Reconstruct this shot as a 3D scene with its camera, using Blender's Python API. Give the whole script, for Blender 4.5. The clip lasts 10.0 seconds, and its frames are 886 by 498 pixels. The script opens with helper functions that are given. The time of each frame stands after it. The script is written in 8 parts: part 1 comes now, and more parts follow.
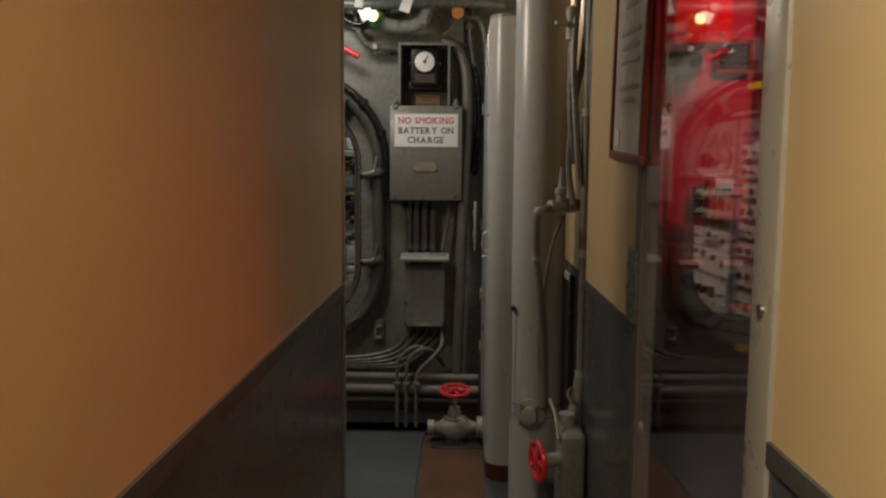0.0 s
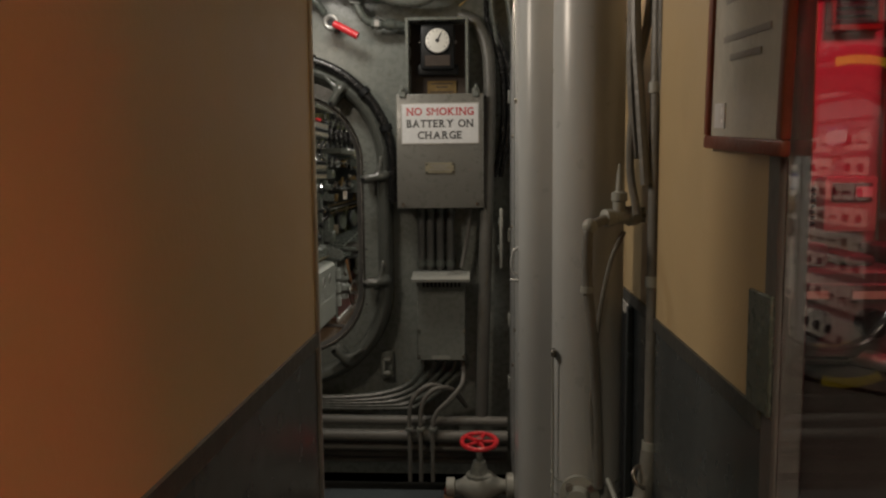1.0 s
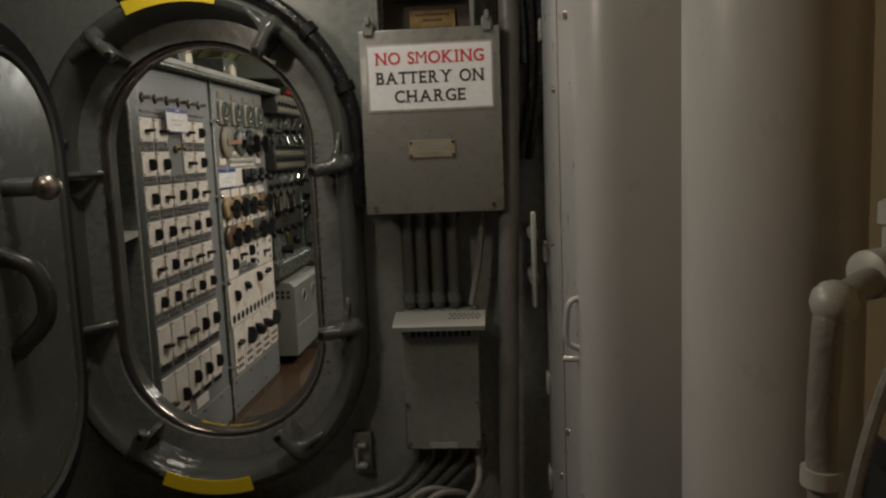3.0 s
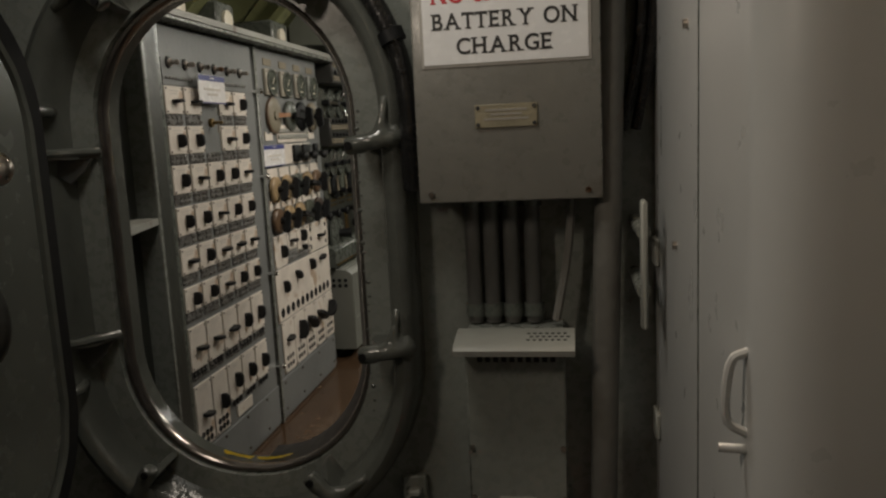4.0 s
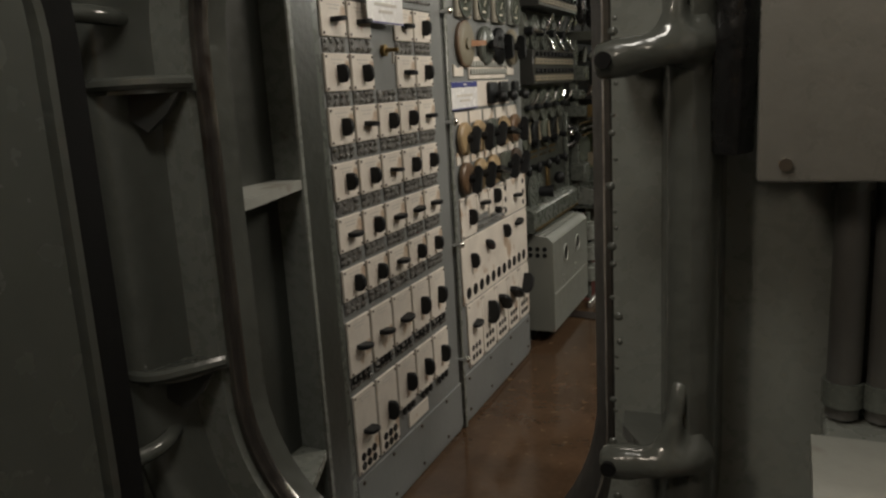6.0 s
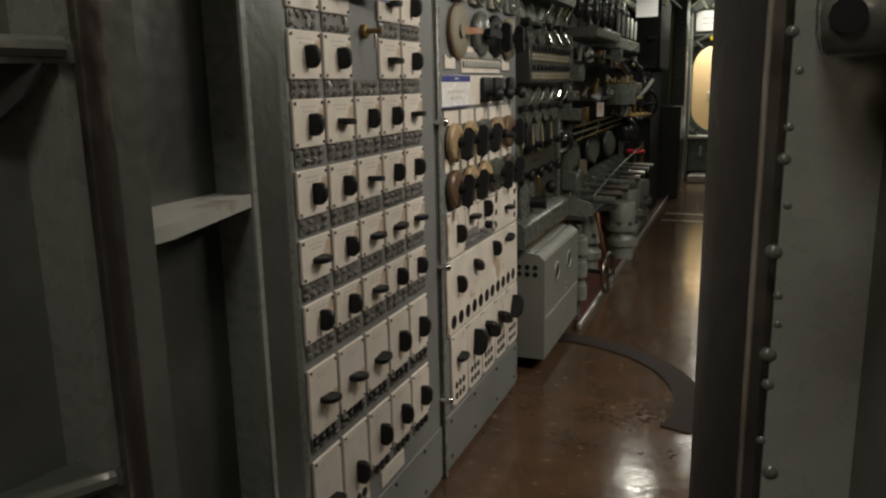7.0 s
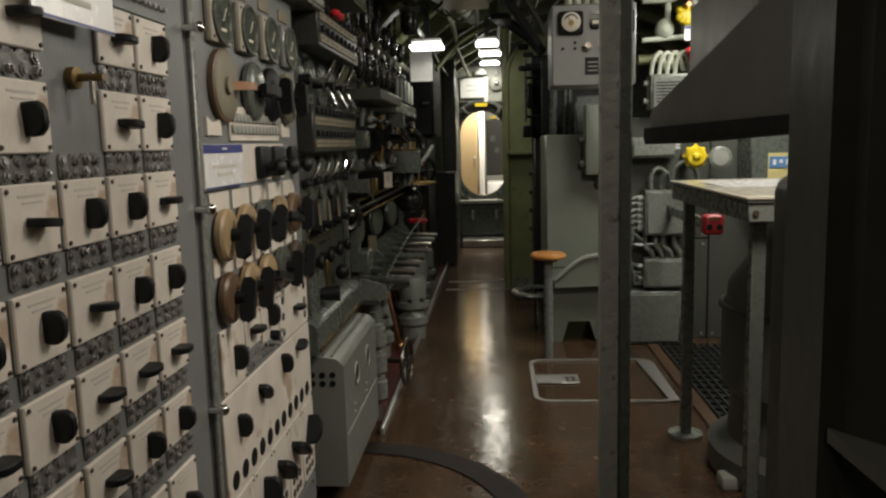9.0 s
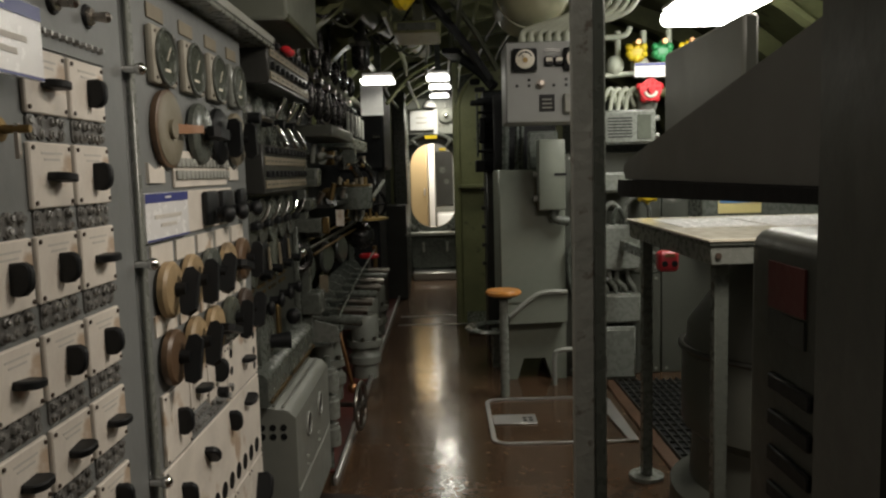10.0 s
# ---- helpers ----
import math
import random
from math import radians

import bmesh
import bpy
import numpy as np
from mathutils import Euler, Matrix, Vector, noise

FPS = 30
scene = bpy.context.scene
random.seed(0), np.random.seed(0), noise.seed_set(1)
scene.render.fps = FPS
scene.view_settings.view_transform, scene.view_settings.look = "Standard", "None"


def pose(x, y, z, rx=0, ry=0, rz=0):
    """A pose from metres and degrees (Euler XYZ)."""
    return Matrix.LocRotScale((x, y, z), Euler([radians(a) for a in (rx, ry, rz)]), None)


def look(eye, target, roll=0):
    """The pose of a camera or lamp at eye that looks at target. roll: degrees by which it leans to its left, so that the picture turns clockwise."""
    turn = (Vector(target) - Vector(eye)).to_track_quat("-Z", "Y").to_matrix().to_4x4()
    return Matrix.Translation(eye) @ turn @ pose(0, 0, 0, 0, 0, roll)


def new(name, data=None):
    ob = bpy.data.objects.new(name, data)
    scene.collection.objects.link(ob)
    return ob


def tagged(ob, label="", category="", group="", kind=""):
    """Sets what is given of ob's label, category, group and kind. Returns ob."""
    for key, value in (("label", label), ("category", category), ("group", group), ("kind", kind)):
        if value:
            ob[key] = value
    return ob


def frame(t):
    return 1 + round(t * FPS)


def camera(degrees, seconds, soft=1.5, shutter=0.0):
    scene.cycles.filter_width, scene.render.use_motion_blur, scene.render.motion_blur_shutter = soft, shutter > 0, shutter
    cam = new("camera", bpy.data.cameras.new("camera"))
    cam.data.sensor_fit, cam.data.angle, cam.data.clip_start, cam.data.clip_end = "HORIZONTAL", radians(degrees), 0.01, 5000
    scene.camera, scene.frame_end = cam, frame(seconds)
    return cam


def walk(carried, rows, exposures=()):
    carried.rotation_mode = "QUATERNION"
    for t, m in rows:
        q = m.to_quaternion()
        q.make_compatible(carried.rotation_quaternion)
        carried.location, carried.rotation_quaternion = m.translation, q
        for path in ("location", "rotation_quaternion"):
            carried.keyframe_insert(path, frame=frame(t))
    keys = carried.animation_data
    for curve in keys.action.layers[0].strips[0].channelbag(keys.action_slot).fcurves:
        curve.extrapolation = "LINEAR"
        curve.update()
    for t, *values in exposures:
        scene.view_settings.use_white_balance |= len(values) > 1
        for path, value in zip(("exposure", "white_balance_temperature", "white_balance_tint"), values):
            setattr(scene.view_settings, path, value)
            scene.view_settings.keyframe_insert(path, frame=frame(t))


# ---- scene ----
cam = camera(60.0, 10.0, soft=2.3)
METRES, EYE, TILT, LEAN, TURN = 3.78, 1.152, 0.0, 0.0, 1.4
ROWS = [
    (0.0, 0.0, 0.0, 0.0, 0.05, -5.94, -0.46),
    (0.5, 0.0036, 0.0788, -0.0021, 0.95, -6.27, -0.43),
    (1.0, 0.005, 0.1588, -0.0011, 1.8, -5.78, 0.52),
    (1.5, 0.0038, 0.2421, 0.0005, 1.46, -5.16, 1.27),
    (2.0, 0.0013, 0.3128, 0.0026, 0.43, -5.34, 1.6),
    (3.5, 0.0075, 0.4987, -0.0028, 4.75, -8.07, 2.71),
    (4.0, -0.0024, 0.5535, -0.0038, 7.77, -8.69, 2.79),
    (4.5, -0.0177, 0.6049, -0.0047, 12.49, -9.42, 2.59),
    (5.0, -0.0361, 0.6522, -0.009, 17.83, -10.35, 2.39),
    (5.5, -0.0462, 0.6879, -0.0107, 22.1, -11.75, 3.41),
    (7.0, -0.1099, 0.8126, -0.0149, 19.87, -12.12, 1.13),
    (7.5, -0.1265, 0.8526, -0.0135, 16.46, -11.12, 0.09),
    (8.0, -0.1398, 0.889, -0.0132, 11.79, -9.86, -0.22),
    (8.5, -0.1502, 0.919, -0.0142, 6.73, -8.71, 0.83),
    (9.0, -0.159, 0.9415, -0.0117, 2.44, -7.78, 1.45),
    (9.5, -0.1623, 0.9552, -0.0061, -0.1, -6.73, 1.31),
    (10.0, -0.1657, 0.9634, -0.0026, -1.43, -5.74, 1.51),
]
walk(cam, [(t, pose(0, 0, EYE, TILT, LEAN, TURN) @ pose(METRES * x, METRES * y, METRES * z, 90 + pitch, roll, yaw)) for t, x, y, z, yaw, pitch, roll in ROWS],
     exposures=[(0.0, 0.2), (1.0, 0.18), (2.0, 0.08), (4.0, -0.06), (4.5, -0.03), (5.5, 0.12), (7.0, 0.1), (8.0, 0.08), (9.0, -0.05), (10.0, -0.18)])

S = 0.9          # one unit of the plan below, in metres
RNG = random.Random(7)

# ---- light ----
world = bpy.data.worlds.new("world")
scene.world = world
world.use_nodes = True
world.node_tree.nodes["Background"].inputs[0].default_value = (0.6, 0.7, 0.8, 1)
world.node_tree.nodes["Background"].inputs[1].default_value = 0.0


def area_lamp(name, eye, target, size_x, size_y, watts, colour, spread=180.0):
    data = bpy.data.lights.new(name, "AREA")
    data.shape, data.size, data.size_y = "RECTANGLE", size_x * S, size_y * S
    data.energy, data.color = watts, colour
    data.spread = radians(spread)
    ob = new(name, data)
    ob.matrix_world = look(Vector(eye) * S, Vector(target) * S)
    return ob


NEUTRAL = (1.0, 0.955, 0.80)
LAMPS = [
    # passage lamps, overhead
    ("passage_light", (-0.64, 3.38, 2.14), (-0.66, 3.58, 0), 0.30, 0.20, 3.8, (1.0, 0.94, 0.84)),
    ("passage_light", (-1.05, 2.46, 1.95), (0.35, 2.42, 1.35), 0.22, 0.30, 6.4, (1.0, 0.85, 0.69)),
    ("passage_light", (-0.25, 0.05, 2.10), (0.36, 0.35, 0.9), 0.10, 0.5, 11.5, (1.0, 0.85, 0.60), 104.0),
    ("recess_light", (0.10, 3.45, 2.10), (0.42, 3.00, 1.2), 0.12, 0.30, 5.0, (1.0, 0.80, 0.60), 105.0),
    ("radio_room_light", (0.95, 1.95, 1.98), (0.88, 2.5, 1.0), 0.25, 0.25, 3.4, (1.0, 0.035, 0.075)),
    ("radio_room_light", (1.5, 2.12, 1.75), (-0.345, 0.80, 0.70), 0.2, 0.2, 0.24, (1.0, 0.10, 0.045), 56.0),
    # control room tubes
    ("tube_light", (0.1, 5.52, 2.14), (-0.42, 5.75, 0.4), 0.2, 0.75, 20.0, (1.0, 0.895, 0.77)),
    ("tube_light", (-0.85, 4.6, 2.16), (-0.95, 4.75, 0), 0.2, 0.5, 2.6, (1.0, 0.89, 0.76)),
    ("tube_light", (-1.19, 8.98, 1.834), (-1.1, 8.98, 0), 0.19, 0.14, 2.5, NEUTRAL),
    ("tube_light", (-0.812, 9.9, 1.956), (-0.812, 9.9, 0), 0.16, 0.14, 1.2, NEUTRAL),
    ("tube_light", (-0.80, 12.05, 2.121), (-0.80, 12.05, 0), 0.2, 0.16, 2.0, NEUTRAL),
    ("tube_light", (0.56, 7.75, 1.985), (0.5, 7.5, 0), 0.3, 0.9, 9.0, NEUTRAL),
    ("tube_light", (-0.81, 13.08, 2.131), (-0.85, 13.3, 0), 0.2, 0.14, 8.0, NEUTRAL),
    ("far_room_light", (-0.9, 14.5, 2.15), (-0.9, 14.6, 0), 0.8, 0.6, 65.0, (1.0, 0.93, 0.78)),
]
for row in LAMPS:
    area_lamp(*row)


# ---- materials ----
def paint(name, col, rough=0.4, metal=0.0, var=0.25, scale=5.0, bump=0.15, bscale=45.0, worn=None, wear=0.0, wscale=9.0, coat=0.0, rvar=0.05, spec=0.5, stretch=(1, 1, 1)):
    """A procedural surface: tone varied at two scales, fine relief, and worn or stained patches."""
    m = bpy.data.materials.new(name)
    m.use_nodes = True
    nt = m.node_tree
    N, L = nt.nodes, nt.links
    b = N["Principled BSDF"]
    b.inputs["Metallic"].default_value = metal
    b.inputs["Coat Weight"].default_value = coat
    b.inputs["Specular IOR Level"].default_value = spec
    tc = N.new("ShaderNodeTexCoord")
    co = N.new("ShaderNodeMapping")
    co.inputs["Scale"].default_value = stretch
    L.new(tc.outputs["Object"], co.inputs["Vector"])
    def nz(s, detail=4.0):
        n = N.new("ShaderNodeTexNoise")
        n.inputs["Scale"].default_value, n.inputs["Detail"].default_value = s, detail
        L.new(co.outputs["Vector"], n.inputs["Vector"])
        return n
    big, small = nz(scale), nz(scale * 9, 6.0)
    mix = N.new("ShaderNodeMath")
    mix.operation = "MULTIPLY_ADD"
    mix.inputs[1].default_value = 0.4
    L.new(small.outputs["Fac"], mix.inputs[0])
    L.new(big.outputs["Fac"], mix.inputs[2])
    tone = N.new("ShaderNodeMapRange")
    tone.inputs[1].default_value, tone.inputs[2].default_value = 0.4, 1.0
    tone.inputs[3].default_value, tone.inputs[4].default_value = 1 - var, 1 + var
    L.new(mix.outputs[0], tone.inputs[0])
    mul = N.new("ShaderNodeMix")
    mul.data_type, mul.blend_type = "RGBA", "MULTIPLY"
    mul.inputs["Factor"].default_value = 1
    mul.inputs["A"].default_value = (*col, 1)
    L.new(tone.outputs[0], mul.inputs["B"])
    out = mul.outputs["Result"]
    if worn:
        wn = nz(wscale, 8.0)
        ramp = N.new("ShaderNodeMapRange")
        ramp.inputs[1].default_value, ramp.inputs[2].default_value = 0.62 - wear * 0.2, 0.70 - wear * 0.2
        L.new(wn.outputs["Fac"], ramp.inputs[0])
        w = N.new("ShaderNodeMix")
        w.data_type = "RGBA"
        L.new(ramp.outputs[0], w.inputs["Factor"])
        L.new(out, w.inputs["A"])
        w.inputs["B"].default_value = (*worn, 1)
        out = w.outputs["Result"]
    L.new(out, b.inputs["Base Color"])
    rr = N.new("ShaderNodeMapRange")
    rr.inputs[1].default_value, rr.inputs[2].default_value = 0.3, 0.7
    rr.inputs[3].default_value, rr.inputs[4].default_value = max(rough - rvar, 0.03), min(rough + rvar, 1)
    L.new(small.outputs["Fac"], rr.inputs[0])
    L.new(rr.outputs[0], b.inputs["Roughness"])
    if bump:
        fine = nz(bscale, 3.0)
        bp = N.new("ShaderNodeBump")
        bp.inputs["Strength"].default_value, bp.inputs["Distance"].default_value = bump, 0.01
        L.new(fine.outputs["Fac"], bp.inputs["Height"])
        L.new(bp.outputs["Normal"], b.inputs["Normal"])
    return m


def glow(name, col, strength):
    m = bpy.data.materials.new(name)
    m.use_nodes = True
    b = m.node_tree.nodes["Principled BSDF"]
    b.inputs["Base Color"].default_value = (*col, 1)
    b.inputs["Emission Color"].default_value = (*col, 1)
    b.inputs["Emission Strength"].default_value = strength
    return m


def clear(name, tint=(1, 1, 1), rough=0.02):
    m = bpy.data.materials.new(name)
    m.use_nodes = True
    b = m.node_tree.nodes["Principled BSDF"]
    b.inputs["Base Color"].default_value = (*tint, 1)
    b.inputs["Roughness"].default_value = rough
    b.inputs["Transmission Weight"].default_value = 1.0
    b.inputs["IOR"].default_value = 1.49
    return m


GREY = paint("grey_enamel", (0.190, 0.202, 0.182), 0.28, var=0.14, bump=0.10, bscale=25, worn=(0.10, 0.09, 0.07), wear=-0.2)
GREY_D = paint("dark_grey_enamel", (0.098, 0.109, 0.096), 0.28, var=0.12, bump=0.05, bscale=20, worn=(0.06, 0.055, 0.045), wear=-0.3, wscale=4)
GREY_L = paint("light_grey_enamel", (0.295, 0.302, 0.275), 0.42, var=0.14, bump=0.10, worn=(0.17, 0.15, 0.12), wear=-0.15)
CASTING = paint("glossy_grey_casting", (0.084, 0.089, 0.079), 0.18, var=0.18, bump=0.33, bscale=24, rvar=0.08, worn=(0.13, 0.115, 0.10), wear=-0.35)
SILVER = paint("silver_grey_paint", (0.40, 0.41, 0.405), 0.30, 0.0, var=0.06, scale=2, bump=0.02, bscale=4, rvar=0.03, worn=(0.30, 0.27, 0.23), wear=-0.45, wscale=3)
PANEL_G = paint("panel_grey_paint", (0.182, 0.192, 0.190), 0.42, var=0.15, bump=0.08)
OLIVE = paint("olive_green_paint", (0.22, 0.235, 0.115), 0.4, var=0.25, bump=0.2, worn=(0.10, 0.10, 0.06), wear=0.0)
CABLE_G = paint("grey_cable_sheath", (0.17, 0.165, 0.15), 0.45, var=0.2, bump=0.25, bscale=70)
CABLE_D = paint("dark_cable_sheath", (0.085, 0.085, 0.08), 0.45, var=0.3, bump=0.15, bscale=40, worn=(0.12, 0.07, 0.05), wear=-0.2)
WHITE_P = paint("pale_green_white_pipe", (0.55, 0.58, 0.48), 0.4, var=0.15)
TAN = paint("tan_wall_paint", (0.49, 0.365, 0.20), 0.38, var=0.06, scale=1.5, bump=0.05, bscale=120)
WAINS = paint("slate_wainscot", (0.056, 0.063, 0.066), 0.24, var=0.12, scale=2.5, bump=0.04, bscale=5)
TRIM = paint("dark_trim", (0.055, 0.055, 0.052), 0.45, var=0.2)
PLATE = paint("aged_white_plate", (0.70, 0.65, 0.58), 0.45, var=0.14, scale=14, bump=0.06, worn=(0.48, 0.37, 0.27), wear=0.14, wscale=13)
WHITE = paint("white_card", (0.80, 0.80, 0.80), 0.25, var=0.04, bump=0.02)
BLACK = paint("black_bakelite_and_shade", (0.008, 0.009, 0.010), 0.5, var=0.3, bump=0.05, spec=0.3)
NEARBLACK = paint("matt_black_and_shade", (0.022, 0.022, 0.023), 0.6, var=0.3, bump=0.02, spec=0.3)
RUBBER = paint("black_rubber", (0.008, 0.008, 0.008), 0.7, var=0.3, bump=0.08, spec=0.15)
BLACK_G = paint("glossy_black_hose", (0.012, 0.012, 0.012), 0.26, var=0.3, bump=0.3)
WOODK = paint("turned_wood", (0.37, 0.27, 0.15), 0.45, var=0.3, scale=18, worn=(0.20, 0.15, 0.09), wear=-0.05, wscale=14)
WOOD_O = paint("orange_wood_seat", (0.55, 0.24, 0.06), 0.3, var=0.2, scale=10)
BRASS = paint("brass", (0.55, 0.40, 0.16), 0.35, 1.0, var=0.25, worn=(0.2, 0.14, 0.07), wear=0.1)
COPPER = paint("copper_pipe", (0.45, 0.24, 0.12), 0.4, 1.0, var=0.25)
CHROME = paint("chrome", (0.75, 0.75, 0.73), 0.12, 1.0, var=0.05, bump=0.0)
STEEL = paint("worn_steel", (0.42, 0.38, 0.34), 0.3, 1.0, var=0.3, bump=0.2, worn=(0.22, 0.12, 0.07), wear=0.1)
EDGE = paint("rubbed_edge_steel", (0.30, 0.27, 0.245), 0.20, 0.9, var=0.45, scale=5, bump=0.06, bscale=30, worn=(0.12, 0.075, 0.052), wear=0.25, wscale=6)
ALU = paint("brushed_aluminium", (0.55, 0.54, 0.52), 0.42, 0.8, var=0.1, bump=0.1)
RED_P = paint("red_paint", (0.62, 0.03, 0.04), 0.28, var=0.15)
YELLOW = paint("yellow_paint", (0.75, 0.56, 0.02), 0.4, var=0.12, worn=(0.3, 0.22, 0.05), wear=0.0)
RED_D = paint("dull_red_paint", (0.34, 0.022, 0.03), 0.4, var=0.2)
POINTER = paint("varnished_pointer", (0.34, 0.18, 0.10), 0.35, var=0.2, scale=14)
GREEN = paint("green_paint", (0.03, 0.28, 0.09), 0.35, var=0.15)
DEEP_RED = paint("dark_red_deck_paint", (0.08, 0.02, 0.015), 0.5, var=0.3)
MAHOG = paint("red_brown_frame", (0.20, 0.05, 0.026), 0.35, var=0.25, scale=12)
PAPER = paint("paper_behind_glass", (0.62, 0.60, 0.52), 0.22, var=0.12, scale=3)
INK = paint("black_ink", (0.03, 0.03, 0.03), 0.5, bump=0)
RED_INK = paint("red_ink", (0.55, 0.04, 0.05), 0.5, bump=0)
NAME_P = paint("dull_brass_plate", (0.30, 0.27, 0.19), 0.4, 0.3, var=0.25, scale=20, bump=0.05)
JAMB = paint("beige_grey_jamb_metal", (0.42, 0.395, 0.34), 0.30, 0.35, var=0.10, scale=3, bump=0.03, bscale=20)
DIAL_W = paint("white_enamel_dial", (0.84, 0.83, 0.78), 0.22, var=0.04, bump=0)
LAMINATE = paint("dull_laminate", (0.42, 0.40, 0.37), 0.25, var=0.1, bump=0.02)
RISER = paint("dark_riser_paint", (0.125, 0.122, 0.11), 0.4, var=0.25, bump=0.15, worn=(0.11, 0.07, 0.05), wear=-0.1)
LEAF = paint("satin_door_paint", (0.092, 0.098, 0.086), 0.25, var=0.14, scale=3, bump=0.04, bscale=9, worn=(0.07, 0.062, 0.05), wear=-0.3, wscale=5)
NOTICE_INK = paint("typed_print", (0.33, 0.31, 0.27), 0.5, bump=0)
GREY_INK = paint("faded_print", (0.55, 0.525, 0.48), 0.5, bump=0)
BLUE_INK = paint("navy_print", (0.05, 0.06, 0.22), 0.35, bump=0)
DIAL = paint("cream_dial", (0.72, 0.68, 0.56), 0.3, var=0.08, bump=0)
DIAL_D = paint("dark_dial", (0.10, 0.11, 0.09), 0.12, var=0.3, bump=0)
LINO = paint("brown_linoleum", (0.072, 0.043, 0.025), 0.15, rvar=0.08, var=0.36, scale=4.0, spec=0.42, bump=0.24, bscale=4.0, stretch=(1.5, 1.5, 1), worn=(0.16, 0.115, 0.068), wear=-0.14, wscale=16)
STRIP = paint("dark_deck_strip", (0.022, 0.016, 0.013), 0.6, rvar=0.03, var=0.25, bump=0.05, spec=0.25)
METER_F = paint("aged_beige_flange", (0.34, 0.32, 0.265), 0.45, var=0.2, scale=12)
STAIN = paint("brown_stained_back", (0.055, 0.038, 0.028), 0.5, var=0.4)
LID = paint("satin_grey_lid", (0.19, 0.185, 0.165), 0.30, var=0.12, bump=0.10, worn=(0.12, 0.10, 0.08), wear=-0.3)
MAT_TEAL = paint("slate_blue_floor_mat", (0.06, 0.075, 0.085), 0.45, var=0.25, scale=4)
LINO_R = paint("rust_brown_linoleum", (0.10, 0.055, 0.033), 0.4, var=0.35)
CEIL = paint("ceiling_grey", (0.22, 0.22, 0.18), 0.5, var=0.2)
RADIO = paint("radio_room_paint", (0.50, 0.42, 0.36), 0.5, var=0.15)
RADIO_M = paint("radio_locker_paint", (0.27, 0.22, 0.19), 0.4, var=0.25, scale=6)
RADIO_D = paint("radio_equipment_paint", (0.11, 0.10, 0.10), 0.4, var=0.2)
TABLE_T = paint("pale_varnished_chart", (0.66, 0.62, 0.52), 0.16, var=0.2, scale=3, bump=0.02)
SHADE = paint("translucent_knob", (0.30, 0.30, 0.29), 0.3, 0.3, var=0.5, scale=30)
OLIVE_D = paint("dark_olive_paint", (0.07, 0.075, 0.045), 0.4, var=0.25)
STAIN_R = paint("maroon_plate", (0.10, 0.02, 0.02), 0.4, var=0.2)
DARK = paint("dark_machine_paint", (0.035, 0.036, 0.033), 0.35, var=0.2, bump=0.08)
WEDGE = paint("smooth_dark_grey_paint", (0.085, 0.085, 0.076), 0.5, var=0.08, scale=2, bump=0)
TUBE = glow("tube_diffuser", (1.0, 0.98, 0.90), 6.5)
TUBE_BIG = glow("large_tube_diffuser", (1.0, 0.98, 0.90), 16.0)
RACK = paint("dark_rack_paint_and_bay_shade", (0.048, 0.052, 0.046), 0.35, var=0.25, bump=0.1)
PLATE_D = paint("yellowed_plate", (0.22, 0.19, 0.135), 0.5, var=0.2, scale=20, bump=0.05)
BRASS_D = paint("tarnished_brass", (0.22, 0.155, 0.07), 0.52, 1.0, var=0.4, scale=15, worn=(0.06, 0.05, 0.03), wear=0.15)
COPPER_D = paint("tarnished_copper", (0.26, 0.11, 0.05), 0.45, 1.0, var=0.4, scale=15)
STEEL_D = paint("dull_steel", (0.22, 0.21, 0.19), 0.35, 1.0, var=0.35, worn=(0.07, 0.06, 0.05), wear=0.1)
WOOD_B = paint("brown_wood_edge", (0.13, 0.082, 0.048), 0.4, var=0.3, scale=18)
DISC_F = paint("tan_grey_disc_face", (0.20, 0.18, 0.13), 0.5, var=0.2, scale=12, worn=(0.2, 0.17, 0.12), wear=0.0)
DIAL_M = paint("green_black_dial", (0.075, 0.085, 0.07), 0.15, var=0.5, scale=40, bump=0, worn=(0.30, 0.32, 0.26), wear=-0.1, wscale=60)
VENTED = paint("dark_green_grey_paint", (0.045, 0.047, 0.040), 0.4, var=0.2, bump=0.06)
HEAT = paint("smooth_heater_paint", (0.19, 0.20, 0.178), 0.36, var=0.07, scale=3, bump=0.03, bscale=15)
TANK = paint("pale_olive_tank_paint", (0.40, 0.40, 0.27), 0.32, var=0.12, scale=3, bump=0.04, bscale=15, worn=(0.25, 0.24, 0.15), wear=-0.2, wscale=5)
BOX_G = paint("pale_meter_box_enamel", (0.33, 0.35, 0.345), 0.42, var=0.08, scale=3, bump=0.05, bscale=25)
GREY_GN = paint("green_grey_enamel", (0.19, 0.205, 0.172), 0.36, var=0.12, scale=3, bump=0.04, bscale=15, worn=(0.09, 0.085, 0.07), wear=-0.3, wscale=4)
PITTED = paint("pitted_pale_paint", (0.31, 0.32, 0.295), 0.35, var=0.25, bump=0.35, bscale=60, worn=(0.15, 0.13, 0.11), wear=0.1, wscale=40)
FUSE_G = paint("grey_glass_fuse", (0.27, 0.268, 0.255), 0.16, 0.25, var=0.6, scale=110, bump=0.3, bscale=160)
FUSE_B = paint("dark_fuse_block", (0.12, 0.118, 0.112), 0.35, var=0.4, scale=40, bump=0.2, bscale=90)
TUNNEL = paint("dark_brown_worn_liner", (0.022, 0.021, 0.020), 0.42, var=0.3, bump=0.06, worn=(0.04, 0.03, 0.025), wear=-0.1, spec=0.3)
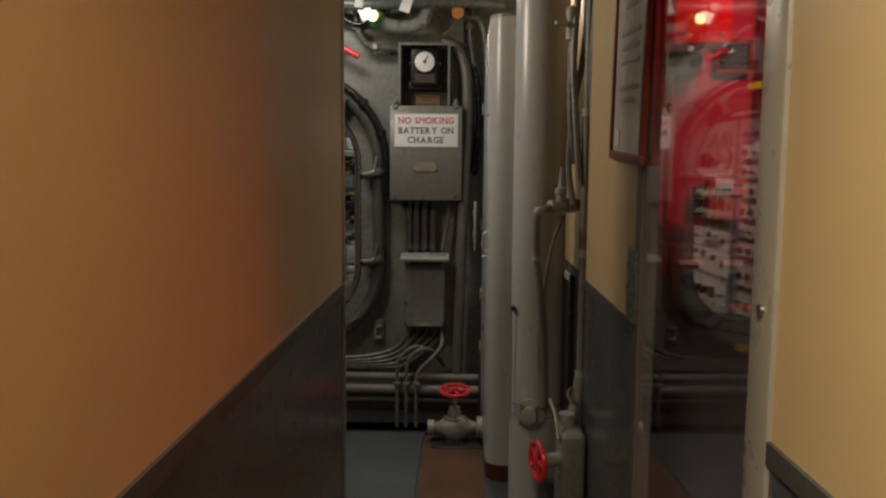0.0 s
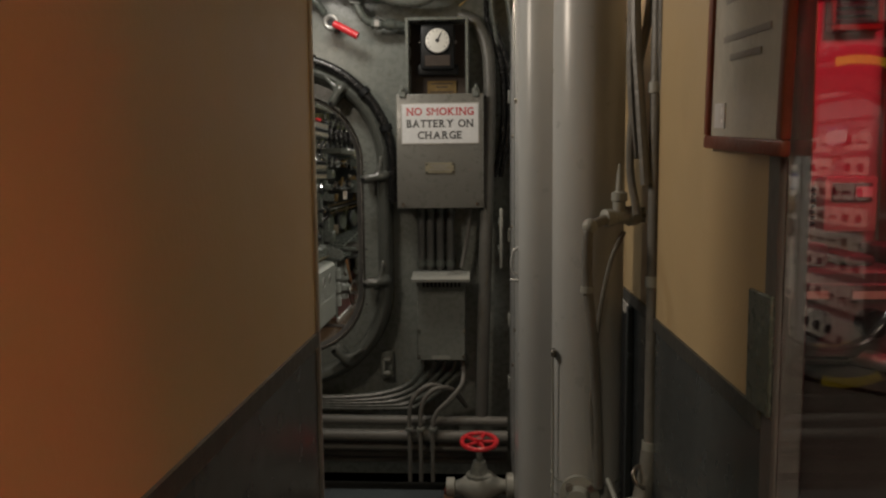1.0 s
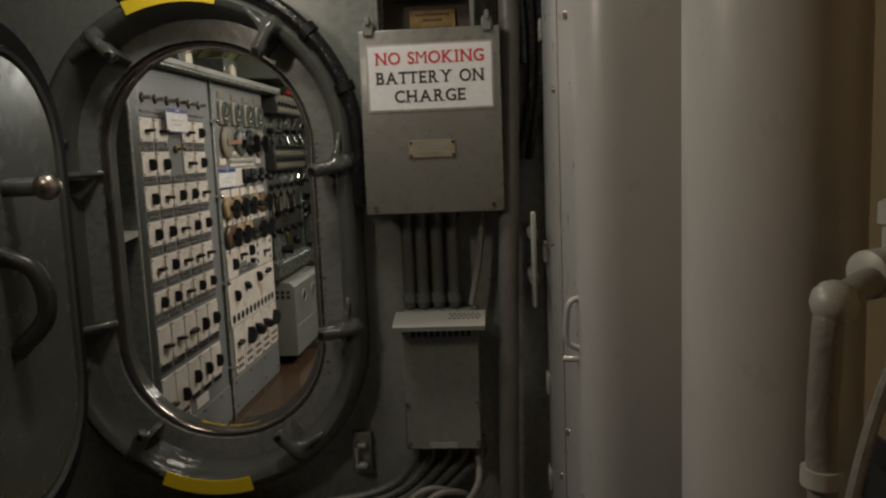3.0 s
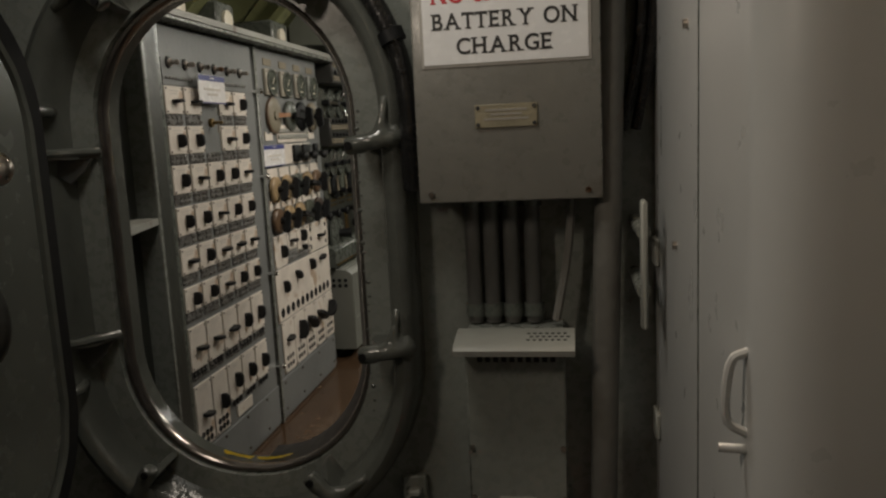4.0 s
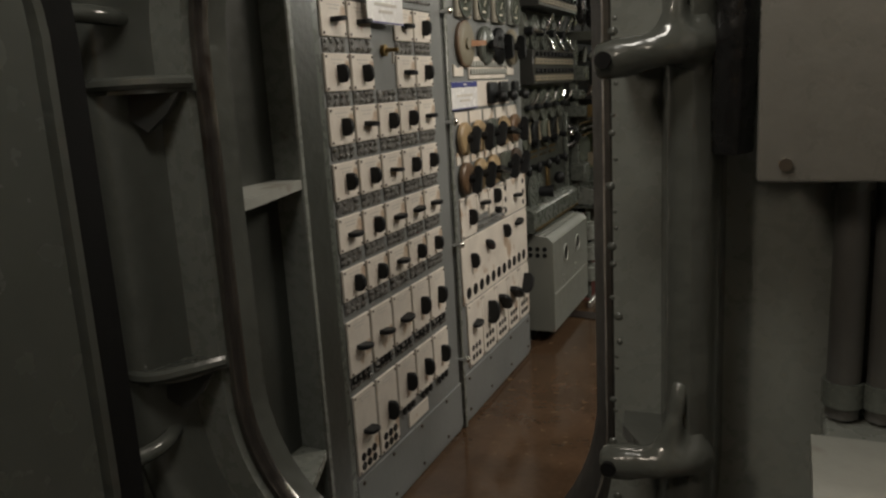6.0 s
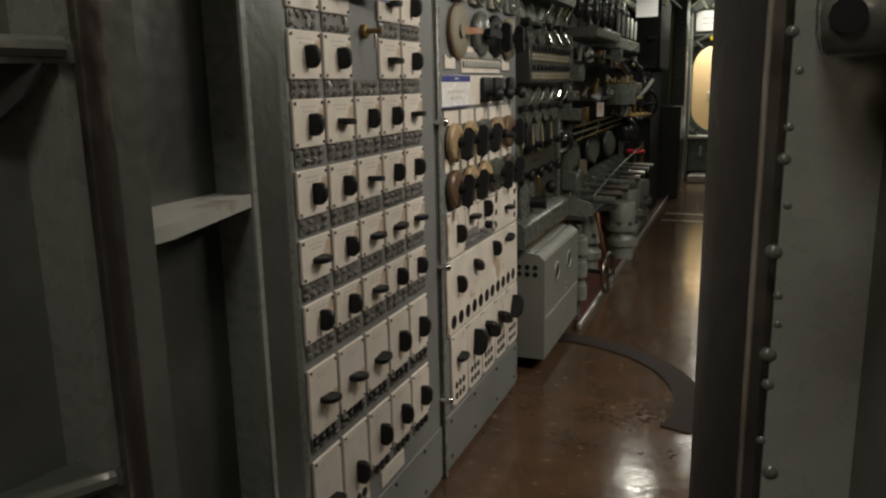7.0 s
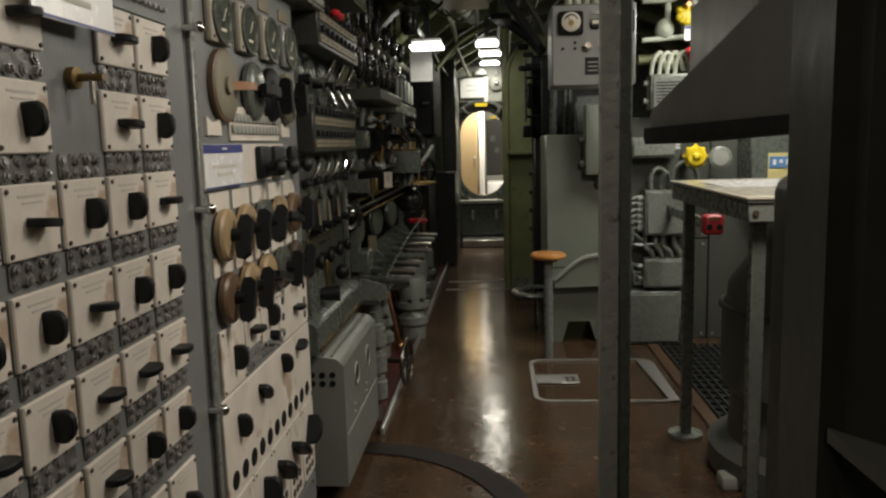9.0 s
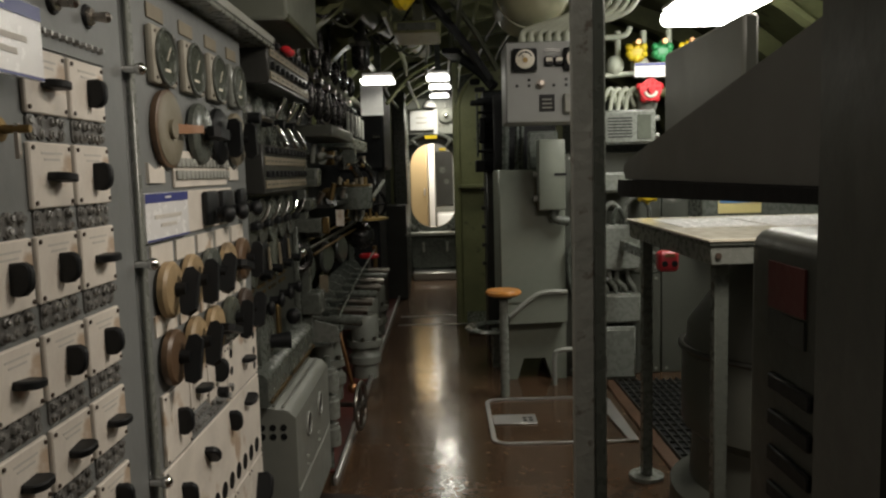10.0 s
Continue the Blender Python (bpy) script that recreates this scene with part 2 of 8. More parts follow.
GYRO = paint("gyro_grey_green_paint", (0.075, 0.08, 0.068), 0.38, var=0.15, bump=0.05)
LABEL_Y = paint("faded_yellow_label", (0.60, 0.52, 0.24), 0.4, var=0.1, bump=0)
LABEL_B = paint("faded_blue_band", (0.10, 0.22, 0.45), 0.4, var=0.1, bump=0)
PERSPEX = clear("perspex", (0.97, 0.97, 0.97))


# ---- helpers for building ----
ORIGIN = {}


def thing(name, x, y, z, label, category, group="", kind=""):
    """An empty at the base of a thing, in plan units."""
    ob = new(name)
    ob.empty_display_size = 0.05
    ob.location = Vector((x, y, z)) * S
    ORIGIN[ob] = ob.location.copy()
    return tagged(ob, label, category, group, kind)


def part(name, bm, material, parent=None, label="", smooth=40):
    """Links a bmesh, in plan units, as one mesh object under a thing or a part."""
    base = ORIGIN[parent] if parent else Vector()
    bm.transform(Matrix.Translation(-base) @ Matrix.Scale(S, 4))
    bmesh.ops.recalc_face_normals(bm, faces=bm.faces)
    data = bpy.data.meshes.new(name)
    bm.to_mesh(data)
    bm.free()
    data.materials.append(material)
    if smooth:
        data.polygons.foreach_set("use_smooth", [True] * len(data.polygons))
        data.set_sharp_from_angle(angle=radians(smooth))
    ob = new(name, data)
    ob.parent = parent
    ORIGIN[ob] = base
    if label:
        ob["label"] = label
    return ob


def struct(name, bm, material, label, category="", smooth=0):
    return tagged(part(name, bm, material, None, smooth=smooth), label, category or name.split("_")[0], kind="structure")


def shared(name, data, at_, parent, turn=None, label=""):
    """Another object on a mesh that is already there, at a place in plan units."""
    ob = new(name, data)
    ob.parent = parent
    ORIGIN[ob] = Vector(at_) * S
    ob.matrix_basis = Matrix.Translation(Vector(at_) * S - ORIGIN[parent]) @ (turn or Matrix.Identity(4))
    if label:
        ob["label"] = label
    return ob


def mesh_of(name, bm, material, smooth=40):
    bm.transform(Matrix.Scale(S, 4))
    bmesh.ops.recalc_face_normals(bm, faces=bm.faces)
    data = bpy.data.meshes.new(name)
    bm.to_mesh(data)
    bm.free()
    data.materials.append(material)
    data.polygons.foreach_set("use_smooth", [True] * len(data.polygons))
    data.set_sharp_from_angle(angle=radians(smooth))
    return data


def box(bm, a, b, bev=0.0, seg=1, m=None):
    a, b = Vector(a), Vector(b)
    d = b - a
    r = bmesh.ops.create_cube(bm, size=1, matrix=Matrix.Translation((a + b) / 2) @ Matrix.Diagonal((abs(d.x), abs(d.y), abs(d.z), 1)))
    vs = r["verts"]
    if bev:
        es = list({e for v in vs for e in v.link_edges})
        r = bmesh.ops.bevel(bm, geom=es, offset=bev, segments=seg, affect="EDGES", profile=0.5)
        vs = list({v for f in r["faces"] for v in f.verts} | {v for v in vs if v.is_valid})
    if m is not None:
        bmesh.ops.transform(bm, matrix=m, verts=vs)
    return bm


def cyl(bm, p, q, r, r2=None, seg=16):
    p, q = Vector(p), Vector(q)
    d = q - p
    m = Matrix.Translation((p + q) / 2) @ d.to_track_quat("Z", "Y").to_matrix().to_4x4()
    bmesh.ops.create_cone(bm, cap_ends=True, segments=seg, radius1=r, radius2=r if r2 is None else r2, depth=d.length, matrix=m)
    return bm


def ball(bm, p, r, scale=(1, 1, 1), seg=12):
    bmesh.ops.create_uvsphere(bm, u_segments=seg, v_segments=max(6, seg // 2), radius=r, matrix=Matrix.Translation(p) @ Matrix.Diagonal((*scale, 1)))
    return bm


def smooth_line(pts, n=6):
    """Points of a smooth curve through the given ones."""
    P = [Vector(p) for p in pts]
    if len(P) < 3:
        return P
    P = [2 * P[0] - P[1], *P, 2 * P[-1] - P[-2]]
    out = []
    for i in range(1, len(P) - 2):
        for k in range(n):
            t = k / n
            a, b, c, d = P[i - 1:i + 3]
            out.append(0.5 * (2 * b + (c - a) * t + (2 * a - 5 * b + 4 * c - d) * t * t + (3 * b - a - 3 * c + d) * t ** 3))
    return out + [P[-2]]


def tube(bm, pts, r, seg=8, n=6):
    line = smooth_line(pts, n)
    up = Vector((0.31, 0.17, 0.93))
    rings = []
    for i, p in enumerate(line):
        d = (line[min(i + 1, len(line) - 1)] - line[max(i - 1, 0)]).normalized()
        side = d.cross(up)
        if side.length < 0.05:
            side = d.cross(Vector((1, 0, 0)))
        side.normalize()
        up = side.cross(d)
        rings.append([bm.verts.new(p + r * (math.cos(a) * side + math.sin(a) * up)) for a in [2 * math.pi * k / seg for k in range(seg)]])
    for a, b in zip(rings, rings[1:]):
        for k in range(seg):
            bm.faces.new((a[k], a[(k + 1) % seg], b[(k + 1) % seg], b[k]))
    bm.faces.new(rings[0])
    bm.faces.new(rings[-1])
    return bm


def lathe(bm, profile, m, seg=24):
    """Turns (radius, height) rows about the z axis of the pose m."""
    rings = [[bm.verts.new(m @ Vector((r * math.cos(a), r * math.sin(a), h))) for a in [2 * math.pi * k / seg for k in range(seg)]] for r, h in profile]
    for a, b in zip(rings, rings[1:]):
        for k in range(seg):
            bm.faces.new((a[k], a[(k + 1) % seg], b[(k + 1) % seg], b[k]))
    for ring in (rings[0], rings[-1]):
        bm.faces.new(ring)
    return bm


def prism(bm, pts, vec):
    """Pushes an outline of points along vec."""
    a = [bm.verts.new(Vector(p)) for p in pts]
    b = [bm.verts.new(Vector(p) + Vector(vec)) for p in pts]
    bm.faces.new(a)
    bm.faces.new(b)
    for k in range(len(a)):
        bm.faces.new((a[k], a[(k + 1) % len(a)], b[(k + 1) % len(a)], b[k]))
    return bm


def oval(cx, cz, hw, hh, rad, n=10):
    """A round-cornered outline in x and z."""
    out = []
    for sx, sz, a0 in ((1, 1, 0), (-1, 1, 90), (-1, -1, 180), (1, -1, 270)):
        for k in range(n + 1):
            a = radians(a0 + 90 * k / n)
            out.append((cx + sx * (hw - rad) + rad * math.cos(a), cz + sz * (hh - rad) + rad * math.sin(a)))
    return out


def oval_ring(bm, cx, cz, hw, hh, rad, profile, n=12, place=None):
    """Sweeps a closed profile of (outward, y) rows round a round-cornered outline. place maps (x, y, z) to the plan."""
    place = place or (lambda x, y, z: Vector((x, y, z)))
    rings = [[bm.verts.new(place(x, y, z)) for x, z in oval(cx, cz, hw + r, hh + r, rad + r, n)] for r, y in profile]
    c = len(rings[0])
    for a, b in zip(rings, rings[1:] + rings[:1]):
        for k in range(c):
            bm.faces.new((a[k], a[(k + 1) % c], b[(k + 1) % c], b[k]))
    return bm


def torus(bm, m, R, r, seg=24, side=8):
    rings = []
    for i in range(seg):
        a = 2 * math.pi * i / seg
        rings.append([bm.verts.new(m @ Vector(((R + r * math.cos(b)) * math.cos(a), (R + r * math.cos(b)) * math.sin(a), r * math.sin(b)))) for b in [2 * math.pi * k / side for k in range(side)]])
    for i in range(seg):
        a, b = rings[i], rings[(i + 1) % seg]
        for k in range(side):
            bm.faces.new((a[k], a[(k + 1) % side], b[(k + 1) % side], b[k]))
    return bm


def B():
    return bmesh.new()


def facing(x, y, z, direction):
    """A pose at a place whose z axis points along direction."""
    return Matrix.Translation((x, y, z)) @ Vector(direction).to_track_quat("Z", "Y").to_matrix().to_4x4()


def serif_words(name, text, cx, y, z, width, cap, material, parent):
    """Bold capitals on a plane that faces -y: the built-in letters, thickened, with slab serifs at the ends of their stems."""
    plain = {"O", "S", "C", "G"}
    glyphs, x = [], 0.0
    for ch in text:
        if ch == " ":
            x += 0.42
            continue
        cu = bpy.data.curves.new(name, "FONT")
        cu.body, cu.size, cu.offset, cu.extrude = ch, 1.0, 0.0 if ch == "M" else 0.016, 0.004
        tmp = bpy.data.objects.new(name, cu)
        me = bpy.data.meshes.new_from_object(tmp)
        bpy.data.objects.remove(tmp)
        pts = [v.co.copy() for v in me.vertices]
        lo, hi = min(p.x for p in pts), max(p.x for p in pts)
        bars = []
        if ch not in plain:
            base, top = min(p.y for p in pts), max(p.y for p in pts)
            for level, up in ((base, 1), (top, -1)):
                if ch in "AT" and up < 0:
                    continue
                xs = sorted(p.x for p in pts if abs(p.y - level) < 0.02)
                runs = [[xs[0]]]
                for v in xs[1:]:
                    if v - runs[-1][-1] > 0.13:
                        runs.append([v])
                    else:
                        runs[-1].append(v)
                for run in runs:
                    if run[-1] - run[0] < 0.3:
                        bars.append((run[0] - 0.075, run[-1] + 0.075, level, level + up * 0.06))
            if ch in "EBR":
                bars += [(lo - 0.075, lo + 0.15, base, base + 0.045), (lo - 0.075, lo + 0.15, top - 0.045, top)]
            if ch == "T":
                bars += [(lo, lo + 0.05, top - 0.17, top), (hi - 0.05, hi, top - 0.17, top)]
            if ch == "E":
                bars += [(hi - 0.05, hi, top - 0.17, top), (hi - 0.05, hi, base, base + 0.17)]
        lo, hi = min([lo] + [b[0] for b in bars]), max([hi] + [b[1] for b in bars])
        glyphs.append((me, bars, x - lo))
        x += hi - lo + 0.045
    sx, sz = width / x, cap / max(v.co.y for g in glyphs for v in g[0].vertices)
    bm = B()
    for me, bars, shift in glyphs:
        g = B()
        g.from_mesh(me)
        for x0, x1, z0, z1 in bars:
            box(g, (x0, z0, -0.0035), (x1, z1, 0.0035))
        g.transform(Matrix.Translation((cx - width / 2, y, z - cap / 2)) @ Matrix.Diagonal((sx, 0.1, sz, 1)) @ Matrix.Rotation(radians(90), 4, "X") @ Matrix.Translation((shift, 0, 0)))
        tmp = bpy.data.meshes.new(name)
        g.to_mesh(tmp)
        g.free()
        bm.from_mesh(tmp)
        bpy.data.meshes.remove(tmp)
        bpy.data.meshes.remove(me)
    return part(name, bm, material, parent, smooth=0)


def studs(name, parent, data, spots, turn=None):
    """Alike small pieces, each an object on one shared mesh."""
    return [shared(name, data, p, parent, turn) for p in spots]


def handwheel(parent, m, R, r, spokes=5, material=RED_P, name="handwheel"):
    bm = torus(B(), m, R, r, 28, 8)
    for k in range(spokes):
        a = 2 * math.pi * k / spokes
        cyl(bm, m @ Vector((0, 0, 0)), m @ Vector((R * math.cos(a), R * math.sin(a), 0)), r * 0.8, seg=8)
    cyl(bm, m @ Vector((0, 0, -r * 1.4)), m @ Vector((0, 0, r * 1.4)), R * 0.22, seg=12)
    return part(name, bm, material, parent)


# ---- large structure ----
def slab(name, a, b, material, label, category, bev=0.0):
    return struct(name, box(B(), a, b, bev), material, label, category)


def plate_with_hole(x0, x1, z0, z1, y0, y1, hole):
    bm = B()
    pts = oval(*hole)
    n = len(pts) // 4
    corners = [(x1, z1), (x0, z1), (x0, z0), (x1, z0)]
    layers = []
    for y in (y0, y1):
        o = [bm.verts.new((x, y, z)) for x, z in pts]
        c = [bm.verts.new((x, y, z)) for x, z in corners]
        for q in range(4):
            for k in range(n - 1):
                bm.faces.new((c[q], o[q * n + k], o[q * n + k + 1]))
            bm.faces.new((c[q], o[q * n + n - 1], o[(q * n + n) % len(o)], c[(q + 1) % 4]))
        layers.append((o, c))
    (o, c), (p, d) = layers
    for a, b in ((o, p), (c, d)):
        for k in range(len(a)):
            bm.faces.new((a[k], a[(k + 1) % len(a)], b[(k + 1) % len(a)], b[k]))
    return bm


HOLE = (-0.829, 1.043, 0.296, 0.553, 0.285, 12)
FAR_HOLE = (-0.917, 1.105, 0.277, 0.515, 0.27, 12)
struct("wall_bulkhead", plate_with_hole(-2.0, 1.9, -0.06, 2.6, 3.95, 3.985, (-0.829, 1.043, 0.309, 0.566, 0.298, 12)), GREY, "dark grey enamelled steel bulkhead with an oval door opening", "wall")
struct("wall_far_bulkhead", plate_with_hole(-2.0, 1.9, -0.06, 2.6, 13.55, 13.58, FAR_HOLE), GREY_D, "grey steel far bulkhead with an oval door opening", "wall")

slab("floor_passage", (-2.0, -1.6, -0.06), (1.9, 3.63, 0.0), MAT_TEAL, "worn slate blue passage floor", "floor")
slab("floor_gutter", (-2.0, 3.63, -0.16), (1.9, 3.95, -0.10), DARK, "black gutter between the deck and the bulkhead", "floor")
slab("trim_deck_edge", (-2.0, 3.615, -0.10), (1.9, 3.63, -0.06), DARK, "dark edge of the deck plating", "trim")
slab("floor_control_room", (-2.0, 3.985, -0.06), (1.9, 13.55, 0.0), LINO, "waxed dark brown linoleum deck, scuffed and glossy", "floor")
slab("floor_far_room", (-2.6, 13.58, -0.06), (1.9, 18.2, 0.0), LINO_R, "brown deck of the room beyond", "floor")
slab("ceiling_passage", (-2.0, -1.6, 2.2), (1.9, 3.95, 2.26), CEIL, "grey painted passage ceiling", "ceiling")
slab("ceiling_far_room", (-2.6, 13.58, 2.25), (1.9, 18.2, 2.3), CEIL, "pale ceiling of the far room", "ceiling")
slab("wall_far_room_end", (-2.6, 18.2, -0.06), (1.9, 18.26, 2.3), TAN, "tan wall closing the far room", "wall")
slab("wall_far_room_left", (-2.66, 13.58, -0.06), (-2.6, 18.2, 2.3), TAN, "tan side wall of the far room", "wall")
slab("wall_far_room_right", (1.9, 13.58, -0.06), (1.96, 18.2, 2.3), TAN, "tan side wall of the far room", "wall")
slab("wall_passage_back", (-2.0, -1.66, -0.06), (1.9, -1.6, 2.26), TAN, "tan painted wall closing the passage", "wall")
slab("wall_passage_outer_left", (-2.06, -1.6, -0.06), (-2.0, 3.95, 2.26), GREY_D, "dark grey hull side beside the door", "wall")

# curved hull over the control room
def hull():
    bm = B()
    rows = []
    cx, cz, R = 0.0, 0.45, 2.15
    for y in (3.985, 13.55):
        row = []
        for k in range(25):
            a = radians(-12 + 204 * k / 24)
            row.append(bm.verts.new((cx + R * math.cos(a), y, cz + R * math.sin(a))))
        rows.append(row)
    for k in range(24):
        bm.faces.new((rows[0][k], rows[0][k + 1], rows[1][k + 1], rows[1][k]))
    bmesh.ops.solidify(bm, geom=bm.faces[:], thickness=-0.03)
    return bm


struct("ceiling_hull", hull(), OLIVE, "curved olive painted hull plating over the control room", "ceiling", smooth=40)


def rib(y):
    bm = B()
    for R0, R1, w in ((2.02, 2.14, 0.012), (2.0, 2.03, 0.05)):
        vs = []
        for k in range(25):
            a = radians(-10 + 200 * k / 24)
            vs.append([bm.verts.new((R * math.cos(a), y + dy, 0.45 + R * math.sin(a))) for R, dy in ((R0, -w), (R0, w), (R1, w), (R1, -w))])
        for p, q in zip(vs, vs[1:]):
            for j in range(4):
                bm.faces.new((p[j], p[(j + 1) % 4], q[(j + 1) % 4], q[j]))
    return bm


for k in range(12):
    struct("trim_hull_rib", rib(4.45 + 0.78 * k), OLIVE, "olive painted T-section hull frame", "hull frame", smooth=40)

# passage partitions: tan above, slate below, with a dark moulding between
def partition(tag, x0, x1, y0, y1, zt=0.95):
    slab("wall_" + tag, (x0, y0, zt), (x1, y1, 2.2), TAN, "tan painted upper panel of the passage partition", "wall")
    slab("wall_" + tag + "_dado", (x0, y0, 0.0), (x1, y1, zt - 0.03), WAINS, "glossy slate grey lower panel of the passage partition", "wall")
    slab("trim_" + tag, (x0 - 0.006, y0, zt - 0.03), (x1 + 0.006, y1, zt), TRIM, "dark moulding between the two wall colours", "trim")


partition("left", -0.385, -0.345, -1.6, 2.2)
slab("trim_left_edge", (-0.392, 2.2, 0.0), (-0.338, 2.212, 2.2), ALU, "thin metal strip capping the partition's end", "trim", 0.003)
partition("right_near", 0.40, 0.44, -1.6, 0.966, 0.935)
partition("right", 0.40, 0.44, 1.77, 2.46, 0.93)
partition("right_recess", 0.413, 0.453, 2.46, 3.95, 0.93)

# radio room behind the glazed door, lit red
slab("wall_radio_back", (2.3, -0.4, 0.0), (2.36, 3.2, 2.2), RADIO, "pale radio room wall under red light", "wall")
slab("wall_radio_end", (0.453, 2.62, 0.0), (2.3, 2.68, 2.2), RADIO, "pale radio room end wall under red light", "wall")
slab("wall_radio_near", (0.44, -0.4, 0.0), (2.3, -0.34, 2.2), RADIO, "pale radio room wall under red light", "wall")


# ---- passage ----
def glazed_door():
    d = thing("glazed_door", 0.42, 1.35, 0.0, "clear perspex door in a narrow aluminium frame, closed", "door")
    part("jamb", box(B(), (0.393, 0.966, 0), (0.45, 1.042, 2.2), 0.006, 2), JAMB, d, "beige-grey metal jamb with screws")
    part("jamb", box(B(), (0.3985, 1.722, 0), (0.445, 1.77, 2.2), 0.004), RADIO_D, d, "dark hinge-side jamb")
    ajar = Matrix.Translation((0.405, 1.72, 0)) @ Matrix.Rotation(radians(1.7), 4, "Z") @ Matrix.Translation((-0.405, -1.72, 0))
    pane = part("pane", box(B(), (0.405, 1.046, 0.02), (0.412, 1.720, 2.19), 0.001, m=ajar), PERSPEX, d, "clear reflective perspex sheet")
    pane.visible_shadow = False
    for z in (0.50, 1.1, 1.7):
        part("screw", cyl(B(), (0.393, 1.0, z), (0.388, 1.0, z), 0.008, seg=10), STEEL, d)
    part("hinge_plate", box(B(), (0.392, 1.725, 0.93), (0.3985, 1.815, 1.10), 0.002), GREY_D, d, "grey metal plate with a screw")
    return d


glazed_door()


def radio_gear():
    r = thing("radio_cabinet", 1.1, 2.4, 0.85, "dark radio cabinet with rows of knobs on the bench", "radio cabinet")
    part("body", box(B(), (0.62, 2.34, 0.85), (1.75, 2.58, 1.06), 0.01), RADIO_D, r)
    part("front_panel", box(B(), (0.64, 2.325, 0.87), (1.73, 2.34, 1.03), 0.004), RADIO_D, r)
    for i in range(9):
        x = 0.70 + 0.12 * i
        part("knob", cyl(B(), (x, 2.325, 0.95), (x, 2.29, 0.95), 0.03, seg=14), BLACK, r)
        part("name_strip", box(B(), (x - 0.035, 2.321, 0.998), (x + 0.035, 2.3245, 1.014)), RADIO, r)
    for x0, x1, z1 in ((0.63, 0.76, 1.11), (0.79, 0.86, 1.085), (0.90, 1.06, 1.10), (1.2, 1.4, 1.13)):
        part("top_unit", box(B(), (x0, 2.38, 1.06), (x1, 2.56, z1), 0.012, 2), RADIO_D, r)
    u = thing("radio_rack", 2.0, 1.2, 0.0, "tall dark radio rack against the wall", "radio rack")
    part("body", box(B(), (1.85, 0.2, 0.0), (2.29, 1.6, 1.9), 0.01), RADIO_D, u)
    for j in range(4):
        part("front_panel", box(B(), (1.835, 0.3, 0.5 + 0.34 * j), (1.85, 1.5, 0.8 + 0.34 * j), 0.004), RADIO, u)
    d = thing("recess_frame", 1.35, 2.5, 1.06, "red-lit panelled frame round a dark recess", "panel")
    part("stile", box(B(), (0.965, 2.52, 1.06), (1.03, 2.60, 2.18), 0.006), RADIO_M, d)
    part("rail", box(B(), (1.03, 2.52, 1.72), (1.75, 2.60, 1.80), 0.006), RADIO_M, d)
    part("upper_panel", box(B(), (1.03, 2.56, 1.80), (1.75, 2.61, 2.18), 0.004), RADIO_D, d)
    part("lower_panel", box(B(), (1.03, 2.56, 1.06), (1.75, 2.61, 1.72), 0.004), RADIO_D, d)
    p = thing("framed_picture", 1.3, 2.55, 1.2, "small picture in a black frame", "picture")
    part("frame", box(B(), (1.17, 2.535, 1.19), (1.55, 2.558, 1.52), 0.006), BLACK, p)
    part("print", box(B(), (1.20, 2.530, 1.22), (1.52, 2.534, 1.49)), RADIO_M, p)
    s = thing("red_signal_box", 0.72, 2.4, 1.66, "red painted box fixed high on the wall", "box")
    part("body", box(B(), (0.63, 2.36, 1.66), (0.805, 2.60, 1.98), 0.012, 2), RED_P, s)
    part("bracket", box(B(), (0.66, 2.56, 1.60), (0.78, 2.61, 1.66), 0.004), RADIO_D, s)
    for x in (0.66, 0.775):
        part("screw", cyl(B(), (x, 2.36, 1.69), (x, 2.354, 1.69), 0.008, seg=8), STEEL, s)
    v = thing("louvred_vent", 0.88, 2.6, 1.62, "dark louvred vent with a wooden rim", "vent")
    for a, b in (((0.83, 1.60), (0.95, 1.615)), ((0.83, 1.695), (0.95, 1.71)), ((0.83, 1.615), (0.842, 1.695)), ((0.938, 1.615), (0.95, 1.695))):
        part("rim", box(B(), (a[0], 2.585, a[1]), (b[0], 2.62, b[1]), 0.003), MAHOG, v)
    for k in range(4):
        part("slat", box(B(), (0.843, 2.60, 1.618 + 0.02 * k), (0.937, 2.617, 1.628 + 0.02 * k)), BLACK, v)
    w = thing("wall_telephone_box", 0.88, 2.6, 1.13, "pale wall telephone box with a dark dial strip", "telephone")
    part("body", box(B(), (0.82, 2.56, 1.12), (0.945, 2.62, 1.255), 0.008, 2), RADIO, w)
    part("dial_strip", box(B(), (0.835, 2.555, 1.195), (0.93, 2.56, 1.24), 0.002), RADIO_D, w, "dark strip")
    part("card", box(B(), (0.89, 2.552, 1.205), (0.928, 2.5545, 1.23)), WHITE, w)
    bm = B()
    for k in range(7):
        torus(bm, facing(0.79, 2.585, 1.14 + 0.014 * k, (0, 0.25, 1)), 0.016, 0.004, 14, 6)
    part("coiled_cord", bm, BLACK, w, "black coiled cord")
    t = thing("wall_conduit", 0.72, 2.6, 1.11, "pale conduit running down the radio room wall", "conduit")
    part("run", tube(B(), [(0.97, 2.605, 1.98), (0.80, 2.605, 1.90), (0.715, 2.605, 1.70), (0.70, 2.605, 1.4), (0.70, 2.605, 1.12)], 0.012, 10), RADIO, t)
    k = thing("bench", 1.2, 1.9, 0.0, "dark bench top in the radio room", "bench")
    part("top", prism(B(), [(0.62, 2.60, 0.80), (0.77, 2.40, 0.80), (1.14, 1.95, 0.80), (1.82, 1.95, 0.80), (1.82, 2.60, 0.80)], (0, 0, 0.05)), RADIO_D, k)
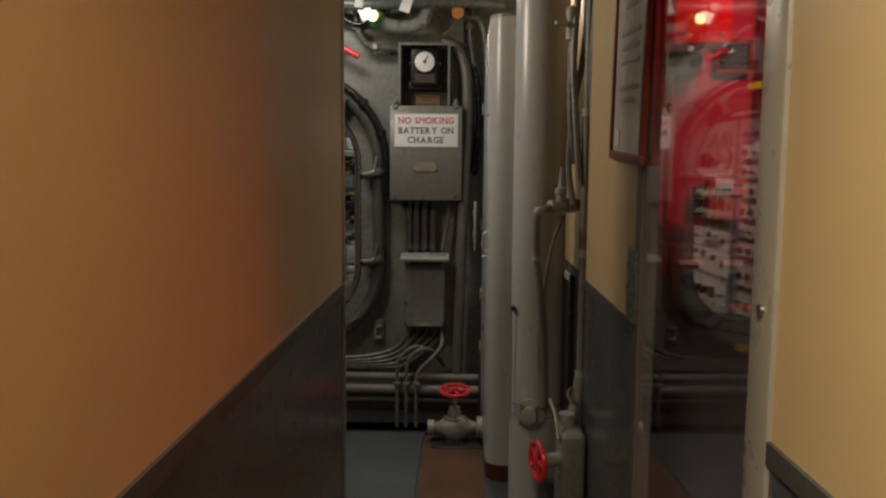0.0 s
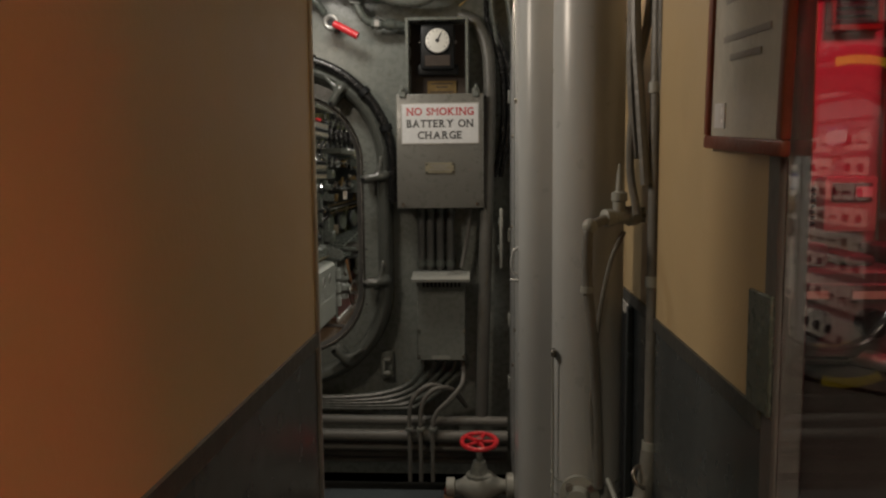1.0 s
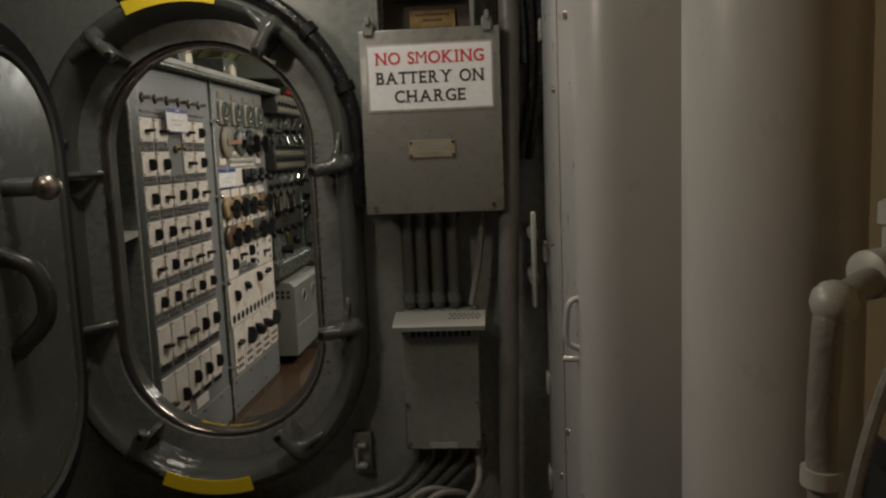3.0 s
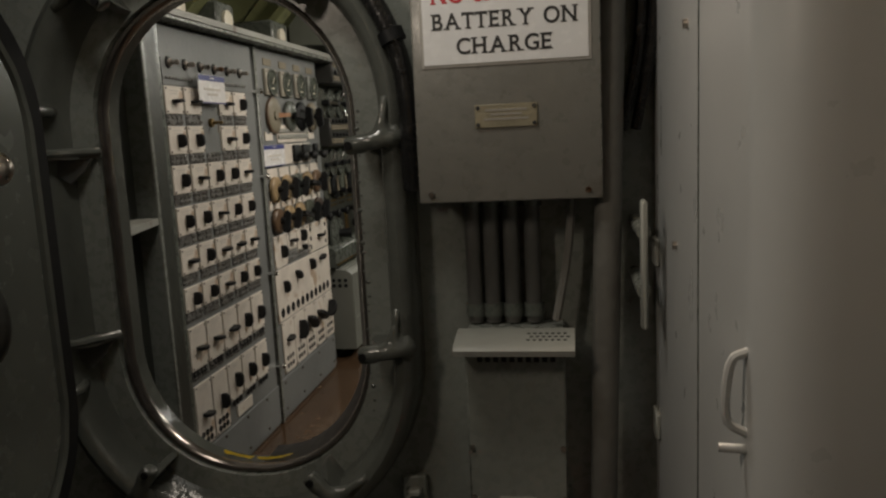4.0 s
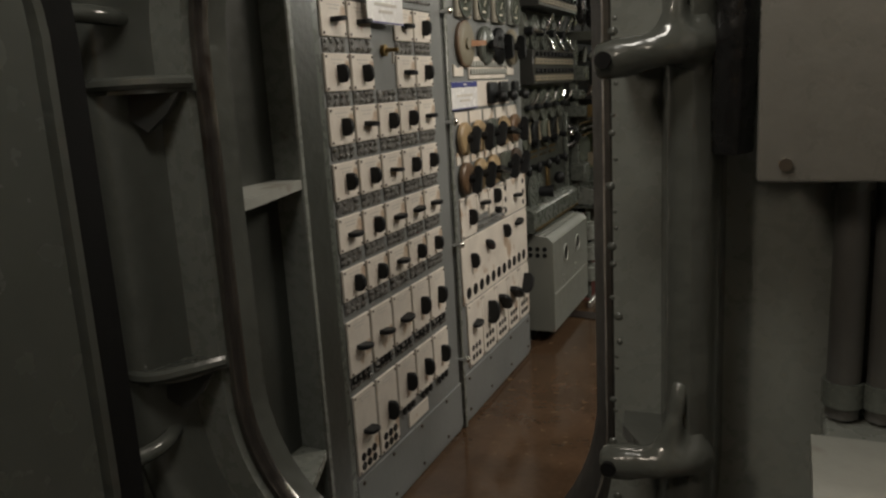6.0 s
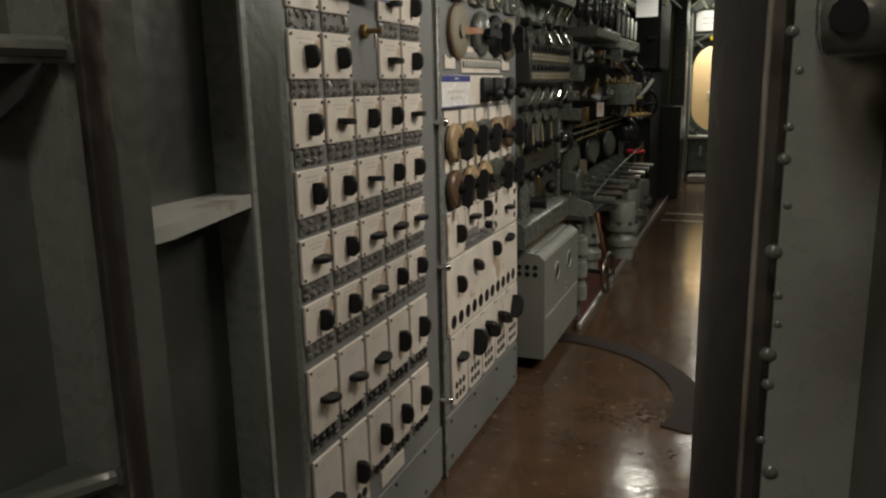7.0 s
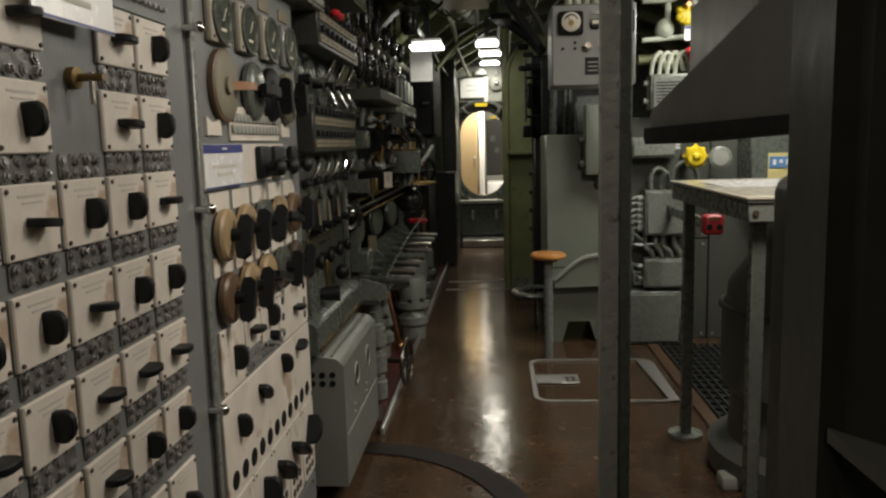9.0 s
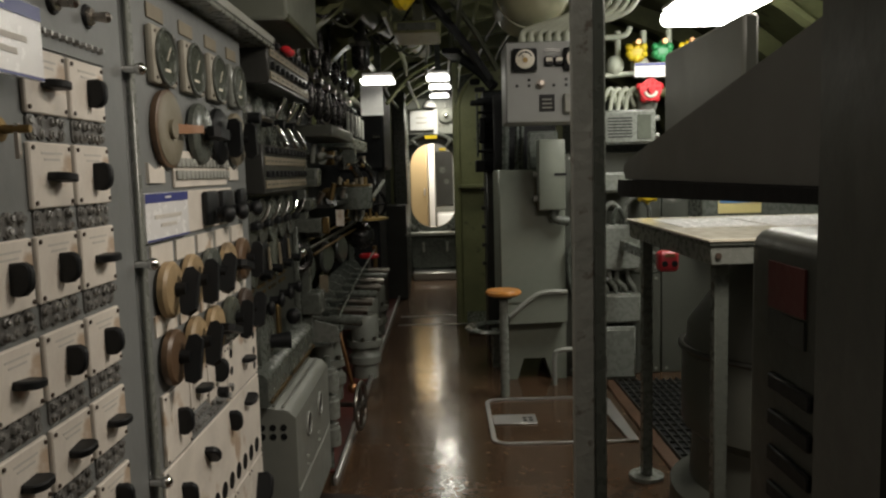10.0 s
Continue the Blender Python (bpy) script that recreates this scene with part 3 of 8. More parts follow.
    part("front", prism(B(), [(0.66, 2.60, 0.02), (0.80, 2.42, 0.02), (1.17, 1.98, 0.02), (1.80, 1.98, 0.02), (1.80, 2.60, 0.02)], (0, 0, 0.775)), RADIO_D, k)
    part("edge_rail", tube(B(), [(0.64, 2.56, 0.86), (0.77, 2.40, 0.87), (1.14, 1.95, 0.85), (1.5, 1.93, 0.85)], 0.020, 10), ALU, k, "rounded metal edge rail")


radio_gear()


def notice_frame():
    f = thing("framed_notice", 0.39, 1.85, 1.3, "typed notice behind glass in a red-brown wooden frame, hung askew", "notice frame")
    y0, y1, z0, z1, w = 1.672, 2.03, 1.300, 1.86, 0.022
    askew = Matrix.Translation((0.39, 1.85, 1.58)) @ Matrix.Rotation(radians(3.6), 4, "X") @ Matrix.Translation((-0.39, -1.85, -1.58))
    for a, b in (((y0, z0), (y1, z0 + w)), ((y0, z1 - w), (y1, z1)), ((y0, z0 + w), (y0 + w, z1 - w)), ((y1 - w, z0 + w), (y1, z1 - w))):
        part("frame_bar", box(B(), (0.384, a[0], a[1]), (0.398, b[0], b[1]), 0.004, 2, m=askew), MAHOG, f)
    sheet = part("paper", box(B(), (0.391, y0 + w, z0 + w), (0.397, y1 - w, z1 - w), m=askew), PAPER, f)
    for i, (z, n) in enumerate(((1.80, 0.10), (1.755, 0.16), (1.70, 0.2), (1.66, 0.12), (1.60, 0.2), (1.565, 0.18), (1.53, 0.2), (1.47, 0.21), (1.44, 0.14))):
        part("text_bar", box(B(), (0.3895, 1.85 - n / 2, z), (0.3908, 1.85 + n / 2, z + 0.010), m=askew), NOTICE_INK, sheet)
    part("gummed_label", box(B(), (0.3885, 1.93, 1.335), (0.3905, 1.985, 1.375), m=askew), WHITE, sheet, "small white label stuck on")
    return f


notice_frame()


def hinge_web(parent, x, z, Y):
    """A flat welded lug with a notched gusset under it, on the hinge side of a door ring."""
    plate = [(x - 0.004, Y(0.02), z), (x - 0.03, Y(-0.055), z), (x - 0.07, Y(-0.095), z), (x - 0.145, Y(-0.085), z), (x - 0.150, Y(0.0), z), (x - 0.10, Y(0.05), z)]
    lug = part("hinge_lug", prism(B(), plate, (0, 0, 0.018)), CASTING, parent, "flat welded lug, thickly painted")
    gusset = [(x - 0.012, Y(-0.02), z), (x - 0.12, Y(-0.07), z), (x - 0.095, Y(-0.06), z - 0.022), (x - 0.055, Y(-0.045), z - 0.055), (x - 0.03, Y(-0.03), z - 0.03)]
    part("gusset", prism(B(), gusset, (-0.004, 0.012, 0)), DARK, lug)
    part("weld_bead", tube(B(), [(x - 0.006, Y(0.0), z + 0.014), (x - 0.034, Y(-0.055), z + 0.015), (x - 0.072, Y(-0.093), z + 0.014), (x - 0.143, Y(-0.083), z + 0.014)], 0.010, 8), CASTING, lug)
    part("pin", ball(cyl(B(), (x - 0.135, Y(-0.09), z - 0.035), (x - 0.140, Y(-0.10), z + 0.03), 0.017, 0.012, seg=12), (x - 0.140, Y(-0.10), z + 0.03), 0.014, seg=10), CASTING, lug, "rounded hinge pin")


def bulkhead_door_frame(cx, cz, hw, hh, rad, y, name, label, flip=1):
    """The cast ring round an oval door, with its dogs. flip: 1 towards the passage."""
    d = thing(name, cx, y, cz - hh, label, "door frame")
    def Y(v):
        return y + flip * v
    prof = [(0.004, 0.09), (0.004, 0.034), (0.02, 0.036), (0.056, 0.032), (0.066, 0.018), (0.078, -0.05), (0.088, -0.083), (0.098, -0.094), (0.112, -0.098), (0.128, -0.09), (0.137, -0.07), (0.140, 0.0), (0.140, 0.09)]
    part("ring", oval_ring(B(), cx, cz, hw, hh, rad, [(r, Y(v)) for r, v in prof], 14), CASTING, d, "thick glossy grey cast ring")
    lip = [(0.0, 0.045), (-0.003, 0.022), (0.001, 0.014), (0.008, 0.012), (0.013, 0.018), (0.014, 0.03), (0.006, 0.036), (0.006, 0.045)]
    part("knife_edge", oval_ring(B(), cx, cz, hw, hh, rad, [(r, Y(v)) for r, v in lip], 14), EDGE, d, "bare worn steel sealing edge")
    top, bot = cz + hh - rad, cz - hh + rad
    spots = [(cx + hw, cz + 0.209, 0), (cx + hw, cz - 0.23, 0)]
    for z in (cz + 0.20, cz - 0.23):
        hinge_web(d, cx - hw, z, Y)
    for a in (52, 128):
        spots.append((cx + rad * math.cos(radians(a)), top + rad * math.sin(radians(a)), a))
        spots.append((cx + rad * math.cos(radians(-a)), bot + rad * math.sin(radians(-a)), -a))
    for x, z, a in spots:
        n = Vector((math.cos(radians(a)), 0, math.sin(radians(a))))
        t = Vector((-n.z, 0, n.x))
        o = Vector((x, 0, z))
        def P(r, s, v):
            p = o + n * r + t * s
            p.y = Y(v)
            return p
        bm = tube(B(), [P(0.122, 0.005, -0.075), P(0.112, 0.004, -0.098), P(0.085, 0.001, -0.110), P(0.048, -0.004, -0.108)], 0.0185, 12, 4)
        ball(bm, P(0.108, 0.004, -0.088), 0.028, (1.2, 0.8, 0.9), 14)
        prism(bm, [P(0.066, 0.0, -0.120), P(0.106, 0.0, -0.120), P(0.106, 0.045, -0.112), P(0.112, 0.092, -0.100), P(0.094, 0.092, -0.100), P(0.088, 0.045, -0.112)], P(0, 0, 0.0) - P(0, 0, -0.030))
        prism(bm, [P(0.09, 0.0, -0.098), P(0.13, 0.0, -0.098), P(0.126, 0.035, -0.096), P(0.10, 0.035, -0.096)], P(0, 0, 0.0) - P(0, 0, -0.025))
        cyl(bm, P(0.112, -0.008, -0.09), P(0.122, -0.034, -0.084), 0.015, 0.008, seg=12)
        cyl(bm, P(0.054, -0.004, -0.108), P(0.018, -0.008, -0.108), 0.0215, 0.0195, seg=16)
        dog = part("dog", bm, CASTING, d, "glossy cast locking dog")
        if flip > 0 and y < 5:
            melt = dog.modifiers.new("melt", "REMESH")
            melt.mode, melt.voxel_size, melt.use_smooth_shade = "VOXEL", 0.0055, True
            soft = dog.modifiers.new("soften", "SMOOTH")
            soft.factor, soft.iterations = 0.5, 5
        part("bore", cyl(B(), P(0.031, -0.0065, -0.115), P(0.030, -0.0065, -0.1305), 0.0085, seg=12), RUBBER, dog)
        bm = prism(B(), [P(0.022, -0.008, 0.024), P(0.03, -0.008, -0.04), P(0.06, -0.008, -0.09), P(0.12, -0.008, -0.09), P(0.10, -0.008, 0.03)], t * 0.016)
        part("web", bm, CASTING, dog)
    return d


frame_near = bulkhead_door_frame(*HOLE[:5], 3.95, "door_frame", "heavy grey cast frame of the oval watertight door")
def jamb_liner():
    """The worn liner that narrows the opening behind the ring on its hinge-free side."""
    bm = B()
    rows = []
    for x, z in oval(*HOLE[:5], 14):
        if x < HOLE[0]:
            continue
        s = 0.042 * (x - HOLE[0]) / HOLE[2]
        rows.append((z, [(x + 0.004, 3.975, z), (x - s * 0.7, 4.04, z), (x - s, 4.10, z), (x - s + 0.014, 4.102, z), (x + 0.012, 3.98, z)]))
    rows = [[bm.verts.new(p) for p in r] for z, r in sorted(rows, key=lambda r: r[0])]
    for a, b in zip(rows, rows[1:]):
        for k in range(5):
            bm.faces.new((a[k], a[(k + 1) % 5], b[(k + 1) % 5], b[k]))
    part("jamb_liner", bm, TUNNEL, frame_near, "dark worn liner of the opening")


jamb_liner()
WELD_BUMP = [mesh_of("weld_bump", ball(B(), (0, 0, 0), r, (1.15, 0.6, 1.0), 10), CASTING) for r in (0.0034, 0.0043, 0.0055)]
for k in range(26):
    shared("weld_bump", WELD_BUMP[k % 3 if k % 4 else 0], (-0.517 + RNG.uniform(-0.006, 0.004), 3.9512, 0.65 + 0.027 * k + RNG.uniform(-0.011, 0.011)), frame_near)


def yellow_mark(a0, a1, r0, r1, top, y, raise_=0.0):
    c = HOLE[1] + (HOLE[3] - HOLE[4]) * (1 if top else -1)
    inner, outer = [], []
    for k in range(9):
        a = radians(a0 + (a1 - a0) * k / 8)
        for r, row in ((r0, inner), (r1, outer)):
            row.append((HOLE[0] + (HOLE[4] + r) * math.cos(a), y, c + (HOLE[4] + r) * math.sin(a)))
    return part("paint_mark", prism(B(), inner + outer[::-1], (0, 0.004, 0)), YELLOW, frame_near, "yellow warning paint, chipped")


yellow_mark(248, 284, 0.098, 0.138, False, 3.849)
yellow_mark(76, 112, 0.098, 0.138, True, 3.849)
for sgn, a0, a1 in ((-1, 250, 266), (-1, 267.5, 287), (1, 80, 104)):
    bm = B()
    c = HOLE[1] + (HOLE[3] - HOLE[4]) * sgn
    rows = []
    for k in range(11):
        a = radians(a0 + (a1 - a0) * k / 10)
        near = 4.000 + RNG.uniform(-0.003, 0.003) + (0.006 if k in (0, 10) else 0)
        rows.append([bm.verts.new((HOLE[0] + (HOLE[4] - 0.006) * math.cos(a), y, c + (HOLE[4] - 0.006) * math.sin(a))) for y in (near, 4.013 + RNG.uniform(-0.002, 0.002))])
    for p, q in zip(rows, rows[1:]):
        bm.faces.new((p[0], q[0], q[1], p[1]))
    bmesh.ops.solidify(bm, geom=bm.faces[:], thickness=0.0015)
    part("paint_mark", bm, YELLOW, frame_near, "chipped yellow stripe on the sill")


def door_leaf():
    d = thing("watertight_door", -1.18, 3.76, 0.48, "grey oval watertight door swung open, with black gasket", "door")
    # leaf coordinates: u along the leaf from its hinge, v up, w out of its inner face
    hinge, along = Vector((-1.135, 3.755, 0)), Vector((0.08, -0.997, 0)).normalized()
    face = Vector((-along.y, along.x, 0))
    def place(u, w, v):
        return hinge + along * u + face * w + Vector((0, 0, v))
    c, r = 0.345, 0.30
    def slab_of(hw, hh, rad, w0, w1, dome=0.0):
        bm = B()
        a = [bm.verts.new(place(x, w0, z)) for x, z in oval(c, 1.03, hw, hh, rad, 10)]
        b = [bm.verts.new(place(x, w1, z)) for x, z in oval(c, 1.03, hw - dome, hh - dome, rad - dome, 10)]
        n = len(a)
        for k in range(n):
            bm.faces.new((a[k], a[(k + 1) % n], b[(k + 1) % n], b[k]))
        bm.faces.new(a)
        bm.faces.new(b)
        return bm
    part("plate", slab_of(0.345, 0.585, r, -0.05, 0.0), GREY_D, d)
    part("gasket", oval_ring(B(), c, 1.03, 0.285, 0.525, 0.245, [(0, 0.0), (0.004, 0.02), (0.05, 0.02), (0.054, 0.0)], 12, lambda x, y, z: place(x, y, z)), RUBBER, d, "black rubber gasket")
    part("inner_plate", slab_of(0.275, 0.515, 0.24, 0.001, 0.03, 0.02), LEAF, d)
    part("weld_bead", oval_ring(B(), c, 1.03, 0.262, 0.502, 0.225, [(0, 0.012), (0.004, 0.033), (0.012, 0.037), (0.018, 0.030), (0.016, 0.012)], 12, lambda x, y, z: place(x, y + 0.0015 * math.sin(60 * x) * math.sin(47 * z), z)), CASTING, d, "lumpy weld bead round the plate")
    knob = part("spindle_end", ball(B(), place(0.33, 0.125, 1.24), 0.03, seg=18), STEEL, d, "bright steel spindle end")
    part("collar", cyl(B(), place(0.32, 0.02, 1.24), place(0.32, 0.115, 1.24), 0.02), GREY_D, knob)
    part("handle", tube(B(), [place(0.36, 0.02, 1.10), place(0.35, 0.09, 1.06), place(0.34, 0.10, 0.96), place(0.35, 0.03, 0.88)], 0.02, 12), DARK, d, "dark pull handle")
    for z in (0.72, 1.35):
        part("hinge_arm", tube(B(), [place(0.10, -0.055, z), place(0.0, -0.06, z), (-1.19, 3.86, z), (-1.23, 3.95, z)], 0.013, 10), CASTING, d)
    return d


door_leaf()


# ---- on the bulkhead ----
def gauge_box():
    g = thing("salinity_gauge_case", -0.19, 3.93, 1.59, "open-fronted grey case holding a black instrument with a white dial", "gauge")
    t = 0.012
    part("back", box(B(), (-0.32, 3.935, 1.575), (-0.065, 3.948, 1.895)), STAIN, g, "dark brown stained back")
    for a, b in (((-0.32, 1.575), (-0.32 + t, 1.895)), ((-0.065 - t, 1.575), (-0.065, 1.895)), ((-0.32 + t, 1.895 - t), (-0.065 - t, 1.895))):
        part("case_side", box(B(), (a[0], 3.83, a[1]), (b[0], 3.935, b[1]), 0.002), GREY, g)
    m = part("meter", box(B(), (-0.262, 3.862, 1.69), (-0.122, 3.932, 1.878), 0.012, 2), BLACK, g, "black bakelite meter")
    part("dial", lathe(B(), [(0.0505, 0), (0.0505, 0.006), (0.046, 0.008)], facing(-0.192, 3.862, 1.806, (0, -1, 0)), 28), DIAL_W, m, "white dial")
    part("bezel", torus(B(), facing(-0.192, 3.858, 1.806, (0, -1, 0)), 0.052, 0.005), BLACK, m)
    bm = B()
    cyl(bm, (-0.192, 3.852, 1.806), (-0.176, 3.852, 1.836), 0.0022, seg=6)
    cyl(bm, (-0.192, 3.851, 1.806), (-0.192, 3.855, 1.806), 0.008, seg=10)
    for k in range(11):
        a = radians(-40 + 26 * k)
        cyl(bm, (-0.192 + 0.036 * math.cos(a), 3.8525, 1.806 + 0.036 * math.sin(a)), (-0.192 + 0.042 * math.cos(a), 3.8525, 1.806 + 0.042 * math.sin(a)), 0.0012, seg=4)
    part("needle", bm, INK, m)
    part("side_screw", cyl(B(), (-0.262, 3.87, 1.80), (-0.270, 3.87, 1.80), 0.007), STEEL, m)
    part("side_screw", cyl(B(), (-0.122, 3.87, 1.80), (-0.114, 3.87, 1.80), 0.007), STEEL, m)
    part("meter_base", box(B(), (-0.275, 3.885, 1.672), (-0.108, 3.934, 1.715), 0.006, 2), BLACK, g, "black flanged base of the meter")
    part("face_plate", box(B(), (-0.243, 3.8595, 1.705), (-0.141, 3.862, 1.748), 0.001), STAIN, m, "brown lower face plate")
    w = part("name_plate", box(B(), (-0.240, 3.926, 1.592), (-0.118, 3.933, 1.652), 0.001), BRASS_D, g, "dark brass instruction plate")
    for z, n in ((1.640, 0.09), (1.626, 0.05), (1.606, 0.10)):
        part("text_bar", box(B(), (-0.179 - n / 2, 3.9245, z - 0.0025), (-0.179 + n / 2, 3.9255, z + 0.0025)), STAIN, w)
    return g


gauge_box()


def fuse_box():
    f = thing("fuse_box", -0.18, 3.85, 1.127, "large grey steel fuse box with hooked lid", "fuse box")
    part("case", box(B(), (-0.352, 3.825, 1.13), (-0.012, 3.95, 1.58), 0.006, 2), GREY, f)
    part("lid", box(B(), (-0.36, 3.808, 1.125), (-0.004, 3.824, 1.588), 0.005, 2), LID, f)
    for x in (-0.332, -0.035):
        part("toggle", box(box(B(), (x - 0.014, 3.80, 1.572), (x + 0.014, 3.84, 1.61), 0.005), (x - 0.006, 3.792, 1.60), (x + 0.006, 3.806, 1.622), 0.002), GREY, f)
    for x in (-0.335, -0.032):
        part("screw", cyl(B(), (x, 3.808, 1.142), (x, 3.803, 1.142), 0.006, seg=8), STEEL, f)
    p = part("name_plate", box(B(), (-0.243, 3.804, 1.267), (-0.124, 3.808, 1.311), 0.001), NAME_P, f, "tarnished brass-coloured name plate")
    for x in (-0.237, -0.130):
        for z in (1.273, 1.305):
            part("rivet", cyl(B(), (x, 3.804, z), (x, 3.802, z), 0.004, seg=8), INK, p)
    for z, n in ((1.300, 0.08), (1.292, 0.06), (1.283, 0.085)):
        part("text_bar", box(B(), (-0.183 - n / 2, 3.8032, z - 0.002), (-0.183 + n / 2, 3.8038, z + 0.002)), NOTICE_INK, p)
    s = thing("warning_sign", -0.181, 3.80, 1.383, "laminated white sign with red and black capitals", "sign")
    sheet = part("sheet", box(B(), (-0.336, 3.8040, 1.389), (-0.026, 3.8058, 1.547), 0.0006), WHITE, s)
    part("laminate_edge", box(B(), (-0.341, 3.8059, 1.384), (-0.021, 3.8078, 1.552), 0.0006), LAMINATE, s, "dull clear laminate border")
    for txt, z, wide, mt in (("NO SMOKING", 1.517, 0.276, RED_INK), ("BATTERY ON", 1.469, 0.276, INK), ("CHARGE", 1.4225, 0.182, INK)):
        serif_words("lettering", txt, -0.181, 3.8034, z, wide, 0.0295, mt, sheet)
    return f


fuse_box()


def resistor_box():
    r = thing("junction_box", -0.185, 3.88, 0.48, "grey ventilated junction box with a projecting cap", "junction box")
    part("body", box(B(), (-0.288, 3.832, 0.482), (-0.084, 3.95, 0.855), 0.004), GREY, r)
    bm = prism(B(), [(-0.302, 3.770, 0.824), (-0.302, 3.767, 0.836), (-0.302, 3.776, 0.846), (-0.302, 3.83, 0.857), (-0.302, 3.86, 0.858), (-0.302, 3.86, 0.824)], (0.238, 0, 0))
    part("cap", bm, GREY_L, r, "lighter grey sloping cap")
    for k in range(10):
        part("vent_slot", box(B(), (-0.262 + 0.0165 * k, 3.829, 0.795), (-0.252 + 0.0165 * k, 3.8325, 0.822)), BLACK, r)
    bm = B()
    for k in range(7):
        for j in range(3):
            x, y = -0.155 + 0.012 * k + 0.006 * (j % 2), 3.798 + 0.014 * j
            cyl(bm, (x, y, 0.845), (x, y, 0.8516 + 0.2 * (y - 3.80)), 0.0042, seg=6)
    part("vent_holes", bm, BLACK, r)
    for x in (-0.28, -0.092):
        for z in (0.50, 0.61):
            part("screw", cyl(B(), (x, 3.832, z), (x, 3.826, z), 0.006, seg=8), STEEL, r)
    part("name_plate", box(B(), (-0.225, 3.829, 0.488), (-0.150, 3.832, 0.502)), GREY_L, r)


resistor_box()


def conduits():
    for k, x in enumerate((-0.27, -0.232, -0.19, -0.146)):
        c = thing("cable_conduit", x, 3.92, 0.86, "dark grey cable running between two boxes", "cable", "cables under the fuse box")
        part("sheath", tube(B(), [(x, 3.915, 1.14), (x, 3.91, 1.0), (x, 3.915, 0.86)], 0.017, 10), CABLE_D, c)
        part("gland", cyl(B(), (x, 3.915, 1.105), (x, 3.915, 1.127), 0.021), GREY_D, c)
        part("lower_gland", cyl(B(), (x, 3.915, 0.873), (x, 3.915, 0.90), 0.021), GREY_D, c)
    c = thing("slanting_cable", -0.09, 3.9, 0.86, "thin grey cable slanting down beside the conduits", "cable")
    part("sheath", tube(B(), [(-0.06, 3.90, 1.14), (-0.075, 3.89, 1.0), (-0.10, 3.88, 0.87)], 0.009, 8), CABLE_G, c)
    c = thing("riser_pipe", 0.0, 3.85, 0.22, "grey vertical pipe, rust showing through", "pipe")
    part("pipe", tube(B(), [(-0.018, 3.85, 0.21), (-0.006, 3.85, 0.7), (0.012, 3.86, 1.3), (0.02, 3.88, 1.7), (-0.02, 3.90, 1.86), (-0.10, 3.93, 1.92)], 0.027, 14), RISER, c)
    for dx in (0.05, 0.075):
        c = thing("black_cable", 0.05, 3.9, 1.3, "black cable looping past the gauge case", "cable")
        part("sheath", tube(B(), [(dx - 0.01, 3.91, 1.25), (dx + 0.025, 3.90, 1.45), (dx + 0.02, 3.89, 1.7), (dx - 0.04, 3.91, 1.9), (dx - 0.03, 3.93, 2.15)], 0.011, 8), BLACK_G, c)
    # black hose that hugs the door ring
    pts = []
    for a in range(112, -1, -14):
        pts.append((HOLE[0] + 0.448 * math.cos(radians(a)), 3.855, 1.302 + 0.448 * math.sin(radians(a))))
    pts += [(-0.383, 3.86, 1.22), (-0.384, 3.87, 1.15)]
    h = thing("black_hose", -0.37, 3.9, 1.17, "glossy black hose bent round the door frame", "hose")
    part("hose", tube(B(), pts, 0.02, 12), BLACK_G, h)
    for a in (20, 42, 75):
        p = Vector((HOLE[0] + 0.448 * math.cos(radians(a)), 3.855, 1.302 + 0.448 * math.sin(radians(a))))
        tdir = Vector((-math.sin(radians(a)), 0, math.cos(radians(a))))
        part("clamp", cyl(B(), p - tdir * 0.012, p + tdir * 0.012, 0.027, seg=14), BLACK, h)
    # horizontal pipes near the deck
    for z, r, y in ((0.225, 0.021, 3.83), (0.165, 0.026, 3.81), (0.11, 0.019, 3.83), (0.07, 0.015, 3.86), (0.035, 0.015, 3.88)):
        c = thing("horizontal_pipe", -0.6, y, z - r, "grey pipe running along the foot of the bulkhead", "pipe", "pipes along the bulkhead")
        part("pipe", tube(B(), [(-1.7, y, z), (-0.9, y, z), (0.09, y, z - 0.005)], r, 12), CABLE_G, c)
    # small cables dropping from the junction box
    for k, x in enumerate((-0.318, -0.272, -0.222)):
        c = thing("drop_cable", x, 3.78, 0.0, "thin grey cable looping down to the deck", "cable", "cables below the junction box")
        foot = [(x, 3.77, -0.02), (x, 3.77, 0.12)]
        if k < 2:
            r = 1.0 - 0.2 * k
            pts = foot + [(x, 3.77, 0.27 - 0.01 * k), (x + 0.022 * r, 3.775, 0.345 - 0.01 * k), (x + 0.085 * r, 3.79, 0.388 - 0.014 * k), (x + 0.155 * r, 3.82, 0.365), (x + 0.20 * r, 3.87, 0.315), (x + 0.235 * r, 3.91, 0.26)]
        else:
            pts = foot + [(x, 3.77, 0.20), (x + 0.015, 3.775, 0.27), (x + 0.075, 3.79, 0.33), (x + 0.122, 3.82, 0.385), (x + 0.126, 3.87, 0.44), (x + 0.115, 3.90, 0.485)]
        part("sheath", tube(B(), pts, 0.0095, 8), CABLE_G, c)
        part("clip", box(B(), (x - 0.016, 3.757, 0.195), (x + 0.016, 3.795, 0.212), 0.003), GREY, c)
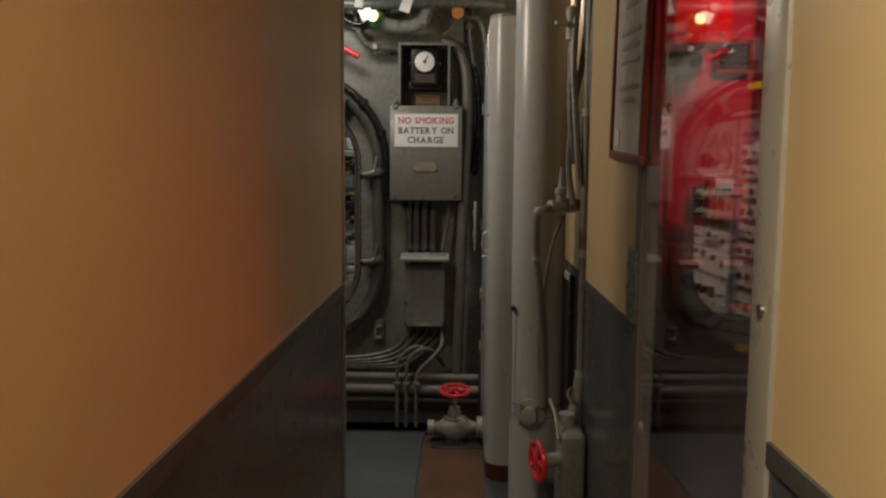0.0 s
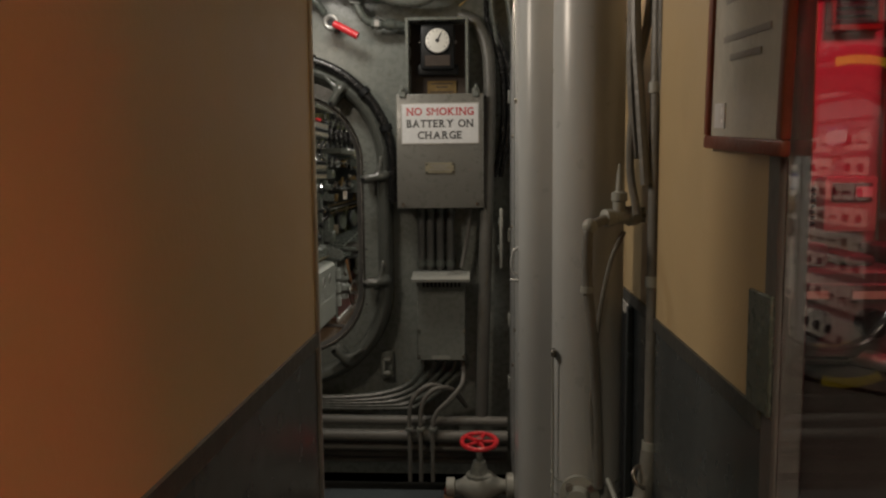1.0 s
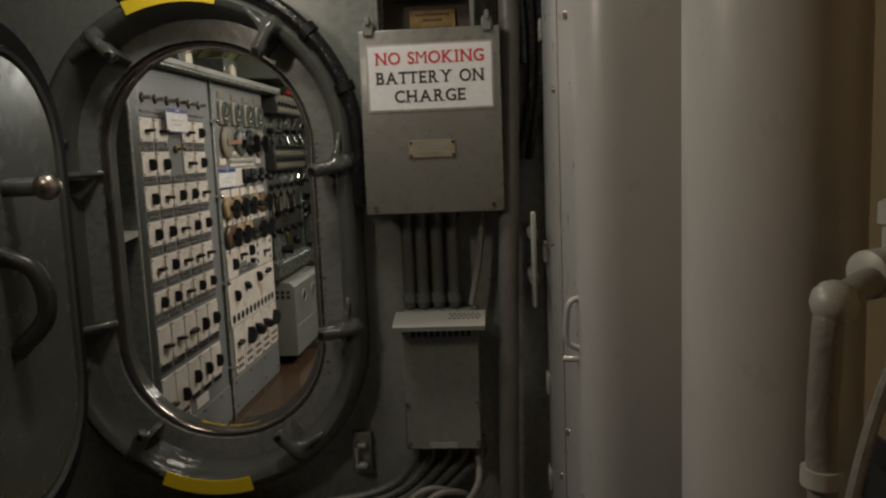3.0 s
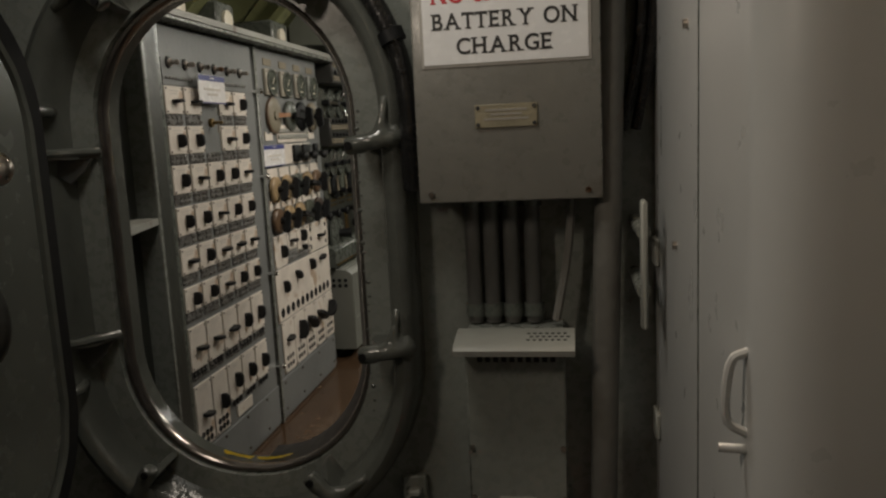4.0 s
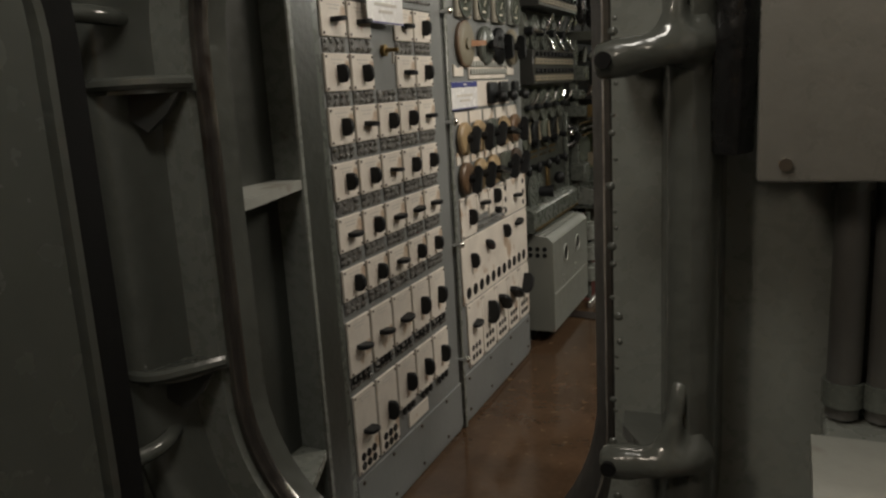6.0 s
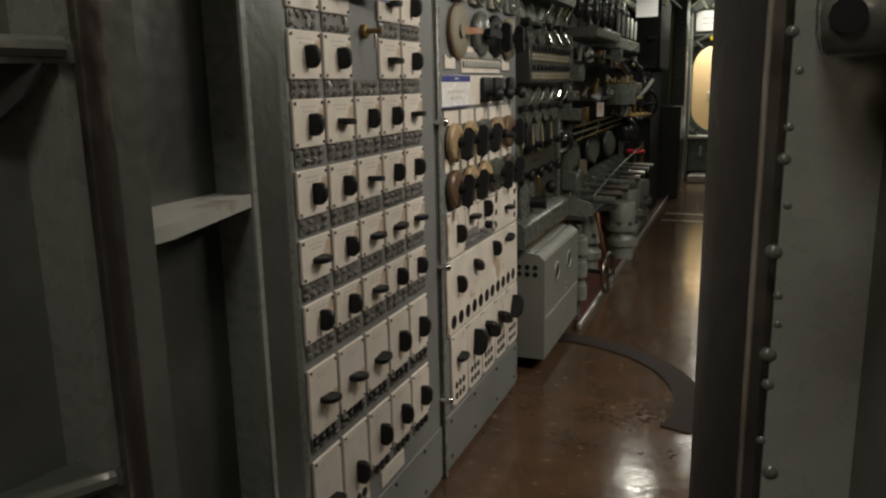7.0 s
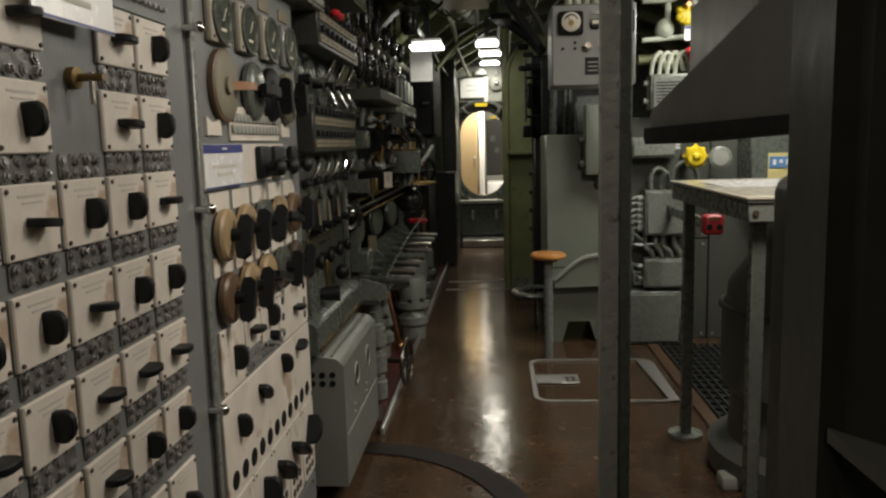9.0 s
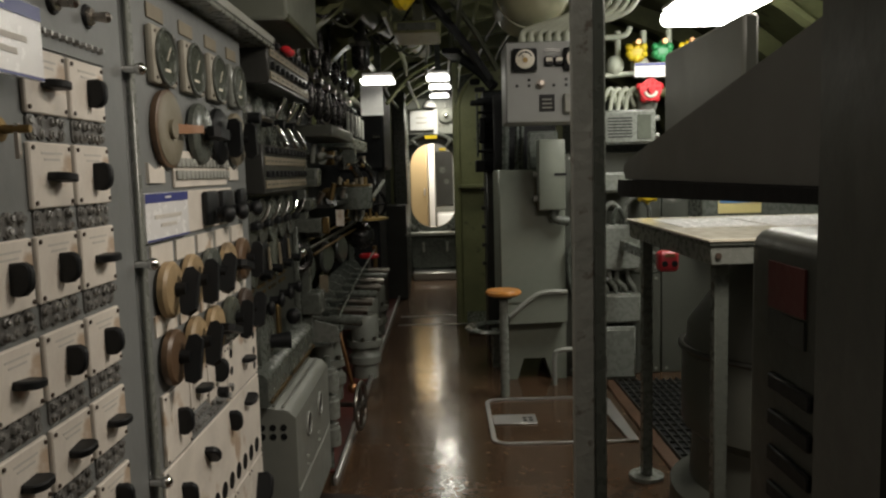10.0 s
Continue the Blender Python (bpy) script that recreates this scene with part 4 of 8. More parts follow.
    for k in range(5):
        x = -0.27 + 0.045 * k
        c = thing("bundle_cable", x, 3.9, 0.25, "dark grey cable fanning out below the junction box", "cable", "cable fan")
        part("sheath", tube(B(), [(x, 3.915, 0.49), (x - 0.01, 3.915, 0.42), (x - 0.10 - 0.02 * k, 3.90, 0.34 - 0.015 * k), (x - 0.35, 3.90, 0.30 - 0.012 * k), (-1.2, 3.91, 0.30 - 0.01 * k)], 0.013, 8), GREY_D, c)
    # hook for the door, fixed to the bulkhead
    h = thing("door_hook", -0.43, 3.93, 0.376, "small grey steel hook plate", "hook")
    bm = box(B(), (-0.457, 3.925, 0.378), (-0.403, 3.949, 0.498), 0.004)
    part("plate", bm, GREY, h)
    bm = B()
    box(bm, (-0.447, 3.90, 0.46), (-0.413, 3.926, 0.474), 0.003)
    box(bm, (-0.447, 3.90, 0.41), (-0.436, 3.926, 0.474), 0.003)
    box(bm, (-0.447, 3.90, 0.40), (-0.413, 3.926, 0.414), 0.003)
    part("hook", bm, GREY_L, h)
    # hinge bracket beside the locker
    h = thing("latch_bracket", 0.064, 3.75, 0.885, "flat grey steel latch bar on two stubs", "latch")
    part("bar", box(B(), (0.058, 3.735, 0.885), (0.070, 3.765, 1.125), 0.004), GREY_L, h)
    for z in (0.955, 1.065):
        part("stub", cyl(B(), (0.064, 3.75, z), (0.064, 3.95, z), 0.013), GREY, h)


conduits()


def globe_valve():
    v = thing("globe_valve", -0.025, 3.50, 0.0, "grey cast globe valve with red handwheel, on the deck", "valve")
    part("body", lathe(B(), [(0.02, -0.13), (0.036, -0.13), (0.036, -0.10), (0.024, -0.095), (0.032, -0.07), (0.06, -0.03), (0.066, 0.0), (0.06, 0.03), (0.03, 0.075), (0.024, 0.095), (0.05, 0.10), (0.05, 0.125), (0.02, 0.125)], facing(-0.02, 3.50, 0.075, (1, 0, 0.03))), GREY_L, v)
    part("bonnet", lathe(B(), [(0.05, 0.10), (0.05, 0.125), (0.036, 0.13), (0.024, 0.175), (0.012, 0.18), (0.010, 0.265)], pose(-0.025, 3.50, 0.0)), GREY, v)
    handwheel(v, pose(-0.025, 3.50, 0.252, 8, 0, 0), 0.066, 0.009)
    part("foot", box(B(), (-0.06, 3.46, 0.0), (0.02, 3.54, 0.03), 0.005), GREY_D, v)
    part("deck_pad", box(B(), (-0.13, 3.40, 0.0065), (0.10, 3.58, 0.012), 0.002), DARK, v)
    p = thing("deck_patch", -0.03, 3.3, 0.0, "rust brown linoleum square let into the deck", "floor patch")
    part("sheet", box(B(), (-0.165, 2.6, 0.001), (0.10, 3.58, 0.006), 0.001), LINO_R, p)
    part("edge_bar", box(B(), (-0.165, 3.58, 0.0), (0.10, 3.62, 0.02), 0.003), DEEP_RED, p)
    m = thing("floor_mat", -0.4, 3.2, 0.0, "slate blue rubber mat with a few scratches", "mat")
    part("sheet", box(B(), (-0.62, 2.2, 0.001), (-0.175, 3.62, 0.007), 0.002), MAT_TEAL, m)


globe_valve()


def overhead_tangle():
    # red lever valve and pipes over the door
    v = thing("lever_valve", -0.63, 3.9, 1.85, "small valve with a bare ring nut and a red lever handle", "valve")
    part("body", cyl(B(), (-0.627, 3.95, 1.885), (-0.627, 3.86, 1.885), 0.024), GREY_D, v)
    part("ring_nut", torus(B(), facing(-0.627, 3.852, 1.885, (0, -1, 0)), 0.024, 0.010, 20, 8), ALU, v, "pale bare metal ring")
    part("bore", cyl(B(), (-0.627, 3.862, 1.885), (-0.627, 3.852, 1.885), 0.018), BLACK, v)
    part("lever", tube(B(), [(-0.612, 3.846, 1.878), (-0.57, 3.838, 1.856), (-0.515, 3.836, 1.826)], 0.0155, 12), RED_P, v, "red painted lever")
    runs = [
        ("sea_pipe", [(-0.53, 3.85, 2.06), (-0.525, 3.855, 1.97), (-0.49, 3.86, 1.90), (-0.44, 3.87, 1.879), (-0.33, 3.89, 1.874)], 0.016, GREY_D),
        ("drain_pipe", [(-1.3, 3.86, 2.04), (-0.9, 3.86, 2.03), (-0.72, 3.88, 1.99), (-0.66, 3.90, 1.93)], 0.015, GREY_D),
        ("overhead_pipe", [(-0.5, 3.80, 2.15), (-0.42, 3.80, 2.0), (-0.30, 3.82, 1.965), (-0.2, 3.82, 2.0), (-0.16, 3.82, 2.15)], 0.033, GREY),
        ("overhead_pipe", [(-0.9, 3.75, 2.08), (-0.5, 3.76, 2.06), (-0.1, 3.78, 2.08), (0.2, 3.8, 2.07)], 0.028, GREY_D),
        ("overhead_cable", [(-0.7, 3.84, 2.15), (-0.6, 3.83, 2.02), (-0.5, 3.82, 1.98), (-0.38, 3.84, 2.06), (-0.25, 3.84, 2.12)], 0.012, BLACK_G),
        ("overhead_cable", [(-1.1, 3.82, 2.06), (-0.85, 3.80, 2.0), (-0.7, 3.81, 2.05), (-0.55, 3.83, 2.12)], 0.014, GREY),
        ("overhead_cable", [(0.06, 3.85, 2.15), (0.03, 3.88, 1.98), (0.05, 3.90, 1.8), (0.06, 3.91, 1.5)], 0.012, GREY_D),
        ("overhead_pipe", [(-0.05, 3.85, 2.16), (0.0, 3.84, 2.03), (0.09, 3.83, 1.98), (0.12, 3.83, 1.7), (0.12, 3.83, 1.2)], 0.016, GREY_D),
    ]
    for name, pts, r, mt in runs:
        t = thing(name, *pts[0][:2], min(p[2] for p in pts), "grey painted pipe or cable in the tangle overhead", "pipe", "overhead pipes")
        part("run", tube(B(), pts, r, 12), mt, t)
        for p in pts[1:-1:2]:
            part("coupling", cyl(B(), (p[0] - 0.02, p[1], p[2]), (p[0] + 0.02, p[1], p[2] - 0.003), r * 1.35, seg=6), mt, t)
    n = thing("pipe_union", -0.44, 3.87, 1.86, "pale bare union nut on a dark pipe", "pipe fitting")
    part("nut", cyl(B(), (-0.452, 3.868, 1.8795), (-0.432, 3.872, 1.8785), 0.024, seg=6), ALU, n)
    part("collar", cyl(B(), (-0.405, 3.877, 1.877), (-0.37, 3.884, 1.8755), 0.023, seg=14), GREY_D, n)
    u = thing("brass_valve", -0.42, 3.8, 1.98, "green valve body with a brass cap", "valve")
    part("body", ball(B(), (-0.425, 3.80, 2.0), 0.05, (1, 1, 0.9)), GREEN, u)
    part("cap", cyl(B(), (-0.43, 3.76, 2.0), (-0.432, 3.725, 2.002), 0.026), BRASS, u, "brass cap")
    t = thing("paper_tag", -0.47, 3.8, 1.98, "white paper tag hanging in the pipes", "tag")
    part("card", box(B(), (-0.50, 3.742, 1.985), (-0.44, 3.744, 2.06), 0, m=Matrix.Translation((-0.47, 3.74, 2.02)) @ Matrix.Rotation(radians(-24), 4, "Y") @ Matrix.Translation((0.47, -3.74, -2.02))), WHITE, t)
    t = thing("paper_tag", -0.27, 3.8, 2.0, "white paper tag hanging in the pipes", "tag")
    part("card", box(B(), (-0.30, 3.742, 2.02), (-0.25, 3.744, 2.10), 0, m=Matrix.Translation((-0.27, 3.74, 2.06)) @ Matrix.Rotation(radians(18), 4, "Y") @ Matrix.Translation((0.27, -3.74, -2.06))), WHITE, t)
    t = thing("orange_tag", -0.02, 3.8, 2.0, "orange oval tag on a wire", "tag")
    part("tag", cyl(B(), (-0.03, 3.79, 2.03), (-0.03, 3.786, 2.03), 0.03), WOOD_O, t)
    part("wire", tube(B(), [(-0.03, 3.79, 2.0), (-0.06, 3.79, 1.96), (-0.10, 3.8, 1.93)], 0.003, 6), BRASS, t)
    # bracket lamp above the door
    b = thing("door_box", -0.93, 3.9, 1.86, "small grey electrical box above the door", "junction box")
    part("body", box(B(), (-0.97, 3.86, 1.86), (-0.86, 3.95, 1.97), 0.008), GREY, b)
    part("bracket", box(B(), (-0.80, 3.88, 1.83), (-0.765, 3.95, 1.95), 0.004), GREY, b)


overhead_tangle()


# ---- locker, column and pipes beside the passage ----
def locker():
    l = thing("tall_locker", 0.25, 3.5, 0.0, "tall grey steel locker with a rounded corner", "locker")
    bm = B()
    pts = [(0.36, 3.94), (0.105, 3.94)]
    for k in range(9):
        a = radians(180 + 90 * k / 8)
        pts.append((0.105 + 0.07 + 0.07 * math.cos(a), 3.05 + 0.07 + 0.07 * math.sin(a)))
    pts.append((0.36, 3.05))
    part("body", prism(bm, [(x, y, 0.07) for x, y in pts], (0, 0, 1.80)), SILVER, l)
    base = [(x + (0.004 if x < 0.3 else 0), y + (0.004 if y < 3.5 else 0), 0.0) for x, y in pts]
    part("plinth", prism(B(), base, (0, 0, 0.07)), DEEP_RED, l, "dark red-brown plinth")
    part("top_cap", prism(B(), [(x, y, 1.87) for x, y in pts], (0, 0, 0.012)), GREY, l)
    part("seam", box(B(), (0.1035, 3.40, 0.12), (0.1049, 3.404, 1.82)), GREY_D, l)
    for z in (0.35, 0.62, 0.98, 1.55):
        part("hinge", box(B(), (0.095, 3.86, z), (0.105, 3.92, z + 0.055), 0.003), GREY_L, l)
    for y, z in ((3.62, 1.06), (3.5, 1.40), (3.32, 0.72), (3.2, 1.5), (3.5, 0.55)):
        part("screw", cyl(B(), (0.105, y, z), (0.098, y, z), 0.007, seg=8), STEEL, l)
    part("latch", tube(B(), [(0.108, 3.113, 1.03), (0.090, 3.112, 1.017), (0.086, 3.112, 0.96), (0.107, 3.113, 0.942)], 0.005, 8), SILVER, l, "painted pull handle")
    part("latch_bar", cyl(B(), (0.107, 3.113, 0.925), (0.080, 3.118, 0.925), 0.005), SILVER, l)


locker()


def column():
    c = thing("steel_column", 0.27, 2.69, 0.0, "thick grey painted tubular column from deck to overhead", "column")
    part("shaft", lathe(B(), [(0.092, 0.0), (0.092, 2.2)], pose(0.27, 2.69, 0.0), 40), SILVER, c)
    for z in (0.42, 0.46):
        part("seam", torus(B(), pose(0.27, 2.69, z), 0.092, 0.0025, 32, 6), GREY, c)
    f = part("flange", lathe(B(), [(0.052, 0.0), (0.052, 0.016), (0.03, 0.02), (0.028, 0.05), (0.015, 0.052)], facing(0.245, 2.60, 0.44, (-0.25, -1, 0))), GREY_L, c)
    for k in range(4):
        a = radians(45 + 90 * k)
        part("bolt", cyl(B(), (0.242 + 0.038 * math.cos(a), 2.585, 0.44 + 0.038 * math.sin(a)), (0.240 + 0.038 * math.cos(a), 2.565, 0.44 + 0.038 * math.sin(a)), 0.009, seg=6), STEEL, f)
    h = thing("column_clip", 0.18, 2.66, 0.79, "small steel clip and cord on the column", "clip")
    part("clip", box(B(), (0.172, 2.63, 0.792), (0.186, 2.655, 0.812), 0.003), STEEL_D, h)
    part("cord", tube(B(), [(0.176, 2.638, 0.79), (0.178, 2.64, 0.6), (0.178, 2.64, 0.4)], 0.003, 6), GREY_L, h)


column()


def side_pipes():
    t = thing("valve_pipe", 0.30, 2.52, 0.47, "thin grey pipe with an elbow and a small needle valve", "pipe")
    part("run", tube(B(), [(0.285, 2.55, 0.48), (0.275, 2.53, 0.7), (0.262, 2.50, 0.85), (0.245, 2.49, 1.0), (0.243, 2.48, 1.11), (0.246, 2.48, 1.135), (0.262, 2.485, 1.15), (0.30, 2.51, 1.16), (0.36, 2.54, 1.165), (0.385, 2.55, 1.165)], 0.0125, 12, 8), CABLE_G, t)
    part("elbow", ball(B(), (0.248, 2.481, 1.144), 0.019), GREY_L, t)
    part("tee", lathe(B(), [(0.012, -0.045), (0.021, -0.04), (0.021, -0.02), (0.016, -0.015), (0.018, 0.02), (0.024, 0.025), (0.024, 0.05), (0.012, 0.055)], facing(0.322, 2.525, 1.163, (0.86, 0.4, 0.05))), GREY_L, t)
    part("stem", lathe(B(), [(0.015, 0.0), (0.015, 0.03), (0.019, 0.032), (0.019, 0.05), (0.009, 0.055), (0.007, 0.09), (0.003, 0.12)], pose(0.323, 2.528, 1.17)), GREY_L, t)
    part("collar", cyl(B(), (0.2445, 2.49, 0.985), (0.2445, 2.49, 1.0), 0.0165), GREY_L, t)
    part("collar", cyl(B(), (0.375, 2.548, 1.148), (0.378, 2.55, 1.185), 0.014), GREY_L, t)
    t = thing("wall_conduit", 0.397, 2.483, 0.48, "straight grey conduit clipped to the partition edge", "conduit")
    part("run", tube(B(), [(0.397, 2.483, 0.58), (0.397, 2.483, 1.3), (0.40, 2.484, 2.19)], 0.0155, 12), CABLE_G, t)
    part("lower_run", tube(B(), [(0.397, 2.483, 0.60), (0.385, 2.47, 0.53), (0.355, 2.44, 0.44), (0.345, 2.42, 0.36)], 0.022, 12), CABLE_G, t)
    for z in (0.60, 1.0, 1.45):
        part("collar", cyl(B(), (0.397, 2.483, z), (0.397, 2.483, z + 0.025), 0.02), GREY_L, t)
    part("ring_clip", torus(B(), pose(0.375, 2.46, 0.545, 60, 0, 30), 0.026, 0.005), STEEL, t)
    for k, pts in enumerate((
        [(0.36, 2.50, 1.17), (0.345, 2.52, 1.3), (0.36, 2.52, 1.5), (0.385, 2.50, 1.7), (0.39, 2.49, 2.18)],
        [(0.375, 2.48, 1.24), (0.36, 2.49, 1.45), (0.35, 2.50, 1.65), (0.365, 2.52, 1.9), (0.36, 2.52, 2.18)],
        [(0.33, 2.50, 1.13), (0.30, 2.51, 1.05), (0.275, 2.52, 0.9), (0.262, 2.53, 0.7), (0.28, 2.55, 0.5)],
        [(0.42, 2.47, 1.25), (0.40, 2.46, 1.6), (0.41, 2.46, 1.9), (0.40, 2.46, 2.18)],
    )):
        c = thing("side_cable", *pts[0][:2], min(p[2] for p in pts), "thin grey cable running beside the conduit", "cable", "cables beside the conduit")
        part("sheath", tube(B(), pts, (0.010, 0.012, 0.006, 0.008)[k], 8), CABLE_G, c)
    v = thing("hanging_valve", 0.35, 2.52, 1.70, "small grey valve high beside the column", "valve")
    part("body", lathe(B(), [(0.013, -0.05), (0.02, -0.045), (0.02, 0.0), (0.015, 0.01), (0.02, 0.03), (0.02, 0.05), (0.011, 0.06)], pose(0.345, 2.52, 1.74)), GREY_L, v)
    part("stem", cyl(B(), (0.345, 2.52, 1.745), (0.29, 2.50, 1.745), 0.008), STEEL, v)
    part("pipe", tube(B(), [(0.345, 2.52, 1.70), (0.345, 2.52, 1.5), (0.36, 2.52, 1.3)], 0.011), CABLE_G, v)
    b = thing("switch_box", 0.345, 2.40, 0.0, "grey cast switch box with red handwheel on its side", "switch box")
    part("body", box(B(), (0.315, 2.33, 0.13), (0.396, 2.48, 0.46), 0.02, 3), GREY, b)
    part("stand", box(B(), (0.33, 2.36, 0.0), (0.385, 2.46, 0.13), 0.005), GREY_D, b)
    part("gland", cyl(B(), (0.345, 2.42, 0.45), (0.345, 2.42, 0.50), 0.026), GREY_L, b)
    part("boss", cyl(B(), (0.32, 2.36, 0.37), (0.26, 2.34, 0.37), 0.022), GREY_L, b)
    handwheel(b, facing(0.245, 2.335, 0.37, (-1, -0.3, 0)), 0.058, 0.009)
    part("strap", tube(B(), [(0.30, 2.50, 0.52), (0.305, 2.40, 0.50), (0.31, 2.34, 0.44)], 0.006, 6), GREY_L, b)
    r = thing("dark_slot", 0.41, 2.9, 0.0, "black opening in the dado below a narrow grey panel", "recess")
    part("ledge", box(B(), (0.399, 2.82, 0.868), (0.4065, 3.04, 0.899), 0.002), LAMINATE, r, "pale grey panel strip")
    # no real hole: a black slab carries the darkness of the opening
    part("slot", box(B(), (0.402, 2.82, 0.0), (0.4125, 3.04, 0.866)), BLACK, r)
    part("jamb", box(B(), (0.396, 2.795, 0.0), (0.4125, 2.819, 0.895), 0.003), WAINS, r)


side_pipes()


# ---- control room: switchboards ----
PX = -1.37   # front plane of the switchboards


def bar_knob(name, w, h, d):
    """A bar-shaped switch knob that stands out along +x, its foot at the origin."""
    bm = B()
    L = max(w, h) / 2
    T = min(w, h) / 2
    out = [(0.0, -L * 0.92), (d * 0.3, -L), (d * 0.62, -L * 0.95), (d * 0.9, -L * 0.62), (d, -L * 0.25), (d, L * 0.45), (d * 0.88, L * 0.8), (d * 0.6, L), (0.0, L * 0.95)]
    if h > w:
        prism(bm, [(x, -T, v) for x, v in out], (0, 2 * T, 0))
    else:
        prism(bm, [(x, v, -T) for x, v in out], (0, 0, 2 * T))
    es = [e for e in bm.edges if abs((e.verts[0].co - e.verts[1].co)[1 if h > w else 2]) < 1e-6 and max(abs(v.co[1 if h > w else 2]) for v in e.verts) > T - 1e-6 and any(v.co.x > 0.001 for v in e.verts)]
    bmesh.ops.bevel(bm, geom=es, offset=T * 0.35, segments=1, affect="EDGES")
    return mesh_of(name, bm, BLACK)


KNOB_V = bar_knob("knob_upright", 0.015, 0.046, 0.028)
KNOB_H = bar_knob("knob_level", 0.046, 0.012, 0.030)
KNOB_VB = bar_knob("knob_upright_large", 0.016, 0.058, 0.031)
KNOB_XL = bar_knob("knob_fan", 0.020, 0.092, 0.046)
KNOB_HB = bar_knob("knob_level_large", 0.054, 0.013, 0.032)


def fuse_row(y0, y1, z0, z1):
    bm = B()
    n = int((y1 - y0) / 0.0165)
    for r in range(2):
        z = z0 + (z1 - z0) * (0.28 + 0.45 * r)
        for k in range(n):
            y = y0 + (y1 - y0) * (k + 0.5 + RNG.uniform(-0.1, 0.1)) / n
            cyl(bm, (PX, y, z), (PX + RNG.uniform(0.008, 0.018), y, z), RNG.uniform(0.0055, 0.0075), RNG.uniform(0.003, 0.006), seg=7)
    return bm


FUSE = mesh_of("fuse_lens", lathe(B(), [(0.0080, 0.0), (0.0074, 0.0035), (0.0050, 0.0040), (0.0046, 0.0062), (0.0020, 0.0066)], facing(0, 0, 0, (1, 0, 0)), 6), FUSE_G)


def fuse_block_mesh():
    """Dark block with a scalloped edge, its left end at the origin."""
    out = []
    for k in range(4):
        y = 0.0165 + 0.0287 * k
        out += [(0, y - 0.011, 0.013), (0, y - 0.006, 0.018), (0, y + 0.006, 0.018), (0, y + 0.011, 0.013)]
    return mesh_of("fuse_block", prism(B(), out + [(0, y, -z) for _, y, z in reversed(out)], (0.003, 0, 0)), FUSE_B)


FUSE_BLOCK = fuse_block_mesh()


def placard(parent, y0, y1, z0, z1, x, lean=0.0):
    s = part("placard", box(B(), (x - 0.003, y0, z0), (x, y1, z1)), WHITE, parent, "white museum placard with a navy heading")
    h = (z1 - z0) * 0.2
    part("heading", box(B(), (x + 0.0003, y0 + 0.001, z1 - h), (x + 0.0012, y1 - 0.001, z1 - 0.001)), BLUE_INK, s)
    part("footer", box(B(), (x + 0.0003, y0 + 0.001, z0 + 0.001), (x + 0.0012, y1 - 0.001, z0 + h * 0.25)), BLUE_INK, s)
    c = (y0 + y1) / 2
    part("text_bar", box(B(), (x + 0.0013, c - 0.016, z1 - h * 0.62), (x + 0.0018, c + 0.016, z1 - h * 0.4)), WHITE, s)
    for z, w in ((z0 + (z1 - z0) * 0.5, 0.62), (z0 + (z1 - z0) * 0.32, 0.38)):
        part("text_bar", box(B(), (x + 0.0004, c - w * (y1 - y0) / 2, z - 0.004), (x + 0.001, c + w * (y1 - y0) / 2, z + 0.004)), GREY_INK, s)
    return s


def plate_mesh(name, w, h):
    bm = box(B(), (0, 0, 0), (0.008, w, h), 0.002)
    return mesh_of(name, bm, PLATE, 20)


def screw_mesh():
    return mesh_of("corner_screw", cyl(B(), (0.0082, 0, 0), (0.0105, 0, 0), 0.0033, seg=6), STAIN)


SCREW = screw_mesh()
HOLE_S = mesh_of("socket_small", cyl(B(), (0, 0, 0), (0.0035, 0, 0), 0.0115, seg=12), BLACK)
HOLE_L = mesh_of("socket_large", cyl(B(), (0, 0, 0), (0.0035, 0, 0), 0.022, seg=16), BLACK)


BOLT = mesh_of("panel_bolt", cyl(B(), (0, 0, 0), (0.004, 0, 0), 0.0055, seg=8), STAIN)


